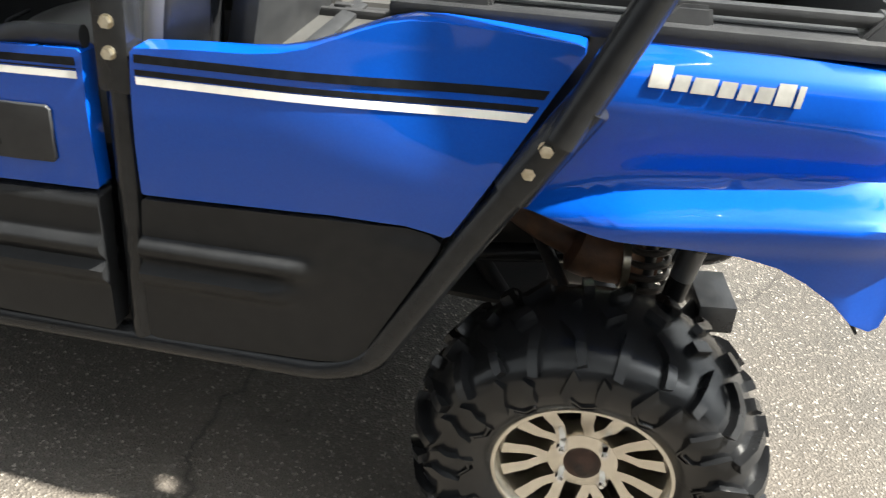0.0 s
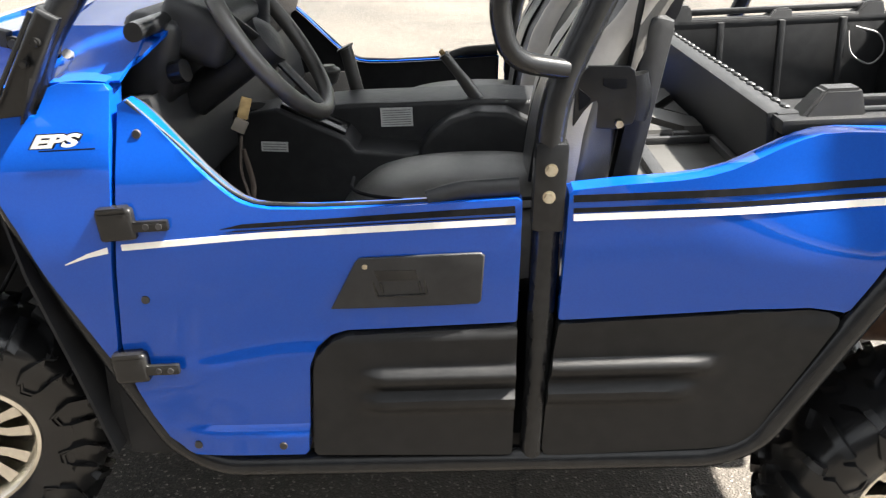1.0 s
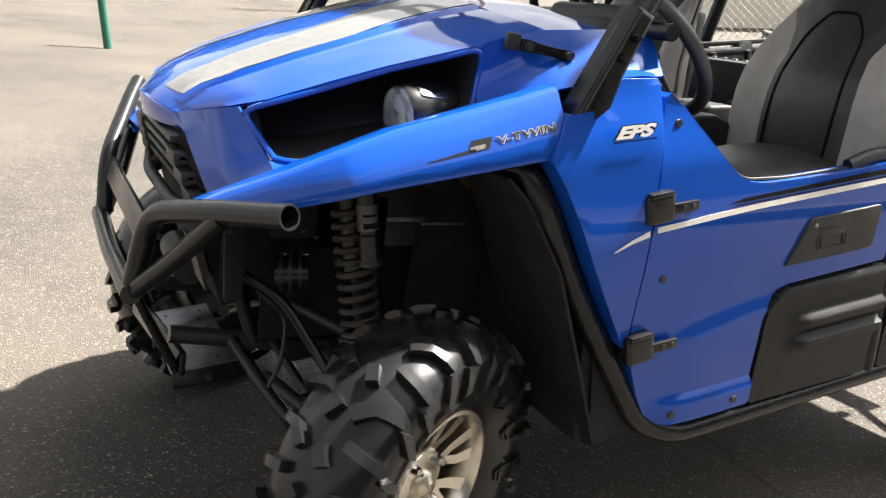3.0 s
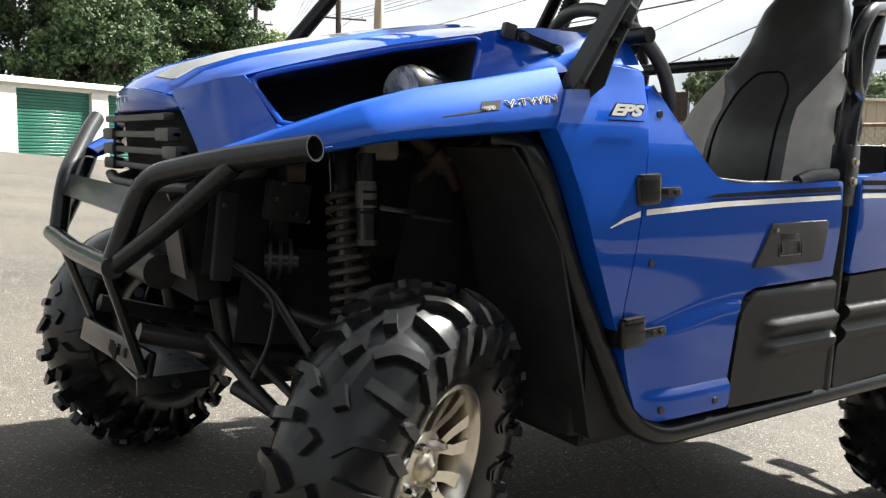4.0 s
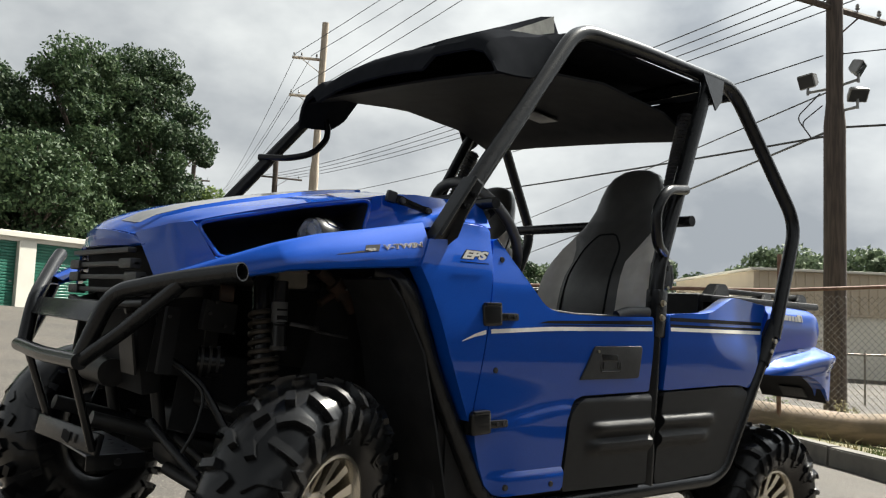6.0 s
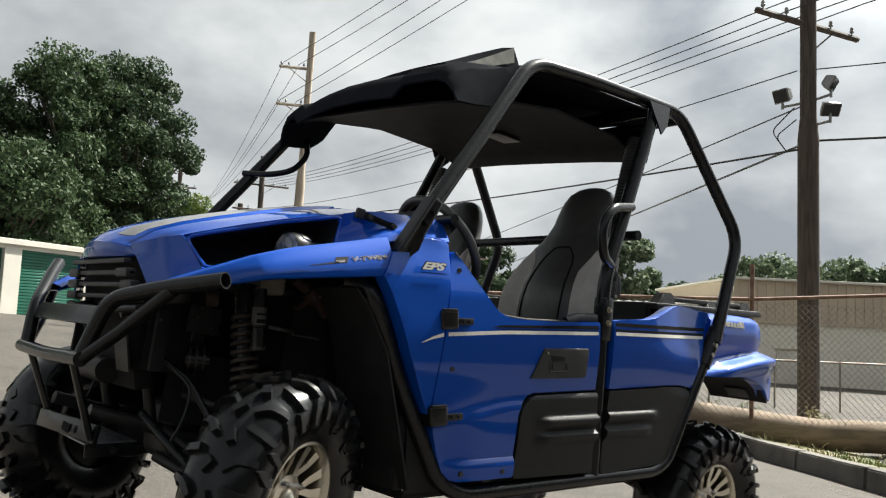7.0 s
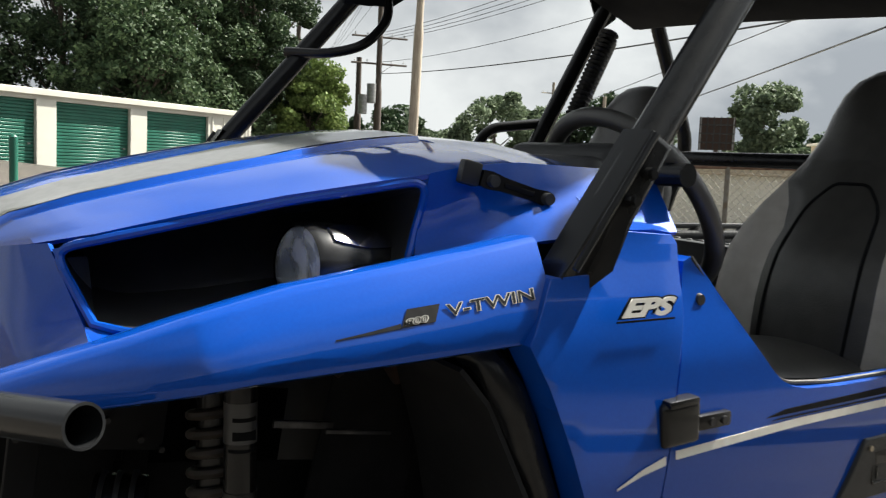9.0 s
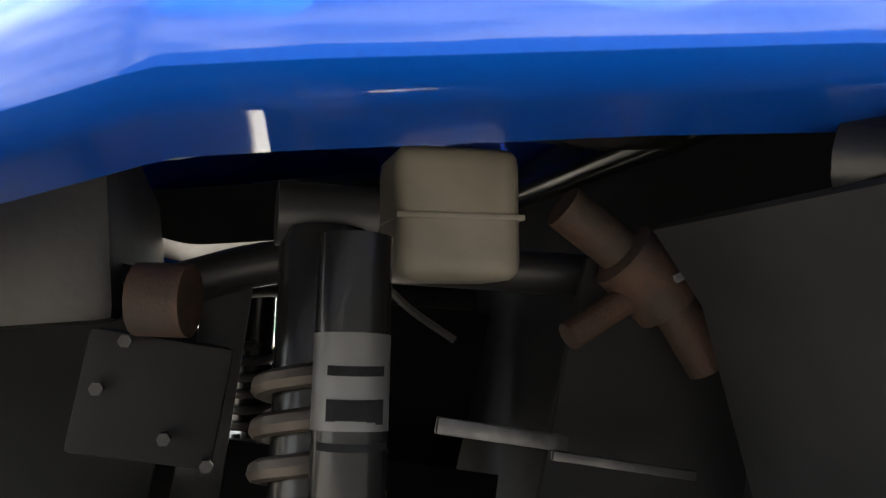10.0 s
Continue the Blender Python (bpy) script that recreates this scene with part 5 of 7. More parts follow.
for s in (-1, 1):
    plate = [(0.262, 1.112), (0.268, 1.19), (0.288, 1.210), (0.352, 1.208), (0.362, 1.200), (0.372, 1.15), (0.362, 1.112), (0.330, 1.104)]
    br = part("belt_bracket", panel(plate, lambda x, z: s * 0.632, 0.008, 0.002, (0.2, 0.2)), BLACK_TUBE, cage, "black plate bracket with dark inlays as cut-outs and a brass bolt")
    # dark raised inlays paint the shade seen in the bracket's holes
    for hole in ([(0.311, 1.190), (0.350, 1.188), (0.350, 1.172), (0.326, 1.171), (0.312, 1.178)], [(0.272, 1.176), (0.292, 1.158), (0.288, 1.148), (0.272, 1.138)]):
        part("cut_out", panel(hole, lambda x, z: s * 0.6335, 0.006, 0.001, (0.2, 0.2)), DECALDARK, br)
    part("bolt", cyl((0.338, s * 0.634, 1.115), (0.338, s * 0.643, 1.115), 0.007, seg=6), STEEL, br)
    part("reel_cover", tube([(0.366, s * 0.61, 1.12), (0.374, s * 0.612, 1.15), (0.366, s * 0.61, 1.19)], 0.022, 0.03, 14), PLASTIC, cage)
    part("belt_strap", tube([(0.40, s * 0.60, 1.46), (0.375, s * 0.60, 1.30), (0.348, s * 0.60, 1.16), (0.322, s * 0.585, 1.00)], 0.024, 0.05, 10, flat=0.12), DECALDARK, cage, "black woven seat belt")

# -- cabin --
floor = part("cabin_floor", box((-0.11, 0, 0.50), (0.93, 1.26, 0.03), None, 0.005), LINER, car, "black cabin floor")
part("fire_wall", box((-0.585, 0, 0.86), (0.03, 1.30, 0.68), (0, 4, 0), 0.005), LINER, car)
part("rear_wall", box((0.40, 0, 0.78), (0.03, 1.30, 0.42), (0, 10, 0), 0.005), PLASTIC, car)
dash = part("dashboard", box((-0.475, 0, 1.235), (0.10, 1.08, 0.16), (0, 18, 0), 0.03, 3), PLASTIC, car, "black dashboard")
part("gauge_hood", box((-0.395, -0.38, 1.275), (0.13, 0.26, 0.10), (0, 24, 0), 0.025, 3), PLASTIC, dash)
part("switch", cyl((-0.425, -0.545, 1.215), (-0.40, -0.55, 1.22), 0.02, seg=16), RIMBLACK, dash)
part("lower_dash", box((-0.50, 0, 1.08), (0.12, 1.18, 0.20), (0, -8, 0), 0.02), PLASTIC, dash)
part("dash_lid", box((-0.415, 0.30, 1.255), (0.03, 0.40, 0.11), (0, 18, 0), 0.012), PLASTIC, dash)
# steering wheel
sw_n = Vector((0.835, 0, 0.55))
sw_m = Matrix.Translation((-0.285, -0.385, 1.245)) @ sw_n.to_track_quat("Z", "Y").to_matrix().to_4x4()
bm = bmesh.new()
ring = [sw_m @ Vector((0.168 * math.cos(a), 0.168 * math.sin(a), 0)) for a in (2 * math.pi * k / 48 for k in range(49))]
add_sweep(bm, ring, 0.0155, 12, False)
steer_wheel = part("steering_wheel", bm, VINYL, car, "black three-spoke steering wheel")
for a in (0.5, 2.64, 4.71):
    part("spoke", tube([sw_m @ Vector((0.04 * math.cos(a), 0.04 * math.sin(a), -0.015)), sw_m @ Vector((0.165 * math.cos(a), 0.165 * math.sin(a), 0))], 0.016, 0.02, flat=0.5), PLASTIC, steer_wheel)
bm = bmesh.new()
add_lathe(bm, [(0.0, 0.012), (0.03, 0.010), (0.048, 0.0), (0.05, -0.03)], sw_m, 28)
part("hub", bm, PLASTIC, steer_wheel)
part("column", tube([sw_m @ Vector((0, 0, -0.02)), sw_m @ Vector((0, 0, -0.20))], 0.038, 0.02), PLASTIC, steer_wheel)
part("ignition_key", box((-0.325, -0.485, 1.135), (0.02, 0.008, 0.04), (0, 20, 20), 0.002), TAN, dash)
part("key_tag", box((-0.335, -0.495, 1.105), (0.026, 0.008, 0.026), (10, 30, 10), 0.003), BOTTLE, dash)
part("lanyard", tube([(-0.335, -0.495, 1.085), (-0.345, -0.50, 1.02), (-0.33, -0.50, 0.95), (-0.325, -0.49, 0.99), (-0.335, -0.495, 1.06)], 0.006, 0.02, 8, flat=0.4), WOODPOLE, dash, "dark brown woven lanyard")
# centre console
console = part("centre_console", panel([(-0.50, 0.55), (-0.50, 1.015), (-0.40, 1.035), (-0.19, 1.046), (0.14, 1.043), (0.30, 1.032), (0.30, 0.55)], lambda x, z: -0.085, 0.165, 0.012, (0.4, 0.4)), PLASTIC, car, "black moulded centre console")
part("console_ledge", panel([(-0.50, 0.56), (-0.48, 1.043), (-0.42, 1.058), (-0.337, 1.070), (-0.19, 0.997), (-0.17, 0.968), (-0.03, 0.952), (-0.03, 0.56)], lambda x, z: -0.205, 0.122, 0.010, (0.4, 0.4)), PLASTIC, console)
part("console_hump", panel([(-0.06, 0.80), (-0.03, 0.955), (0.0, 0.99), (0.04, 1.018), (0.10, 1.034), (0.17, 1.028), (0.24, 0.99), (0.28, 0.94), (0.28, 0.80)], lambda x, z: -0.165, 0.082, 0.012, (0.4, 0.4)), PLASTIC, console)
part("shift_gate", box((-0.262, -0.145, 1.036), (0.155, 0.085, 0.012), (0, 27, 0), 0.004), RIMBLACK, console, "shiny black shift gate")
part("shift_slot", box((-0.250, -0.145, 1.038), (0.10, 0.016, 0.006), (0, 27, 0), 0.002), DECALDARK, console)
part("cup_holder", tube([(-0.415, -0.145, 1.064), (-0.415, -0.145, 1.03)], 0.042, 0.01, 24), DECALDARK, console)
lever = part("gear_lever", tube([(-0.246, -0.145, 1.01), (-0.236, -0.145, 1.10)], 0.0095, 0.02), RIMBLACK, car, "black gear lever with a round knob")
part("knob", tube([(-0.240, -0.145, 1.070), (-0.233, -0.145, 1.105), (-0.226, -0.145, 1.138), (-0.226, -0.145, 1.148)], lambda t: 0.013 + 0.016 * smooth_step(0.2, 0.62, t) - 0.012 * smooth_step(0.82, 1.0, t), 0.01), VINYL, lever)
hb = part("hand_brake", tube([(0.118, -0.05, 1.018), (0.072, -0.06, 1.088), (0.030, -0.07, 1.148)], lambda t: 0.0155 - 0.004 * t, 0.02), VINYL, car, "black hand brake lever")
part("button", cyl((0.030, -0.07, 1.148), (0.024, -0.071, 1.157), 0.006, seg=10), TAN, hb)
part("passenger_grip", tube([(-0.195, 0.12, 1.005), (-0.203, 0.12, 1.035), (-0.222, 0.118, 1.140), (-0.225, 0.118, 1.147)], lambda t: 0.017 + 0.009 * (t < 0.08) + 0.006 * (t > 0.93), 0.01), VINYL, console, "upright rubber passenger grip")
lab = part("warning_label", box((-0.085, -0.0895, 1.012), (0.075, 0.002, 0.044), (0, 1, 0)), PAPER, console, "white paper label with grey print")
for k in range(7):
    part("print_line", box((-0.085, -0.0908, 1.028 - 0.0055 * k), (0.066, 0.0008, 0.0018)), LAMPGREY, lab)
lab = part("warning_label", box((-0.35, -0.2065, 0.985), (0.06, 0.002, 0.022), (0, 4, 0)), PAPER, console)
for k in range(3):
    part("print_line", box((-0.35, -0.2080, 0.991 - 0.006 * k), (0.052, 0.0008, 0.002), (0, 4, 0)), LAMPGREY, lab)
part("buckle", box((0.16, -0.125, 1.00), (0.05, 0.012, 0.018), (0, -20, 0), 0.003), RED, console, "red seat-belt buckle")


def seat(yc):
    """A bucket seat: domed cushion and a backrest that narrows to the head rest, grey side bolsters round a black middle."""
    def dome(x0, x1, half, z0, z1, crown_, power):
        rows = []
        n = 14
        for i in range(n + 1):
            u = -1 + 2 * i / n
            row = []
            for j in range(17):
                v = -1 + 2 * j / 16
                q = (abs(u) ** power + abs(v) ** power) ** (1 / power)
                k = max(abs(u), abs(v)) / max(q, 1e-6)
                ru, rv = u * k, v * k
                e = max(abs(u), abs(v))
                z = z0 + (z1 - z0) * math.sqrt(max(0.0, 1 - e ** 3.2)) + crown_ * (1 - e * e)
                row.append(((x0 + x1) / 2 + (x1 - x0) / 2 * ru, yc + half * rv, z))
            rows.append(row)
        return loft(rows)

    ob = part("seat", solid(dome(-0.212, 0.320, 0.235, 0.830, 0.952, 0.018, 2.8), 0.02), VINYL, car, "bucket seat in black and grey vinyl", 60)
    part("cushion_centre", solid(dome(-0.150, 0.300, 0.165, 0.940, 0.968, 0.022, 2.6), 0.01), VINYL, ob, "", 60)
    ring_ = [(-0.150 + 0.2 * (1 - math.cos(math.pi * q / 20)), yc - 0.166 * min(1, 2.2 * q / 20) ** 0.5, 0.962) for q in range(21)]
    part("cushion_piping", tube(ring_, 0.0035, 0.01, 8), DECALDARK, ob)
    zs = [0.90, 0.95, 1.00, 1.05, 1.10, 1.15, 1.20, 1.25, 1.30, 1.35, 1.40, 1.45, 1.495, 1.525, 1.545, 1.552]
    hw = [0.240, 0.250, 0.256, 0.258, 0.255, 0.248, 0.235, 0.214, 0.190, 0.168, 0.152, 0.142, 0.126, 0.102, 0.062, 0.022]
    dp = [0.15, 0.15, 0.15, 0.15, 0.145, 0.14, 0.13, 0.12, 0.11, 0.10, 0.09, 0.082, 0.072, 0.058, 0.036, 0.012]
    xs = [0.195, 0.198, 0.205, 0.214, 0.226, 0.245, 0.278, 0.315, 0.348, 0.376, 0.398, 0.418, 0.437, 0.455, 0.475, 0.495]

    def ring_at(k, u):
        """u runs round the section: -1 far side, 0 front middle, 1 near side."""
        z = zs[k]
        a = u * math.pi * 0.62
        wing = 0.048 * smooth_step(0.30, 0.58, abs(u)) * smooth_step(1.42, 1.22, z)
        x = xs[k] - wing + dp[k] * (1 - math.cos(a)) * 0.75
        y = yc + hw[k] * math.sin(min(max(a, -math.pi / 2), math.pi / 2)) * (1.0 if abs(a) <= math.pi / 2 else 1 - 0.25 * (abs(a) - math.pi / 2))
        return (x, y, z)

    def border(k):
        """Where the grey begins: level up the back, then out to the edge below the head rest."""
        return 0.27 + 0.46 * smooth_step(1.20, 1.375, zs[k])

    def piece(name, lo, hi, k0, k1, mat, label, push=0.0):
        rows = []
        for k in range(k0, k1 + 1):
            row = []
            for j in range(13):
                p = Vector(ring_at(k, lo(k) + (hi(k) - lo(k)) * j / 12))
                p.x -= push * smooth_step(0, 0.4, min(j, 12 - j) / 6)
                row.append(p)
            rows.append(row)
        part(name, solid(fine(loft(rows), 1), 0.006), mat, ob, label, 60)

    piece("back_centre", lambda k: -border(k), border, 0, 9, VINYL, "black vinyl back centre", 0.010)
    for sd in (-1, 1):
        piece("back_side", lambda k: sd * border(k), lambda k: sd * (0.77 + 0.12 * smooth_step(1.15, 1.36, zs[k])), 0, 9, GREYVINYL, "grey vinyl side bolster", 0.004)
        piece("back_flank", lambda k: sd * (0.77 + 0.12 * smooth_step(1.15, 1.36, zs[k])), lambda k: sd * 1.06, 0, 9, VINYL, "", 0.0)
    piece("head_rest", lambda k: -1.0, lambda k: 1.0, 9, 15, VINYL, "black head rest", 0.004)
    bm = bmesh.new()
    add_box(bm, (0.375, yc, 1.08), (0.05, 0.40, 0.40), (0, 12, 0), 0.02)
    add_box(bm, (0.475, yc, 1.38), (0.05, 0.20, 0.26), (0, 16, 0), 0.02)
    part("seat_shell", bm, PLASTIC, ob)
    for sd in (-1, 1):
        part("piping", tube([Vector(ring_at(k, sd * 0.20)) - Vector((0.011, 0, 0)) for k in (1, 3, 5, 7)] + [Vector(ring_at(8, sd * 0.10)) - Vector((0.011, 0, 0)), Vector(ring_at(8, 0)) - Vector((0.011, 0, 0))], 0.0035, 0.04, 8), DECALDARK, ob)


seat(-0.385)
seat(0.385)

# -- front bumper --
bumper = part("front_bumper", tube([(-1.372, -0.30, 0.847), (-1.378, 0.0, 0.842), (-1.372, 0.30, 0.847)], 0.0195, 0.05), BLACK_TUBE, car, "black tube front bumper")
for s in (-1, 1):
    part("side_tube", tube([(-1.165, -0.668, 1.064), (-1.245, -0.50, 1.040), (-1.322, -0.325, 1.005), (-1.366, -0.275, 0.850)] if s < 0 else [(-1.212, 0.580, 1.120), (-1.245, 0.520, 1.085), (-1.335, 0.335, 0.975), (-1.362, 0.285, 0.850)], 0.0205, 0.06, 18, hollow=0.86), BLACK_TUBE, bumper)
    part("side_brace", tube([(-1.235, s * 0.525, 1.035), (-1.305, s * 0.385, 0.925), (-1.365, s * 0.285, 0.848)], 0.0178, 0.03), BLACK_TUBE, bumper)
    part("strut", tube([(-1.368, s * 0.215, 0.842), (-1.298, s * 0.190, 0.628)], 0.0165, 0.02, flat=0.6), BLACK_TUBE, bumper)
    part("frame_rail", tube([(-1.30, s * 0.17, 0.70), (-1.02, s * 0.18, 0.62), (-0.66, s * 0.20, 0.55)], 0.019, 0.05), DARK, car)
    part("upper_frame_rail", tube([(-1.25, s * 0.20, 0.97), (-0.98, s * 0.24, 1.06), (-0.66, s * 0.30, 1.05)], 0.017, 0.05), DARK, car)
    part("frame_upright", tube([(-1.19, s * 0.20, 0.97), (-1.13, s * 0.18, 0.65)], 0.016, 0.05), DARK, car)
part("cross_plate", box((-1.334, 0, 0.958), (0.010, 0.60, 0.052), (0, 24, 0), 0.003), BLACK_TUBE, bumper)
skid = part("skid_plate", box((-1.306, -0.005, 0.640), (0.016, 0.40, 0.052), (0, 12, 6), 0.006), BLACK_TUBE, bumper, "black plate with angular cut-outs")
for k in range(5):
    part("print_bar", box((-1.3145 - 0.0031 * (k - 2), 0.055 - 0.030 * k, 0.640), (0.003, 0.018, 0.024), (0, 12, 6)), DECALDARK, skid)
tray = part("skid_tray", box((-1.236, 0.0, 0.611), (0.142, 0.35, 0.005), None, 0.0015), TRAYSTEEL, bumper, "bare steel drilled floor plate")
part("tray_side", box((-1.236, -0.178, 0.594), (0.142, 0.006, 0.036), None, 0.002), BLACK_TUBE, tray)
part("bolt", cyl((-1.233, -0.180, 0.594), (-1.233, -0.188, 0.594), 0.009, seg=12), PLATE, tray)
for k in range(6):
    for dx in (-0.045, 0.035):
        x, y = -1.236 + dx + 0.012 * (k % 2), -0.14 + 0.055 * k
        part("drilled_hole", cyl((x, y, 0.6125), (x, y, 0.6142), 0.0045, seg=10), DARK, tray)
part("winch", cyl((-1.23, -0.08, 0.80), (-1.23, 0.10, 0.80), 0.036, seg=20), DARK, bumper)
part("mesh_guard", box((-1.235, -0.20, 0.86), (0.006, 0.10, 0.10), (0, -8, 0)), DARK, bumper)

# -- suspension and what shows in the wheel arches --
def spring(top, low, r, wire, turns):
    bm = bmesh.new()
    top, low = Vector(top), Vector(low)
    u, v, d = frame_of(top - low)
    n = int(turns * 14)
    pts = [low.lerp(top, k / n) + r * (math.cos(2 * math.pi * k / 14) * u + math.sin(2 * math.pi * k / 14) * v) for k in range(n + 1)]
    add_sweep(bm, pts, wire, 8)
    return bm


for s in (-1, 1):
    for fx, zlow, ztop, ylow, ytop in ((-0.972, 0.70, 1.075, 0.425, 0.375), (1.04, 0.50, 0.90, 0.36, 0.30)):
        lo, hi = Vector((fx, s * ylow, zlow)), Vector((fx + 0.004, s * ytop, ztop))
        body = part("shock_absorber", cyl(lo, hi, 0.012, seg=16), DARK, car, "coil-over shock absorber with a dark body")
        part("spring", spring(lo.lerp(hi, 0.74), lo.lerp(hi, 0.08), 0.034, 0.0066, 10.5), COIL, body, "dull grey-brown coil spring")
        part("damper_body", cyl(lo.lerp(hi, 0.40), lo.lerp(hi, 0.97), 0.0275, seg=24), RIMBLACK, body)
        if fx < 0:
            ca, cb = Vector((-0.963, s * 0.462, 0.895)), Vector((-0.961, s * 0.450, 1.055))
            can = part("canister", cyl(ca, cb, 0.0195, seg=24), RIMBLACK, body, "black piggyback canister")
            part("canister_cap", cyl(ca - Vector((0, 0, 0.006)), ca + Vector((0, 0, 0.004)), 0.0205, seg=24), DARK, can)
            part("label_sleeve", cyl(ca.lerp(cb, 0.38), ca.lerp(cb, 0.68), 0.0199, seg=24), LABELGREY, can, "silver label sleeve with a dark emblem")
            for q, h in ((0.34, 0.004), (0.44, 0.014), (0.57, 0.005)):
                bl = bmesh.new()
                add_lathe(bl, [(0.0202, -h / 2), (0.0202, h / 2)], Matrix.Translation(ca.lerp(cb, q)), 24)
                bmesh.ops.delete(bl, geom=[f for f in bl.faces if s * (f.calc_center_median().y - ca.y) < 0.008], context="FACES")
                part("emblem_bar", solid(bl, 0.0005), DECALDARK, can)
        part("spring_perch", cyl(lo.lerp(hi, 0.05), lo.lerp(hi, 0.085), 0.046, 0.044, 20), DARK, body)
        bm = bmesh.new()
        add_cyl(bm, hi + Vector((-0.03, 0, 0.0)), hi + Vector((0.03, 0, 0.0)), 0.02, seg=14)
        part("mount_eye", bm, DARK, body)
    part("upper_arm", tube([(-0.86, s * 0.22, 0.745), (-0.93, s * 0.46, 0.70), (-1.06, s * 0.22, 0.745)], 0.013, 0.06), DARK, car)
    part("lower_arm", tube([(-0.80, s * 0.20, 0.555), (-0.945, s * 0.52, 0.455), (-1.12, s * 0.20, 0.575)], 0.016, 0.06), DARK, car)
    part("tie_rod", tube([(-1.10, s * 0.15, 0.66), (-1.05, s * 0.50, 0.555)], 0.009), DARK, car)
    part("axle_shaft", tube([(-0.955, s * 0.12, 0.60), (-0.95, s * 0.50, 0.53)], lambda t: 0.014 + 0.022 * (t < 0.2 or t > 0.85), 0.02), DARK, car, "", )
    part("knuckle", box((-0.95, s * 0.49, 0.55), (0.07, 0.06, 0.20), (0, 6, 0), 0.015), DARK, car)
    part("brake_hose", tube([(-0.93, s * 0.46, 0.66), (-0.90, s * 0.40, 0.72), (-0.98, s * 0.36, 0.70), (-0.93, s * 0.28, 0.80)], 0.005, 0.04, 8), DARK, car)
    part("rear_lower_arm", tube([(0.70, s * 0.20, 0.46), (0.965, s * 0.48, 0.29), (1.18, s * 0.20, 0.44)], 0.018, 0.06), DARK, car)
    part("rear_upper_arm", tube([(0.80, s * 0.24, 0.60), (0.96, s * 0.46, 0.45), (1.10, s * 0.24, 0.60)], 0.014, 0.06), DARK, car)
    part("rear_axle_shaft", tube([(0.965, s * 0.12, 0.45), (0.965, s * 0.50, 0.335)], lambda t: 0.014 + 0.03 * (t < 0.25), 0.02), DARK, car)
    # black liner behind the front wheel
    rows = []
    for x, z, yin in ((-0.600, 0.53, 0.40), (-0.640, 0.70, 0.40), (-0.690, 0.90, 0.42), (-0.735, 1.03, 0.43), (-0.775, 1.075, 0.44)):
        rows.append([(x, s * yin, z), (x, s * 0.5, z), (x, s * (0.690 if z < 1.0 else 0.65), z)])
    part("wheel_arch_liner", solid(fine(loft(rows), 1), 0.006), LINER, car)
    # dark plates added to block bright ground showing through behind the nose
    part("frame_plate", box((-1.125, s * 0.252, 0.93), (0.125, 0.008, 0.24), (0, 8, 0), 0.002), LINER, car)
    part("frame_plate", box((-1.035, s * 0.232, 0.90), (0.035, 0.008, 0.30), (0, 6, 0), 0.002), DARK, car)
    part("inner_skirt", box((-0.885, s * 0.225, 0.74), (0.47, 0.006, 0.20), (0, 8, 0), 0.002), LINER, car)
    # added dark sheet, keeps daylight from showing through the footwell
    part("footwell_side", box((-0.44, s * 0.655, 0.75), (0.30, 0.006, 0.48), None, 0.002), LINER, car)
    part("inner_guard", box((-0.74, s * 0.335, 0.84), (0.16, 0.008, 0.42), (0, 12, 0), 0.002), LINER, car)
    part("trailing_guard", box((0.70, s * 0.50, 0.68), (0.02, 0.30, 0.32), (0, 34, 0), 0.005), DARK, car)

for s in (-1, 1):
    part("control_arm", tube([(-1.165, s * 0.30, 0.850), (-1.102, s * 0.34, 0.802), (-1.055, s * 0.40, 0.690), (-1.030, s * 0.46, 0.640)], 0.0105, 0.04, 12), BLACK_TUBE, car)
    part("control_arm", tube([(-1.190, s * 0.26, 0.700), (-1.150, s * 0.40, 0.620), (-1.085, s * 0.52, 0.530)], 0.0125, 0.04, 12), BLACK_TUBE, car)
    part("brake_line", tube([(-1.150, s * 0.345, 0.830), (-1.105, s * 0.38, 0.780), (-1.125, s * 0.39, 0.700), (-1.155, s * 0.38, 0.640)], 0.0045, 0.03, 8), BLACK_TUBE, car)
    part("brake_line", tube([(-0.985, s * 0.46, 0.700), (-1.010, s * 0.49, 0.665), (-0.985, s * 0.51, 0.625), (-0.945, s * 0.50, 0.630)], 0.004, 0.03, 8), LAMPGREY, car)
    part("fan_motor", cyl((-1.105, s * 0.315, 0.850), (-1.045, s * 0.335, 0.845), 0.036, seg=20), RIMBLACK, car)
    for k in range(3):
        part("fan_rib", cyl((-1.098 + 0.018 * k, s * (0.317 + 0.006 * k), 0.850), (-1.092 + 0.018 * k, s * (0.319 + 0.006 * k), 0.8495), 0.0385, seg=20), DARK, car)
    for bx, bz in ((-1.081, 0.995), (-1.056, 0.938), (-1.095, 0.967), (-1.031, 0.922), (-1.194, 0.957)):
        part("frame_bolt", cyl((bx, s * 0.352, bz), (bx, s * 0.361, bz), 0.0042, seg=6), DARK, car)
    part("frame_bracket", box((-1.065, s * 0.335, 0.960), (0.085, 0.026, 0.075), (0, 8, 0), 0.004), LINER, car)
    part("side_bracket", box((-1.190, s * 0.345, 0.900), (0.035, 0.02, 0.16), (0, 6, 0), 0.004), LINER, car)
part("reservoir", box((-0.876, -0.325, 1.086), (0.088, 0.07, 0.092), (0, -2, 0), 0.014, 3), BOTTLE, car, "cloudy beige fluid reservoir")
part("reservoir_band", box((-0.876, -0.326, 1.083), (0.0895, 0.0715, 0.004), (0, -2, 0), 0.001), BOTTLE, car)
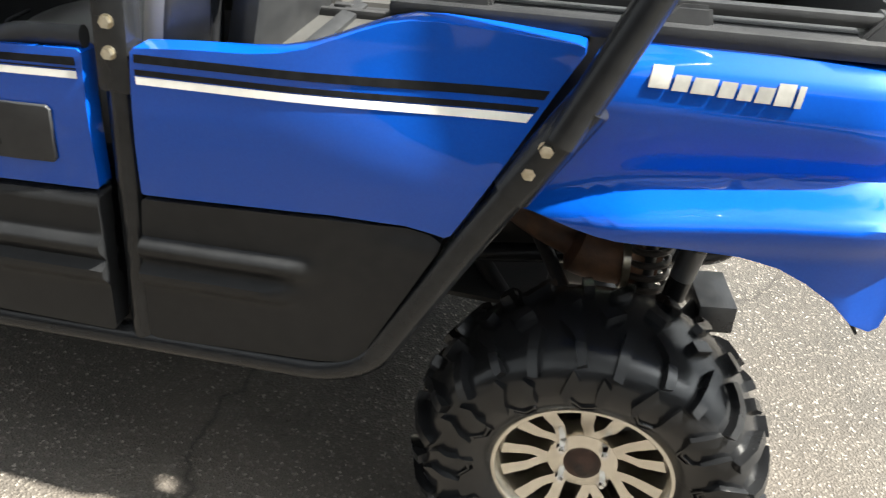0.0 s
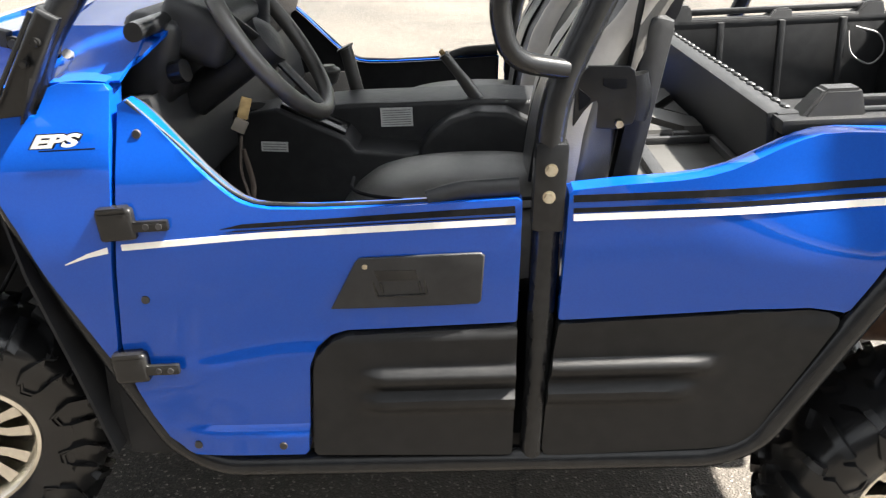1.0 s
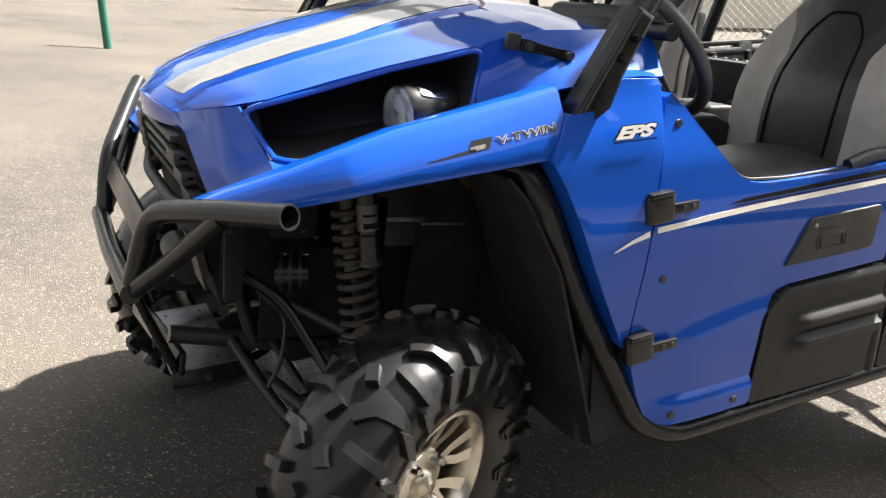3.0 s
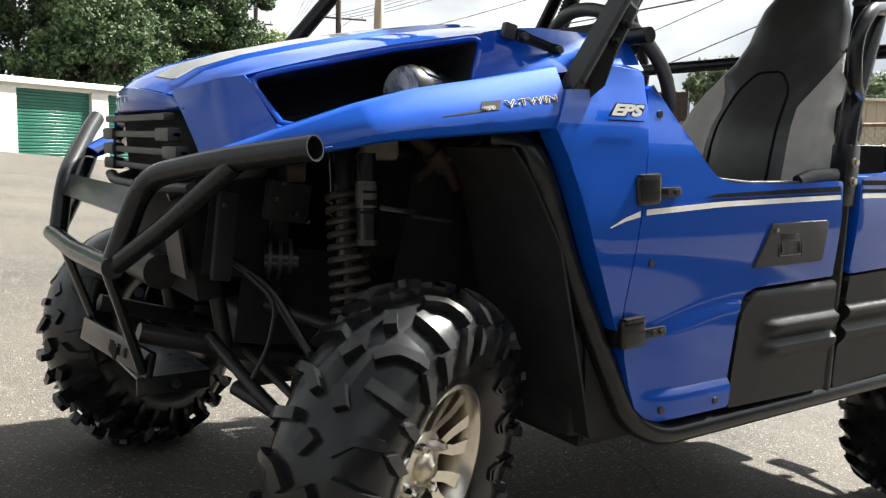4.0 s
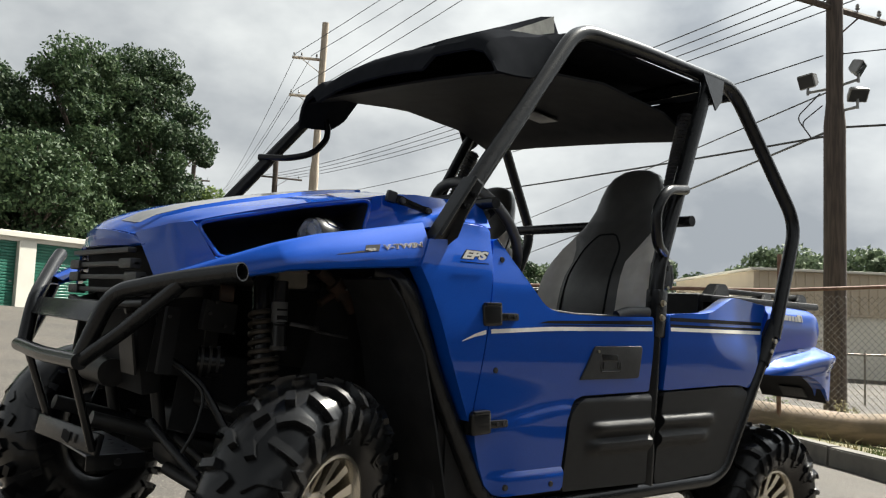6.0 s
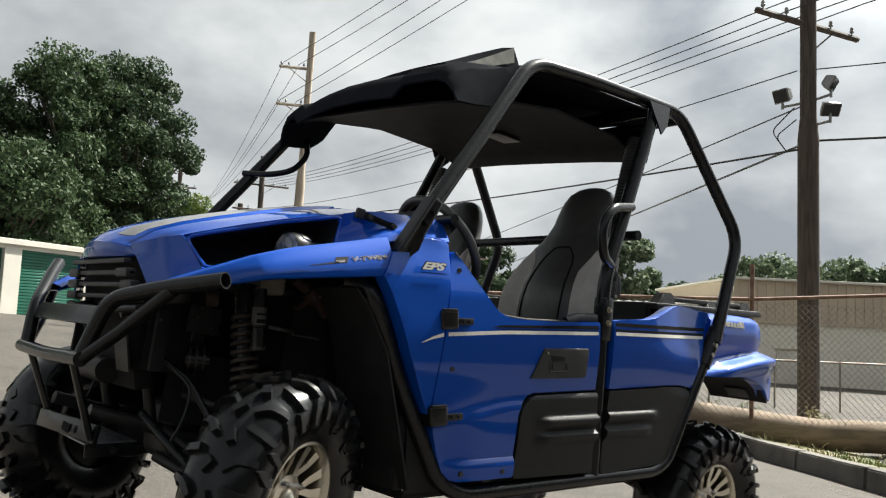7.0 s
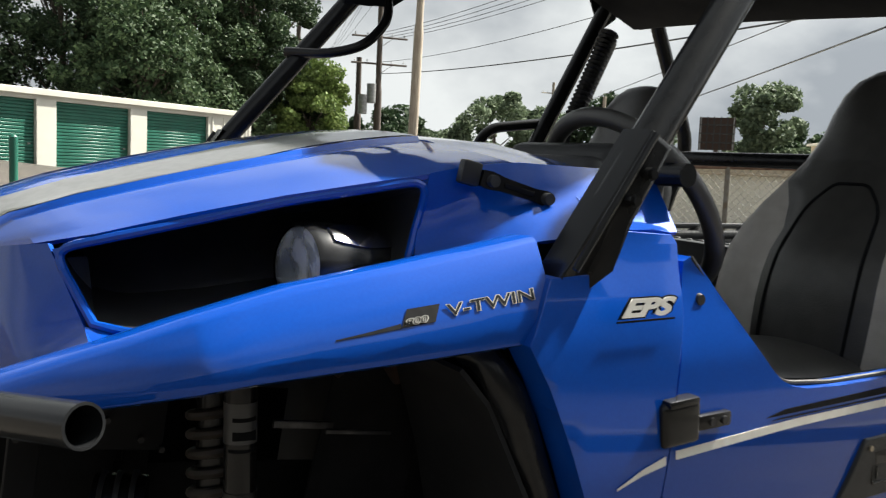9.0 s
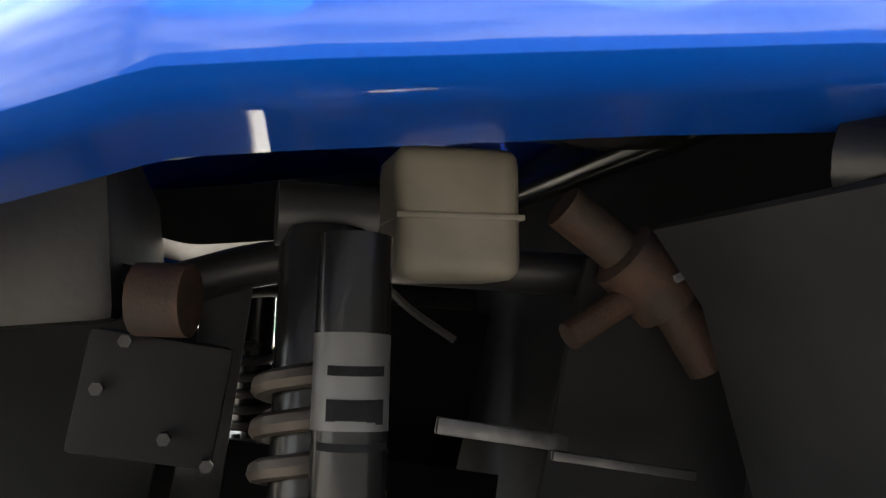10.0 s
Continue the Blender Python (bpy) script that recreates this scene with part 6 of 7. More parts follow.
part("bracket_bar", box((-0.858, -0.398, 0.945), (0.085, 0.006, 0.010), (0, 8, 0), 0.001), PLATE, car, "bare metal bracket bar")
part("bracket_bar", box((-0.778, -0.402, 0.926), (0.10, 0.005, 0.006), (0, 8, 0), 0.001), PLATE, car)
part("steering_shaft", tube([(-0.808, -0.37, 1.093), (-0.763, -0.37, 1.063), (-0.724, -0.37, 1.028), (-0.696, -0.37, 0.987)], lambda t: 0.016 + 0.010 * (0.25 < t < 0.72), 0.01), RUST, car, "rust brown steering joint")
part("brake_line", tube([(-0.74, -0.40, 1.045), (-0.66, -0.40, 1.085)], 0.003, 0.01, 6), LAMPGREY, car)
part("brake_line", tube([(-0.93, -0.31, 1.05), (-0.90, -0.32, 1.02), (-0.87, -0.33, 1.0)], 0.003, 0.01, 6), DARK, car)
part("steering_arm", tube([(-0.805, -0.375, 1.005), (-0.755, -0.37, 1.035)], 0.010, 0.01, 10), RUST, car)
part("horn", cyl((-1.075, -0.36, 1.02), (-1.045, -0.37, 1.02), 0.022, seg=20), RUST, car)
part("front_differential", box((-0.955, 0, 0.62), (0.20, 0.20, 0.18), None, 0.04, 3), DARK, car)
part("belly_plate", box((0.0, 0, 0.465), (1.7, 0.62, 0.012), (0, 3, 0), 0.003), DARK, car)
part("engine", box((0.62, 0, 0.68), (0.50, 0.50, 0.34), None, 0.05, 3), DARK, car, "dark engine block under the bed")
part("exhaust", tube([(0.62, -0.28, 0.76), (0.80, -0.33, 0.64), (0.925, -0.33, 0.585), (1.01, -0.32, 0.575), (1.06, -0.24, 0.575)], lambda t: 0.026 + 0.026 * (0.40 < t < 0.85), 0.06, 20), EXHAUST, car, "rusty heat-blued exhaust pipe and muffler")
part("exhaust_clamp", tube([(0.985, -0.325, 0.577), (0.999, -0.323, 0.577)], 0.056, 0.005, 20), STEEL, car)
rcan = part("rear_canister", cyl((1.088, -0.405, 0.560), (1.118, -0.395, 0.700), 0.0215, seg=24), RIMBLACK, car, "black piggyback canister with a grey label")
part("label_sleeve", cyl((1.096, -0.4023, 0.600), (1.110, -0.3977, 0.662), 0.0219, seg=24), LABELGREY, rcan)
part("exhaust_flange", box((1.035, -0.325, 0.560), (0.05, 0.012, 0.09), (0, 12, 0), 0.004), EXHAUST, car)
part("rear_hitch", box((1.19, -0.20, 0.433), (0.075, 0.14, 0.062), (0, 0, 8), 0.004), BLACK_TUBE, car, "black square hitch tube")
part("rear_frame", tube([(0.70, -0.28, 0.52), (1.20, -0.26, 0.58), (1.22, -0.26, 0.84)], 0.02, 0.06), BLACK_TUBE, car)
part("rear_frame", tube([(0.70, 0.28, 0.52), (1.20, 0.26, 0.58), (1.22, 0.26, 0.84)], 0.02, 0.06), BLACK_TUBE, car)
part("gearbox", box((0.965, 0, 0.46), (0.24, 0.22, 0.22), None, 0.05, 3), DARK, car)

# -- latches beside the hood --
for s in (-1, 1):
    along, up = Vector((0.098, s * 0.020, -0.026)).normalized(), Vector((0.26, 0, 0.965))
    at_ = Vector((-0.700, s * 0.552, 1.284))
    bm = bmesh.new()
    ring = []
    for q, h in ((0.0, 0.010), (0.012, 0.0115), (0.03, 0.009), (0.075, 0.008), (0.090, 0.010), (0.100, 0.0085), (0.104, 0.004)):
        ring.append((at_ + along * q + up * h, at_ + along * q - up * h))
    for (a0, b0), (a1, b1) in zip(ring, ring[1:]):
        bm.faces.new([bm.verts.new(v) for v in (a0, a1, b1, b0)])
    bmesh.ops.remove_doubles(bm, verts=bm.verts[:], dist=0.0001)
    bmesh.ops.recalc_face_normals(bm, faces=bm.faces[:])
    ext = bmesh.ops.extrude_face_region(bm, geom=bm.faces[:])
    bmesh.ops.translate(bm, vec=(0, s * 0.008, 0), verts=[v for v in ext["geom"] if isinstance(v, bmesh.types.BMVert)])
    hk = part("hood_latch", bm, RIMBLACK, car, "black rubber hood latch", 30)
    part("latch_slot", box(at_ + along * 0.052 + Vector((0, s * 0.0085, 0)), (0.042, 0.002, 0.006), (0, 14, 11 * s), 0.0005), DECALDARK, hk)
    part("latch_anchor", box(at_ - along * 0.012 + Vector((0, -s * 0.002, 0.002)), (0.026, 0.018, 0.030), (0, 12, 10 * s), 0.004), PLASTIC, hk)
    for q in (0.014, 0.092):
        p = at_ + along * q
        part("latch_pin", cyl(p, p + Vector((0, s * 0.015, 0)), 0.0085, 0.0075, seg=16), GRILLEMAT, hk)
    part("reflector_button", cyl((-0.555, s * 0.64, 1.268), (-0.553, s * 0.652, 1.272), 0.008, seg=14), LAMPGREY, car)
part("windscreen_cowl", solid(fine(loft([[(-0.632, -0.53, 1.298), (-0.63, -0.3, 1.332), (-0.63, 0, 1.343), (-0.63, 0.3, 1.332), (-0.632, 0.53, 1.298)],
                                         [(-0.52, -0.55, 1.300), (-0.51, -0.3, 1.335), (-0.51, 0, 1.348), (-0.51, 0.3, 1.335), (-0.52, 0.55, 1.300)],
                                         [(-0.43, -0.56, 1.285), (-0.42, -0.3, 1.312), (-0.42, 0, 1.325), (-0.42, 0.3, 1.312), (-0.43, 0.56, 1.285)]]), 1), 0.006), BLUE, car, "blue dash cowl", 60)

# the vehicle leans a little to its left
for o in [car] + list(car.children_recursive):
    if o.type == "MESH" and o.matrix_basis == Matrix.Identity(4):
        me = o.data
        n = len(me.vertices)
        co = np.empty(n * 3)
        me.vertices.foreach_get("co", co)
        co = co.reshape(-1, 3)
        co[:, 2] += CROSS * (co[:, 1] + 0.70)
        me.vertices.foreach_set("co", co.ravel())
        me.update()

# ---- kerb, verge, fence ----
KERB = [(15.5, 14.0), (10.6, 7.0), (8.0, 3.3), (6.55, 1.15), (4.6, -1.9), (1.6, -6.6)]


def kerb():
    ob = tagged(new("kerb"), "dark weathered concrete kerb along the lot", "kerb", kind="structure")
    for (x0, y0), (x1, y1) in zip(KERB, KERB[1:]):
        d = Vector((x1 - x0, y1 - y0, 0))
        n = max(1, round(d.length / 1.5))
        out = Vector((-d.y, d.x, 0)).normalized()
        if out.x < 0:
            out = -out
        for k in range(n):
            a = Vector((x0, y0, 0)) + d * (k / n)
            b = Vector((x0, y0, 0)) + d * ((k + 0.985) / n)
            bm = bmesh.new()
            lo, hi = [], []
            for p in (a, b):
                z = ground_height(p.x, p.y)
                lo.append([bm.verts.new(p + out * o + Vector((0, 0, z - 0.1))) for o in (0.0, 0.22)])
                hi.append([bm.verts.new(p + out * o + Vector((0, 0, z + 0.21 + random.uniform(-0.006, 0.006)))) for o in (0.02, 0.20)])
            for q in ((lo[0][0], lo[1][0], hi[1][0], hi[0][0]), (hi[0][0], hi[1][0], hi[1][1], hi[0][1]), (hi[0][1], hi[1][1], lo[1][1], lo[0][1]), (lo[0][0], hi[0][0], hi[0][1], lo[0][1]), (lo[1][0], lo[1][1], hi[1][1], hi[1][0])):
                bm.faces.new(q)
            bmesh.ops.bevel(bm, geom=[e for e in bm.edges if e.calc_length() > 0.3], offset=0.015, segments=2, affect="EDGES")
            part("kerb_stone", bm, CONCRETE, ob, "", 40)


def kerb_x(y):
    ys = [p[1] for p in KERB][::-1]
    xs = [p[0] for p in KERB][::-1]
    return float(np.interp(y, ys, xs))


def verge_height(x, y):
    return ground_height(x, y) + 0.17 + 0.03 * math.sin(x * 1.7 + y) - 0.30 * min(max((x - kerb_x(y) - 0.3) / 3.0, 0.0), 1.0)


def verge():
    bm = bmesh.new()
    rows = []
    ys = np.linspace(-6.4, 14.0, 42)
    for y in ys:
        x0 = kerb_x(y) + 0.16
        rows.append([bm.verts.new((x0 + w, y - 0.25 * w, verge_height(x0 + w, y))) for w in (0, 0.4, 0.9, 1.5, 2.2, 3.2, 4.4, 6.0, 8.0)])
    for a, b in zip(rows, rows[1:]):
        for k in range(8):
            bm.faces.new((a[k], a[k + 1], b[k + 1], b[k]))
    tagged(part("verge", bm, SOIL), "dry verge of bare soil and thin grass behind the kerb", "verge", kind="structure")
    # grass blades and weeds
    rng = random.Random(5)
    vs, fs = [], []
    for k in range(26000):
        y = rng.uniform(-2.0, 12.0)
        w = abs(rng.gauss(1.2, 1.6)) + 0.05
        x = kerb_x(y) + 0.2 + w
        yy = y - 0.25 * w
        if noise.noise((x * 0.6, yy * 0.6, 0)) < rng.uniform(-0.35, 0.25):
            continue
        tall = rng.uniform(0.04, 0.13) * (1 + 2.2 * max(0, noise.noise((x * 0.9 + 7, yy * 0.9, 3))))
        a = rng.uniform(0, 6.28)
        t = Vector((math.cos(a), math.sin(a), 0)) * rng.uniform(0.004, 0.009)
        b = Vector((rng.gauss(0, 0.03), rng.gauss(0, 0.03), tall))
        p = Vector((x, yy, verge_height(x, yy) - 0.01))
        i = len(vs)
        vs += [p - t, p + t, p + b * 0.6 + t * 0.7, p + b * 0.6 - t * 0.7, p + b * 1.0 + Vector((b.x, b.y, 0)) * 0.8]
        fs += [(i, i + 1, i + 2, i + 3), (i + 3, i + 2, i + 4)]
    me = bpy.data.meshes.new("grass")
    me.from_pydata([tuple(v) for v in vs], [], fs)
    me.materials.append(GRASS)
    tagged(new("grass", me), "thin dry yellow-green grass and weeds", "grass", kind="stuff")


def weed(at, h, seed):
    rng = random.Random(seed)
    ob = thing("weed", at, "tall dry weed clump at the fence", "weed", "weeds along the fence")
    for k in range(rng.randint(7, 11)):
        bm = bmesh.new()
        a, l = rng.uniform(0, 6.28), rng.uniform(0.1, 0.3) * h
        top = Vector(at) + Vector((math.cos(a) * l, math.sin(a) * l, h * rng.uniform(0.6, 1.0)))
        add_sweep(bm, [Vector(at), Vector(at).lerp(top, 0.5) + Vector((0, 0, 0.08 * h)), top], 0.004, 5)
        for j in range(22):
            p = Vector(at).lerp(top, rng.uniform(0.25, 1.0)) + Vector((rng.gauss(0, 0.03), rng.gauss(0, 0.03), rng.gauss(0.02, 0.03)))
            u = Vector((rng.gauss(0, 1), rng.gauss(0, 1), rng.gauss(0, 1))).normalized() * 0.03
            w = u.orthogonal().normalized() * 0.010
            bm.faces.new([bm.verts.new(q) for q in (p - u, p + w, p + u, p - w)])
        part("stem", bm, GRASS, ob, smooth=0)


FEN_A, FEN_D = Vector((8.85, 3.66, 0)), Vector((0.778, -0.628, 0))


def fence():
    ob = thing("chain_link_fence", (FEN_A.x, FEN_A.y, verge_height(FEN_A.x, FEN_A.y)), "rusty chain-link fence with a brown top rail", "fence")
    zt = 1.56
    k0, k1 = -5.2, 9.0

    def at(k, z):
        p = FEN_A + FEN_D * k
        return Vector((p.x, p.y, z))

    def rail(k):
        return 1.598 + (0.072 * k if k > 0 else 0.02 * k)

    part("top_rail", tube([at(k0, rail(k0)), at(0, rail(0)), at(k1, rail(k1))], 0.027, 0.01, 10), RAILRUST, ob, "rust brown top rail")
    k = k0
    n = 0
    while k <= k1:
        p = at(k, 0)
        g = verge_height(p.x, p.y)
        part("fence_post", tube([at(k, g - 0.05), at(k, rail(k) + (0.50 if n == 2 else 0.06))], 0.030, 0.01, 10), RAILRUST if n == 2 else GALV, ob, "rusty steel post" if n == 2 else "galvanised post")
        k += 2.6
        n += 1
    bm = bmesh.new()
    step = 0.094
    low = -0.42

    def wire(a, b):
        u, v, _ = frame_of(b - a)
        r = 0.0032
        w = [[bm.verts.new(p + r * (math.cos(t) * u + math.sin(t) * v)) for t in (0, 2.09, 4.19)] for p in (a, b)]
        for i in range(3):
            bm.faces.new((w[0][i], w[0][(i + 1) % 3], w[1][(i + 1) % 3], w[1][i]))

    h = zt - low
    k = k0 - h
    while k < k1:
        a0, b0 = max(k, k0), min(k + h, k1)
        if b0 > a0:
            wire(at(a0, low + (a0 - k)), at(b0, low + (b0 - k)))
            wire(at(a0, zt - (a0 - k)), at(b0, zt - (b0 - k)))
        k += step
    part("wire_mesh", bm, GALV, ob, "galvanised diamond wire mesh", 0)
    part("bottom_wire", tube([at(k0, 0.02), at(k1, -0.35)], 0.004, 0.01, 6), GALV, ob)
    # a lower inner fence by the building
    ob2 = thing("rail_fence", (14.5, 8.5, -0.2), "low galvanised rail fence in front of the warehouse", "fence")
    q = Vector((13.6, 9.0, 0))
    part("top_rail", tube([q + Vector((0, 0, 0.62)), q + FEN_D * 12 + Vector((0, 0, 0.62))], 0.022, 0.01, 8), GALV, ob2)
    for k in range(9):
        p = q + FEN_D * 1.5 * k
        part("fence_post", tube([p + Vector((0, 0, -0.5)), p + Vector((0, 0, 0.66))], 0.022, 0.01, 8), GALV, ob2)


kerb()
verge()
fence()
for k, (x, y, h) in enumerate(((9.2, 3.9, 0.5), (9.9, 3.3, 0.6), (10.6, 2.6, 0.45), (8.4, 4.4, 0.7), (7.7, 5.0, 0.8), (7.2, 5.4, 0.75), (11.3, 2.2, 0.4), (11.9, 4.1, 0.55), (12.3, 3.6, 0.5), (6.7, 5.8, 0.8))):
    weed((x, y, verge_height(x, y)), h, k)
bm = bmesh.new()
la, lb = Vector((7.9, 4.75, -0.10)), Vector((13.2, 0.10, -0.52))
pts = [la.lerp(lb, k / 14) + Vector((0, 0, 0.03 * math.sin(k * 1.1))) for k in range(15)]
add_sweep(bm, pts, lambda t: 0.235 - 0.03 * t + 0.01 * math.sin(t * 31), 20)
tagged(part("log", bm, LOGMAT), "long weathered pale log lying along the fence", "log")

# ---- utility poles and wires ----
def utility_pole(at, h, r, mat, arms, label, lean=(0, 0)):
    ob = thing("utility_pole", at, label, "utility pole", "utility poles")
    p = Vector(at)
    top = p + Vector((lean[0], lean[1], h))
    part("pole", tube([p - Vector((0, 0, 0.3)), p.lerp(top, 0.5), top], lambda t: r * (1 - 0.28 * t), 0.2, 18), mat, ob)
    for z, half, d, off in arms:
        d = Vector(d).normalized()
        c = p.lerp(top, z / h) + d * off
        q = Vector((-d.y, d.x, 0))
        bm = bmesh.new()
        a, b = c - d * half, c + d * half
        add_sweep(bm, [a, c, b], 0.055 if r > 0.12 else 0.045, 6)
        arm = part("cross_arm", bm, mat, ob, "wooden cross arm", 20)
        for k in range(5):
            if k == 2:
                continue
            i = a.lerp(b, 0.06 + 0.22 * k)
            bm = bmesh.new()
            add_lathe(bm, [(0.012, 0.04), (0.012, 0.09), (0.035, 0.10), (0.042, 0.13), (0.026, 0.15), (0.036, 0.165), (0.024, 0.20), (0.0, 0.205)], Matrix.Translation(i), 12)
            part("insulator", bm, LAMPGREY, arm)
        part("arm_brace", tube([c + d * half * 0.5, p.lerp(top, (z - 0.55) / h)], 0.015, 0.01, 6), mat, ob)
    return ob


ARM = (0.975, -0.22, 0)
near_pole = utility_pole((12.05, 4.42, -0.42), 10.5, 0.185, WOODPOLE, ((7.14, 1.32, ARM, 0.02), ), "dark brown wooden utility pole with flood lights and a cross arm")


def flood(at, aim, label):
    p = Vector(at)
    m = Matrix.Translation(p) @ Vector(aim).to_track_quat("Z", "Y").to_matrix().to_4x4()
    bm = bmesh.new()
    lo = [(-0.12, -0.09, -0.12), (0.12, -0.09, -0.12), (0.12, 0.09, -0.12), (-0.12, 0.09, -0.12)]
    hi = [(-0.17, -0.13, 0.06), (0.17, -0.13, 0.06), (0.17, 0.13, 0.06), (-0.17, 0.13, 0.06)]
    a = [bm.verts.new(m @ Vector(q)) for q in lo]
    b = [bm.verts.new(m @ Vector(q)) for q in hi]
    for k in range(4):
        bm.faces.new((a[k], a[(k + 1) % 4], b[(k + 1) % 4], b[k]))
    bm.faces.new(a[::-1])
    bm.faces.new(b)
    bmesh.ops.bevel(bm, geom=bm.edges[:], offset=0.015, segments=2, affect="EDGES")
    ob = tagged(part("flood_light", bm, LAMPGREY), label, "flood light", "flood lights on the pole")
    part("lens", box((0, 0, 0), (0.29, 0.21, 0.012)), DARKGLASS, ob).data.transform(m @ Matrix.Translation((0, 0, 0.062)))
    part("bracket", tube([p, p + Vector((0, 0, -0.25))], 0.025, 0.01, 8), LAMPGREY, ob)
    return ob


flood((11.86, 4.80, 5.45), (-0.75, 0.15, -0.30), "grey flood light angled down on the pole")
flood((12.17, 4.07, 5.60), (0.2, -0.75, -0.45), "grey flood light on the pole")
flood((12.16, 4.08, 5.14), (-0.5, -0.55, -0.60), "grey flood light below another")
part("lamp_arm", tube([(11.86, 4.80, 5.24), (12.05, 4.45, 5.30), (12.17, 4.07, 5.40)], 0.025, 0.05, 8), LAMPGREY, near_pole)
part("lamp_arm", tube([(12.05, 4.45, 4.86), (12.16, 4.08, 4.92)], 0.025, 0.05, 8), LAMPGREY, near_pole)
part("loose_wire", tube([(11.9, 4.6, 5.2), (11.75, 4.95, 4.8), (11.95, 4.75, 4.4), (11.8, 4.9, 4.7), (11.98, 4.6, 5.0)], 0.012, 0.12, 6), WIRE, near_pole)

FARARM = (0.97, -0.25, 0)
utility_pole((12.9, 24.0, 1.0), 10.8, 0.17, PALEPOLE, ((8.0, 0.62, (-0.9, 0.45, 0), 0.50), (9.4, 0.62, (-0.9, 0.45, 0), 0.50)), "tall pale weathered utility pole with short cross arms", (0.1, -0.3))
p2 = utility_pole((18.8, 38.4, 1.5), 8.6, 0.20, WOODPOLE, ((7.0, 1.5, FARARM, 0), (5.6, 1.5, FARARM, 0)), "dark utility pole with transformers and two cross arms")
utility_pole((18.2, 39.6, 1.5), 6.0, 0.20, WOODPOLE, (), "short dark utility pole")
for k in range(2):
    bm = bmesh.new()
    add_cyl(bm, (18.3 - 0.5 * k, 38.2, 5.0 - 0.6 * k), (18.3 - 0.5 * k, 38.2, 6.0 - 0.6 * k), 0.24, seg=16)
    part("transformer", bm, LAMPGREY, p2, "grey transformer can")
utility_pole((17.2, 46.0, 1.8), 9.5, 0.18, WOODPOLE, ((8.4, 1.0, FARARM, 0), (7.2, 1.0, FARARM, 0)), "far dark utility pole with cross arms")
utility_pole((48.0, 60.0, 1.5), 9.0, 0.18, PALEPOLE, ((8.0, 1.2, FARARM, 0),), "far pale utility pole")


def cable(a, b, sag, r=0.011):
    a, b = Vector(a), Vector(b)
    pts = [a.lerp(b, k / 20) - Vector((0, 0, sag * 4 * (k / 20) * (1 - k / 20))) for k in range(21)]
    bm = bmesh.new()
    add_sweep(bm, pts, r, 6)
    tagged(part("power_line", bm, WIRE), "thin black overhead power line", "power line", "overhead lines")


for k in range(4):
    cable((18.0 + 0.5 * k, 38.4, 8.5), (11.65 + 0.30 * k, 5.3 - 0.55 * k, 7.05), 0.5)
    cable((11.65 + 0.30 * k, 5.3 - 0.55 * k, 7.05), (4.0 + 0.6 * k, -28, 8.0), 0.5)
cable((18.8, 38.4, 7.2), (12.0, 4.6, 5.9), 0.5)
cable((18.8, 38.4, 6.6), (12.0, 4.6, 4.45), 0.3, 0.02)
cable((39.8, 40.8, 5.94), (12.1, 4.4, 4.6), 0.1, 0.022)
cable((36.2, 43.9, 6.4), (12.1, 4.4, 5.3), 0.1, 0.014)
far_pole = utility_pole((39.0, 43.0, 0.8), 6.6, 0.16, PALEPOLE, ((5.6, 0.9, (0.6, -0.8, 0), 0),), "far pale utility pole")
cable((12.1, 4.4, 4.6), (20.0, -16.0, 5.6), 0.4, 0.02)
cable((12.1, 4.4, 5.9), (20.0, -16.0, 7.2), 0.4)
for dz in (8.0, 9.4):
    for o in (0.2, 0.8):
        cable((12.9 - 0.9 * o, 24.0 + 0.4 * o, 1.0 + dz + 0.2), (26.0, 62.0, 10.0 + dz * 0.1), 0.5)
        cable((12.9 - 0.9 * o, 24.0 + 0.4 * o, 1.0 + dz + 0.2), (9.5 - o, -18.0, 13.5), 0.6)

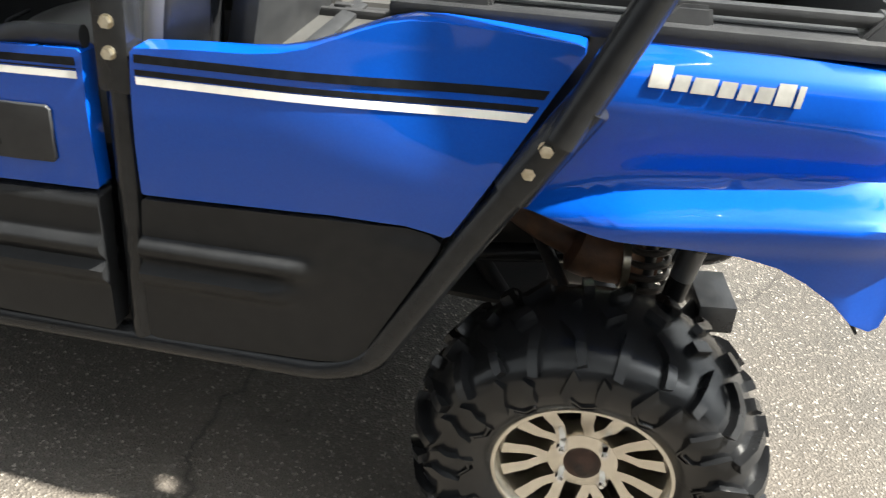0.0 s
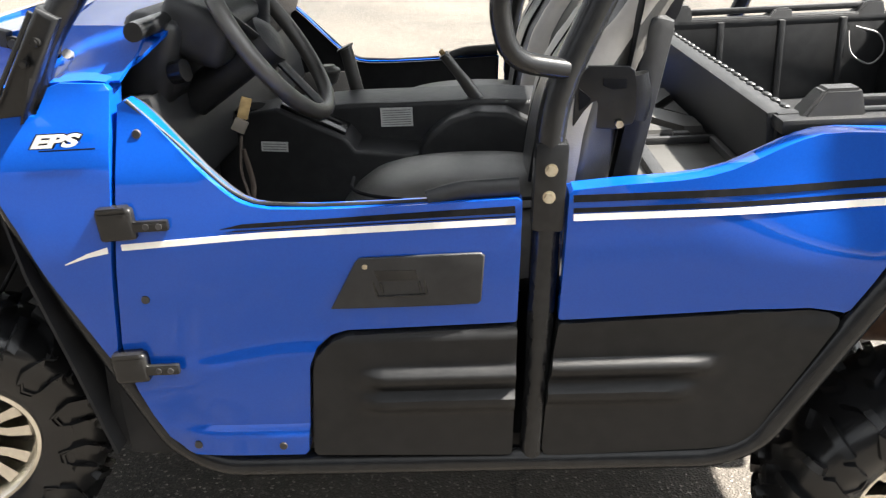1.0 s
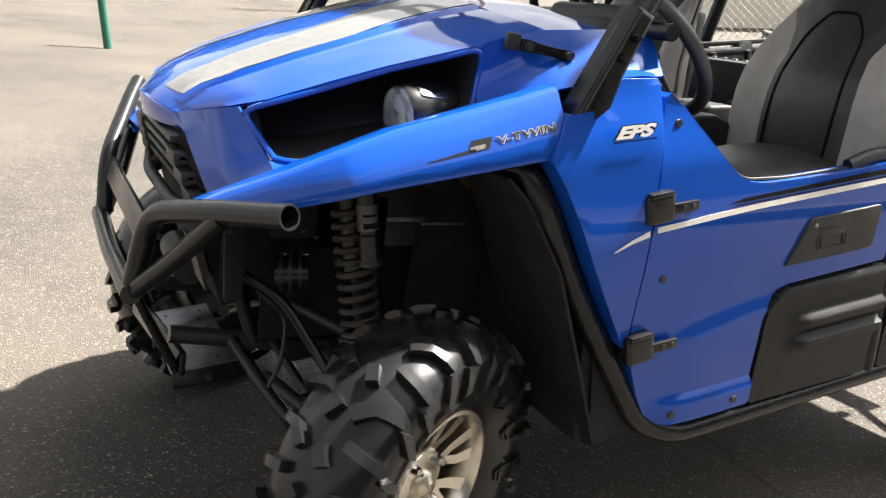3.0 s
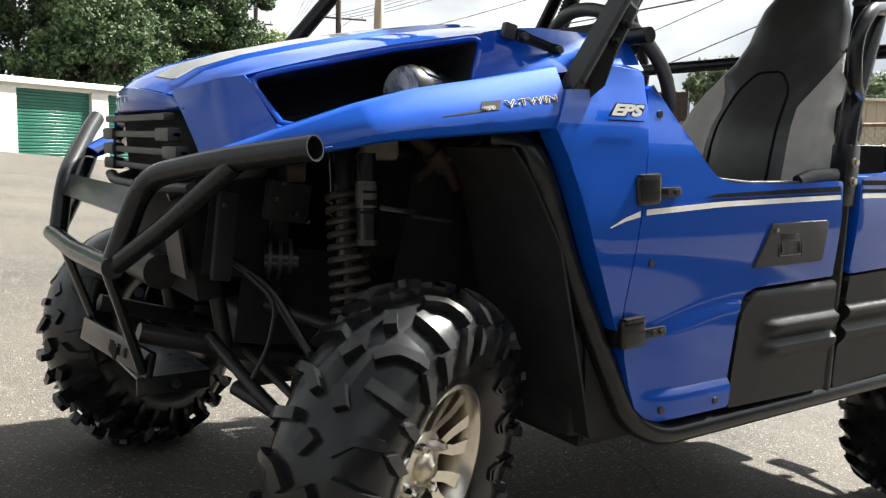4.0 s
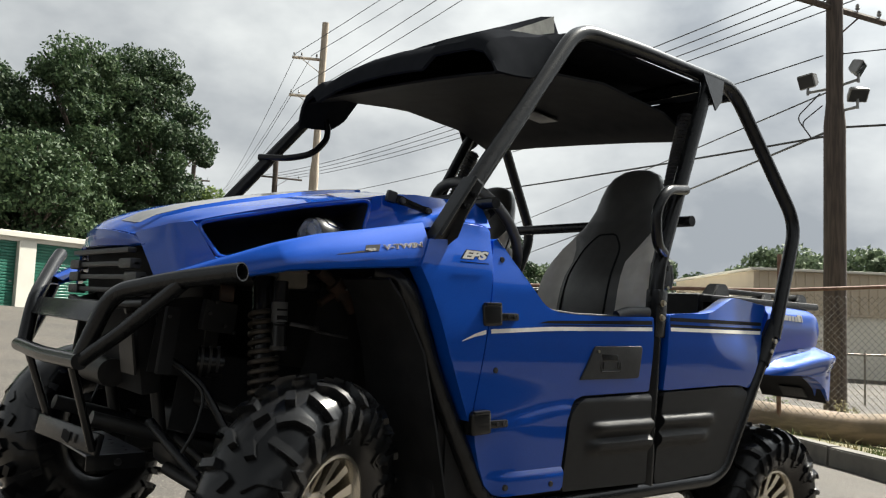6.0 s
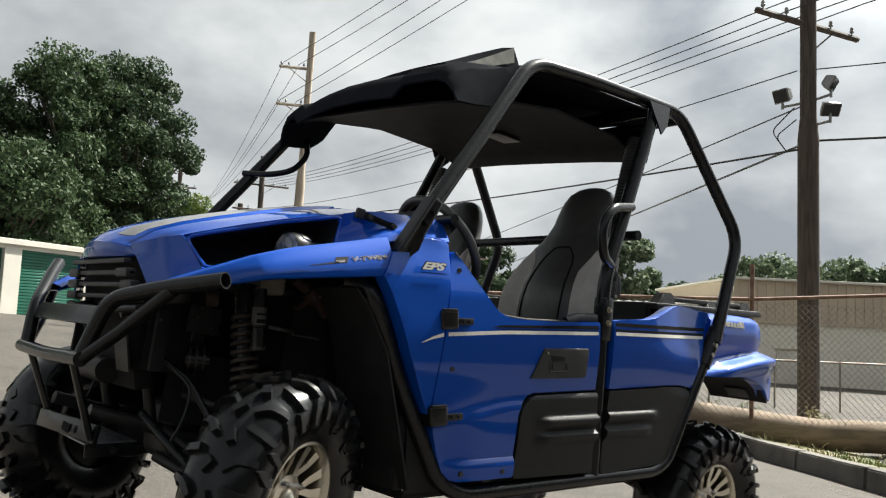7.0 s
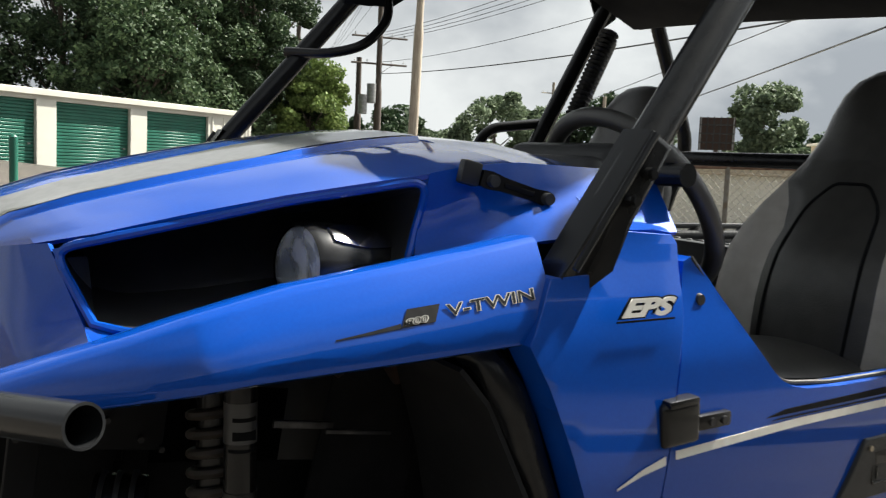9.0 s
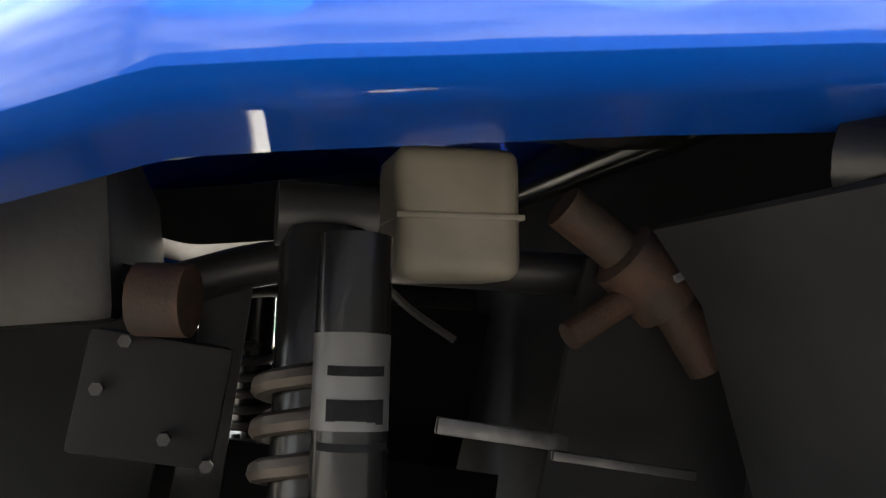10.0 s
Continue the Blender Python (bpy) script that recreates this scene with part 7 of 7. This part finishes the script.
# ---- storage units ----
def storage_units():
    a, b = Vector((-9.0, 23.4, 0)), Vector((9.55, 31.3, 0))
    d = (b - a).normalized()
    back = Vector((-d.y, d.x, 0))
    z0 = 0.78
    ob = thing("storage_building", (a.x, a.y, z0), "row of pale storage units with green roller doors", "storage building")
    turn = (0, 0, math.degrees(math.atan2(d.y, d.x)))
    length = (b - a).length

    def put(name, along, depth, z, size, mat, parent, label="", bevel=0.01):
        c = a + d * along + back * depth
        return part(name, box((c.x, c.y, z), size, turn, bevel, 1), mat, parent, label)

    top = z0 + 2.55
    put("roof_edge", length / 2, 0.05, top + 0.09, (length + 0.2, 0.30, 0.20), GARWALL, ob, "cream metal roof edge")
    put("roof", length / 2, 3.0, top + 0.02, (length, 6.0, 0.08), GARWALL, ob)
    put("end_wall", length - 0.05, 3.0, z0 + 1.25, (0.12, 6.0, 2.6), GARWALL, ob)
    put("back_wall", length / 2, 6.0, z0 + 1.25, (length, 0.12, 2.6), GARWALL, ob)
    put("header", length / 2, 0.12, top - 0.07, (length, 0.16, 0.16), GARWALL, ob)
    pos = length
    put("wall_panel", pos - 1.05, 0.10, z0 + 1.2, (2.1, 0.14, 2.5), GARWALL, ob, "pale corrugated wall")
    for k in range(4):
        put("wall_rib", pos - 0.25 - 0.55 * k, 0.02, z0 + 1.2, (0.06, 0.05, 2.45), GARWALL, ob)
    pos -= 2.1
    n = 0
    while pos > 3:
        door = put("roller_door", pos - 1.35, 0.20, z0 + 1.2, (2.7, 0.04, 2.4), GREENDOOR, ob, "green steel roller door")
        for k in range(22):
            put("slat", pos - 1.35, 0.165, z0 + 0.06 + 0.109 * k, (2.68, 0.035, 0.092), GREENDOOR, door, bevel=0.015)
        put("latch", pos - 0.18, 0.13, z0 + 1.0, (0.10, 0.03, 0.05), SILVER, door)
        pos -= 2.7
        put("pier", pos - 0.33, 0.10, z0 + 1.2, (0.66, 0.18, 2.5), GARWALL, ob, "pale steel pier")
        pos -= 0.66
        n += 1
        if n > 4:
            break


storage_units()
p = Vector((-0.40, 11.0, ground_height(-0.40, 11.0)))
post = tagged(part("bollard", cyl(p, p + Vector((0, 0, 1.02)), 0.055, seg=20), GREENDOOR), "green painted steel bollard in front of the storage units", "bollard")
part("cap", cyl(p + Vector((0, 0, 1.02)), p + Vector((0, 0, 1.05)), 0.055, 0.03, seg=20), GREENDOOR, post)

# ---- warehouse ----
def warehouse():
    o, d = Vector((14.2, 18.9, 0)), Vector((0.795, -0.606, 0))
    back = Vector((0.606, 0.795, 0))
    ob = thing("warehouse", (o.x, o.y, -0.4), "long low cream warehouse with a tan metal upper wall", "warehouse")
    turn = (0, 0, math.degrees(math.atan2(d.y, d.x)))

    def put(name, along, depth, z, size, mat, parent, label="", bevel=0.01):
        c = o + d * along + back * depth
        return part(name, box((c.x, c.y, z), size, turn, bevel, 1), mat, parent, label)

    put("wall", 5.0, 4.0, 0.45, (12.0, 8.0, 2.5), CREAM, ob, "cream rendered wall")
    put("upper_wall", 4.9, 3.9, 1.92, (12.2, 8.2, 0.44), TANMETAL, ob)
    put("roof", 4.9, 3.9, 2.17, (12.4, 8.4, 0.06), GARWALL, ob, "pale flat roof edge")
    put("wall", 23.0, 4.0, 0.40, (24.0, 8.0, 2.6), CREAM, ob, "cream rendered wall")
    tall = put("upper_wall", 23.0, 3.95, 2.39, (24.2, 8.1, 1.36), TANMETAL, ob, "tan corrugated metal upper wall")
    for k in range(80):
        put("sheet_rib", 11.1 + 0.302 * k, -0.115, 2.39, (0.05, 0.03, 1.34), TANMETAL, tall, bevel=0.006)
    put("roof", 23.0, 3.9, 3.11, (24.5, 8.4, 0.08), GARWALL, ob)
    put("band", 23.0, -0.12, 1.70, (24.2, 0.05, 0.07), TANMETAL, ob)
    dr = put("door", 12.75, -0.01, -0.15, (0.75, 0.06, 1.9), GARWALL, ob, "pale steel door")
    put("door_frame", 12.75, -0.03, 0.84, (0.85, 0.08, 0.06), TANMETAL, dr)
    return ob


warehouse()

# ---- hoarding and parked van ----
hb_ = thing("billboard", (44.3, 37.4, 1.2), "billboard seen from its dark framed back", "billboard")
part("board", box((44.3, 37.4, 5.0), (0.25, 2.35, 2.2), (0, 0, 40)), RUST, hb_)
for k in range(6):
    q = 0.43 * (k - 2.5)
    part("stud", box((44.3 - 0.643 * q - 0.14, 37.4 + 0.766 * q - 0.12, 5.0), (0.10, 0.09, 2.3), (0, 0, 40)), DARK if 0 < k < 5 else LAMPGREY, hb_)
for h in (-0.6, 0.0, 0.6):
    part("rail", box((44.3 - 0.2, 37.4 - 0.17, 5.0 + h), (0.05, 2.35, 0.09), (0, 0, 40)), DARK, hb_)
part("support_post", cyl((44.4, 37.5, 0.8), (44.4, 37.5, 4.2), 0.15), WOODPOLE, hb_)


def van(at, heading):
    m = Matrix.Translation(at) @ Matrix.Rotation(radians(heading), 4, "Z")
    ob = thing("van", at, "white parked van with dark windows", "van")
    def sec(x, w, z0, z1):
        return [m @ Vector((x, y, z)) for y, z in ((-w, z0), (-w, z0 + 0.55 * (z1 - z0)), (-w * 0.86, z1 - 0.08), (-w * 0.7, z1), (w * 0.7, z1), (w * 0.86, z1 - 0.08), (w, z0 + 0.55 * (z1 - z0)), (w, z0))]
    rows = [sec(-2.5, 0.88, 0.45, 0.95), sec(-2.3, 0.95, 0.4, 1.05), sec(-1.3, 0.97, 0.35, 1.2), sec(-0.7, 0.97, 0.35, 1.85), sec(0.5, 0.98, 0.35, 1.92), sec(2.2, 0.97, 0.35, 1.9), sec(2.5, 0.94, 0.4, 1.75)]
    bm = loft(rows)
    fine(bm, 1)
    solid(bm, 0.05)
    body = part("body", bm, VANWHITE, ob, "white painted body", 40)
    part("windscreen", solid(loft([[m @ Vector((-1.24, -0.78, 1.23)), m @ Vector((-1.24, 0.78, 1.23))], [m @ Vector((-0.78, -0.70, 1.80)), m @ Vector((-0.78, 0.70, 1.80))]]), 0.01), DARKGLASS, body)
    for sd in (-1, 1):
        for x0, x1 in ((-0.75, 0.1), (0.2, 1.1), (1.2, 2.1)):
            part("side_window", solid(loft([[m @ Vector((x0, sd * 0.96, 1.32)), m @ Vector((x1, sd * 0.96, 1.32))], [m @ Vector((x0 + 0.1, sd * 0.875, 1.74)), m @ Vector((x1, sd * 0.875, 1.74))]]), 0.01), DARKGLASS, body)
        for x in (-1.6, 1.6):
            w = part("road_wheel", cyl(m @ Vector((x, sd * 0.80, 0.34)), m @ Vector((x, sd * 0.98, 0.34)), 0.34, seg=24), RUBBER, ob)
            part("hub_cap", cyl(m @ Vector((x, sd * 0.97, 0.34)), m @ Vector((x, sd * 0.99, 0.34)), 0.19, seg=20), SILVER, w)
    return ob


van((6.6, 14.8, ground_height(6.6, 14.8)), 63)


# ---- trees ----
def tree(at, h, spread, leaves, size, mat, seed, label, low=0.28, clumps=34, group="trees"):
    rng = random.Random(seed)
    base = Vector(at)
    ob = thing("tree", at, label, "tree", group)
    bm = bmesh.new()
    top = base + Vector((rng.uniform(-0.4, 0.4), rng.uniform(-0.4, 0.4), h * 0.72))
    add_sweep(bm, [base - Vector((0, 0, 0.2)), base.lerp(top, 0.4) + Vector((rng.uniform(-0.2, 0.2), 0.1, 0)), top], lambda t: h * 0.024 * (1 - 0.75 * t), 10)
    centres = []
    for k in range(clumps):
        f = (k + 0.5) / clumps
        z = low + (0.97 - low) * f
        wide = spread * (1.0 - 0.62 * max(0, (z - 0.55) / 0.45) ** 1.5) * (0.65 + 0.35 * min(1, (z - low) / 0.2 + 0.4))
        a = k * 2.399 + rng.uniform(-0.5, 0.5)
        r = wide * math.sqrt(rng.uniform(0.1, 1.0)) * (1.16 if k % 3 == 1 else 0.96)
        c = base + Vector((math.cos(a) * r, math.sin(a) * r, h * (z + rng.uniform(-0.04, 0.04))))
        centres.append((c, spread * (rng.uniform(0.10, 0.20) if k % 3 == 1 else rng.uniform(0.18, 0.36))))
        if k % 3 == 0:
            s = base.lerp(top, min(0.95, max(0.2, z * 0.8)))
            add_sweep(bm, [s, s.lerp(c, 0.5) + Vector((0, 0, 0.15)), c], lambda t: h * 0.008 * (1 - 0.8 * t), 6)
    part("trunk", bm, BARK, ob)
    r_ = np.random.RandomState(seed)
    per = leaves // clumps
    vs, fs = [], []
    for c, rad in centres:
        d = r_.normal(size=(per, 3))
        d /= np.linalg.norm(d, axis=1)[:, None]
        p = np.array(c) + d * (rad * (0.45 + 0.6 * r_.rand(per, 1) ** 0.6)) * np.array([1, 1, 0.75])
        u = r_.normal(size=(per, 3))
        u /= np.linalg.norm(u, axis=1)[:, None]
        v = np.cross(u, d + 0.6 * r_.normal(size=(per, 3)))
        v /= np.linalg.norm(v, axis=1)[:, None] + 1e-9
        sz = size * (0.6 + 0.8 * r_.rand(per, 1))
        quad = np.stack([p - u * sz, p + v * sz * 0.55, p + u * sz, p - v * sz * 0.55], 1)
        i = len(vs)
        vs.extend(map(tuple, quad.reshape(-1, 3)))
        fs.extend((i + 4 * j, i + 4 * j + 1, i + 4 * j + 2, i + 4 * j + 3) for j in range(per))
    me = bpy.data.meshes.new("crown")
    me.from_pydata(vs, [], fs)
    me.materials.append(mat)
    crown = new("crown", me)
    crown.parent = ob
    crown.matrix_parent_inverse = ob.matrix_basis.inverted()
    return ob


BIG = "tall leafy green tree behind the storage units"
for k, (x, y, h, sp, n, mat) in enumerate(((-2.4, 37.0, 8.6, 3.4, 14000, LEAF), (3.6, 38.5, 10.6, 4.0, 18000, LEAFDARK), (8.2, 37.0, 11.8, 3.6, 20000, LEAF), (11.6, 38.0, 12.4, 3.2, 20000, LEAFDARK), (14.0, 36.0, 5.6, 1.9, 9000, LEAFLIGHT),
                                           (-7.0, 34.0, 12.0, 4.5, 12000, LEAF), (5.8, 33.4, 6.5, 2.8, 10000, LEAF), (13.2, 42.0, 6.0, 2.5, 7000, LEAF))):
    tree((x, y, 1.0), h, sp, n * 3, 0.095, mat, 20 + k, BIG, 0.12, 100)
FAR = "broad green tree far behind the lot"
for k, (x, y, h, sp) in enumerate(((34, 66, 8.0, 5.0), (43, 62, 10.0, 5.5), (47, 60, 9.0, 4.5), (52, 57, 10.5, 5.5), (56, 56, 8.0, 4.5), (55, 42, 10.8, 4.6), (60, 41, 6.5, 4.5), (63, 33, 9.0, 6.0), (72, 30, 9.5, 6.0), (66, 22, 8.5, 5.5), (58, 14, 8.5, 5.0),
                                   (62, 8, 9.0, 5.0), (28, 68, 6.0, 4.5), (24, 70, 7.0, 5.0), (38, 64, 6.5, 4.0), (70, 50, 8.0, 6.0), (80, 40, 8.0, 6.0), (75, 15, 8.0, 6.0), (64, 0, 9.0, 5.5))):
    tree((x, y, 0.2), h - 1.3, sp * 0.9, 11000, 0.22, LEAFHAZED if k % 3 else LEAFDARK, 60 + k, FAR, 0.16, 30, "far trees")

# ---- unseen wall, added behind the camera to cut sky light and reflections ----
bm = bmesh.new()
for k in range(14):
    add_box(bm, (-13.0 + 2.0 * k, -8.6 - 0.01 * (k % 2), 1.95), (1.99, 0.24, 5.1), None, 0.01, 1)
tagged(part("wall_south", bm, SHADEWALL), "plain grey wall, added out of view to cut sky light and reflections", "wall", kind="structure")
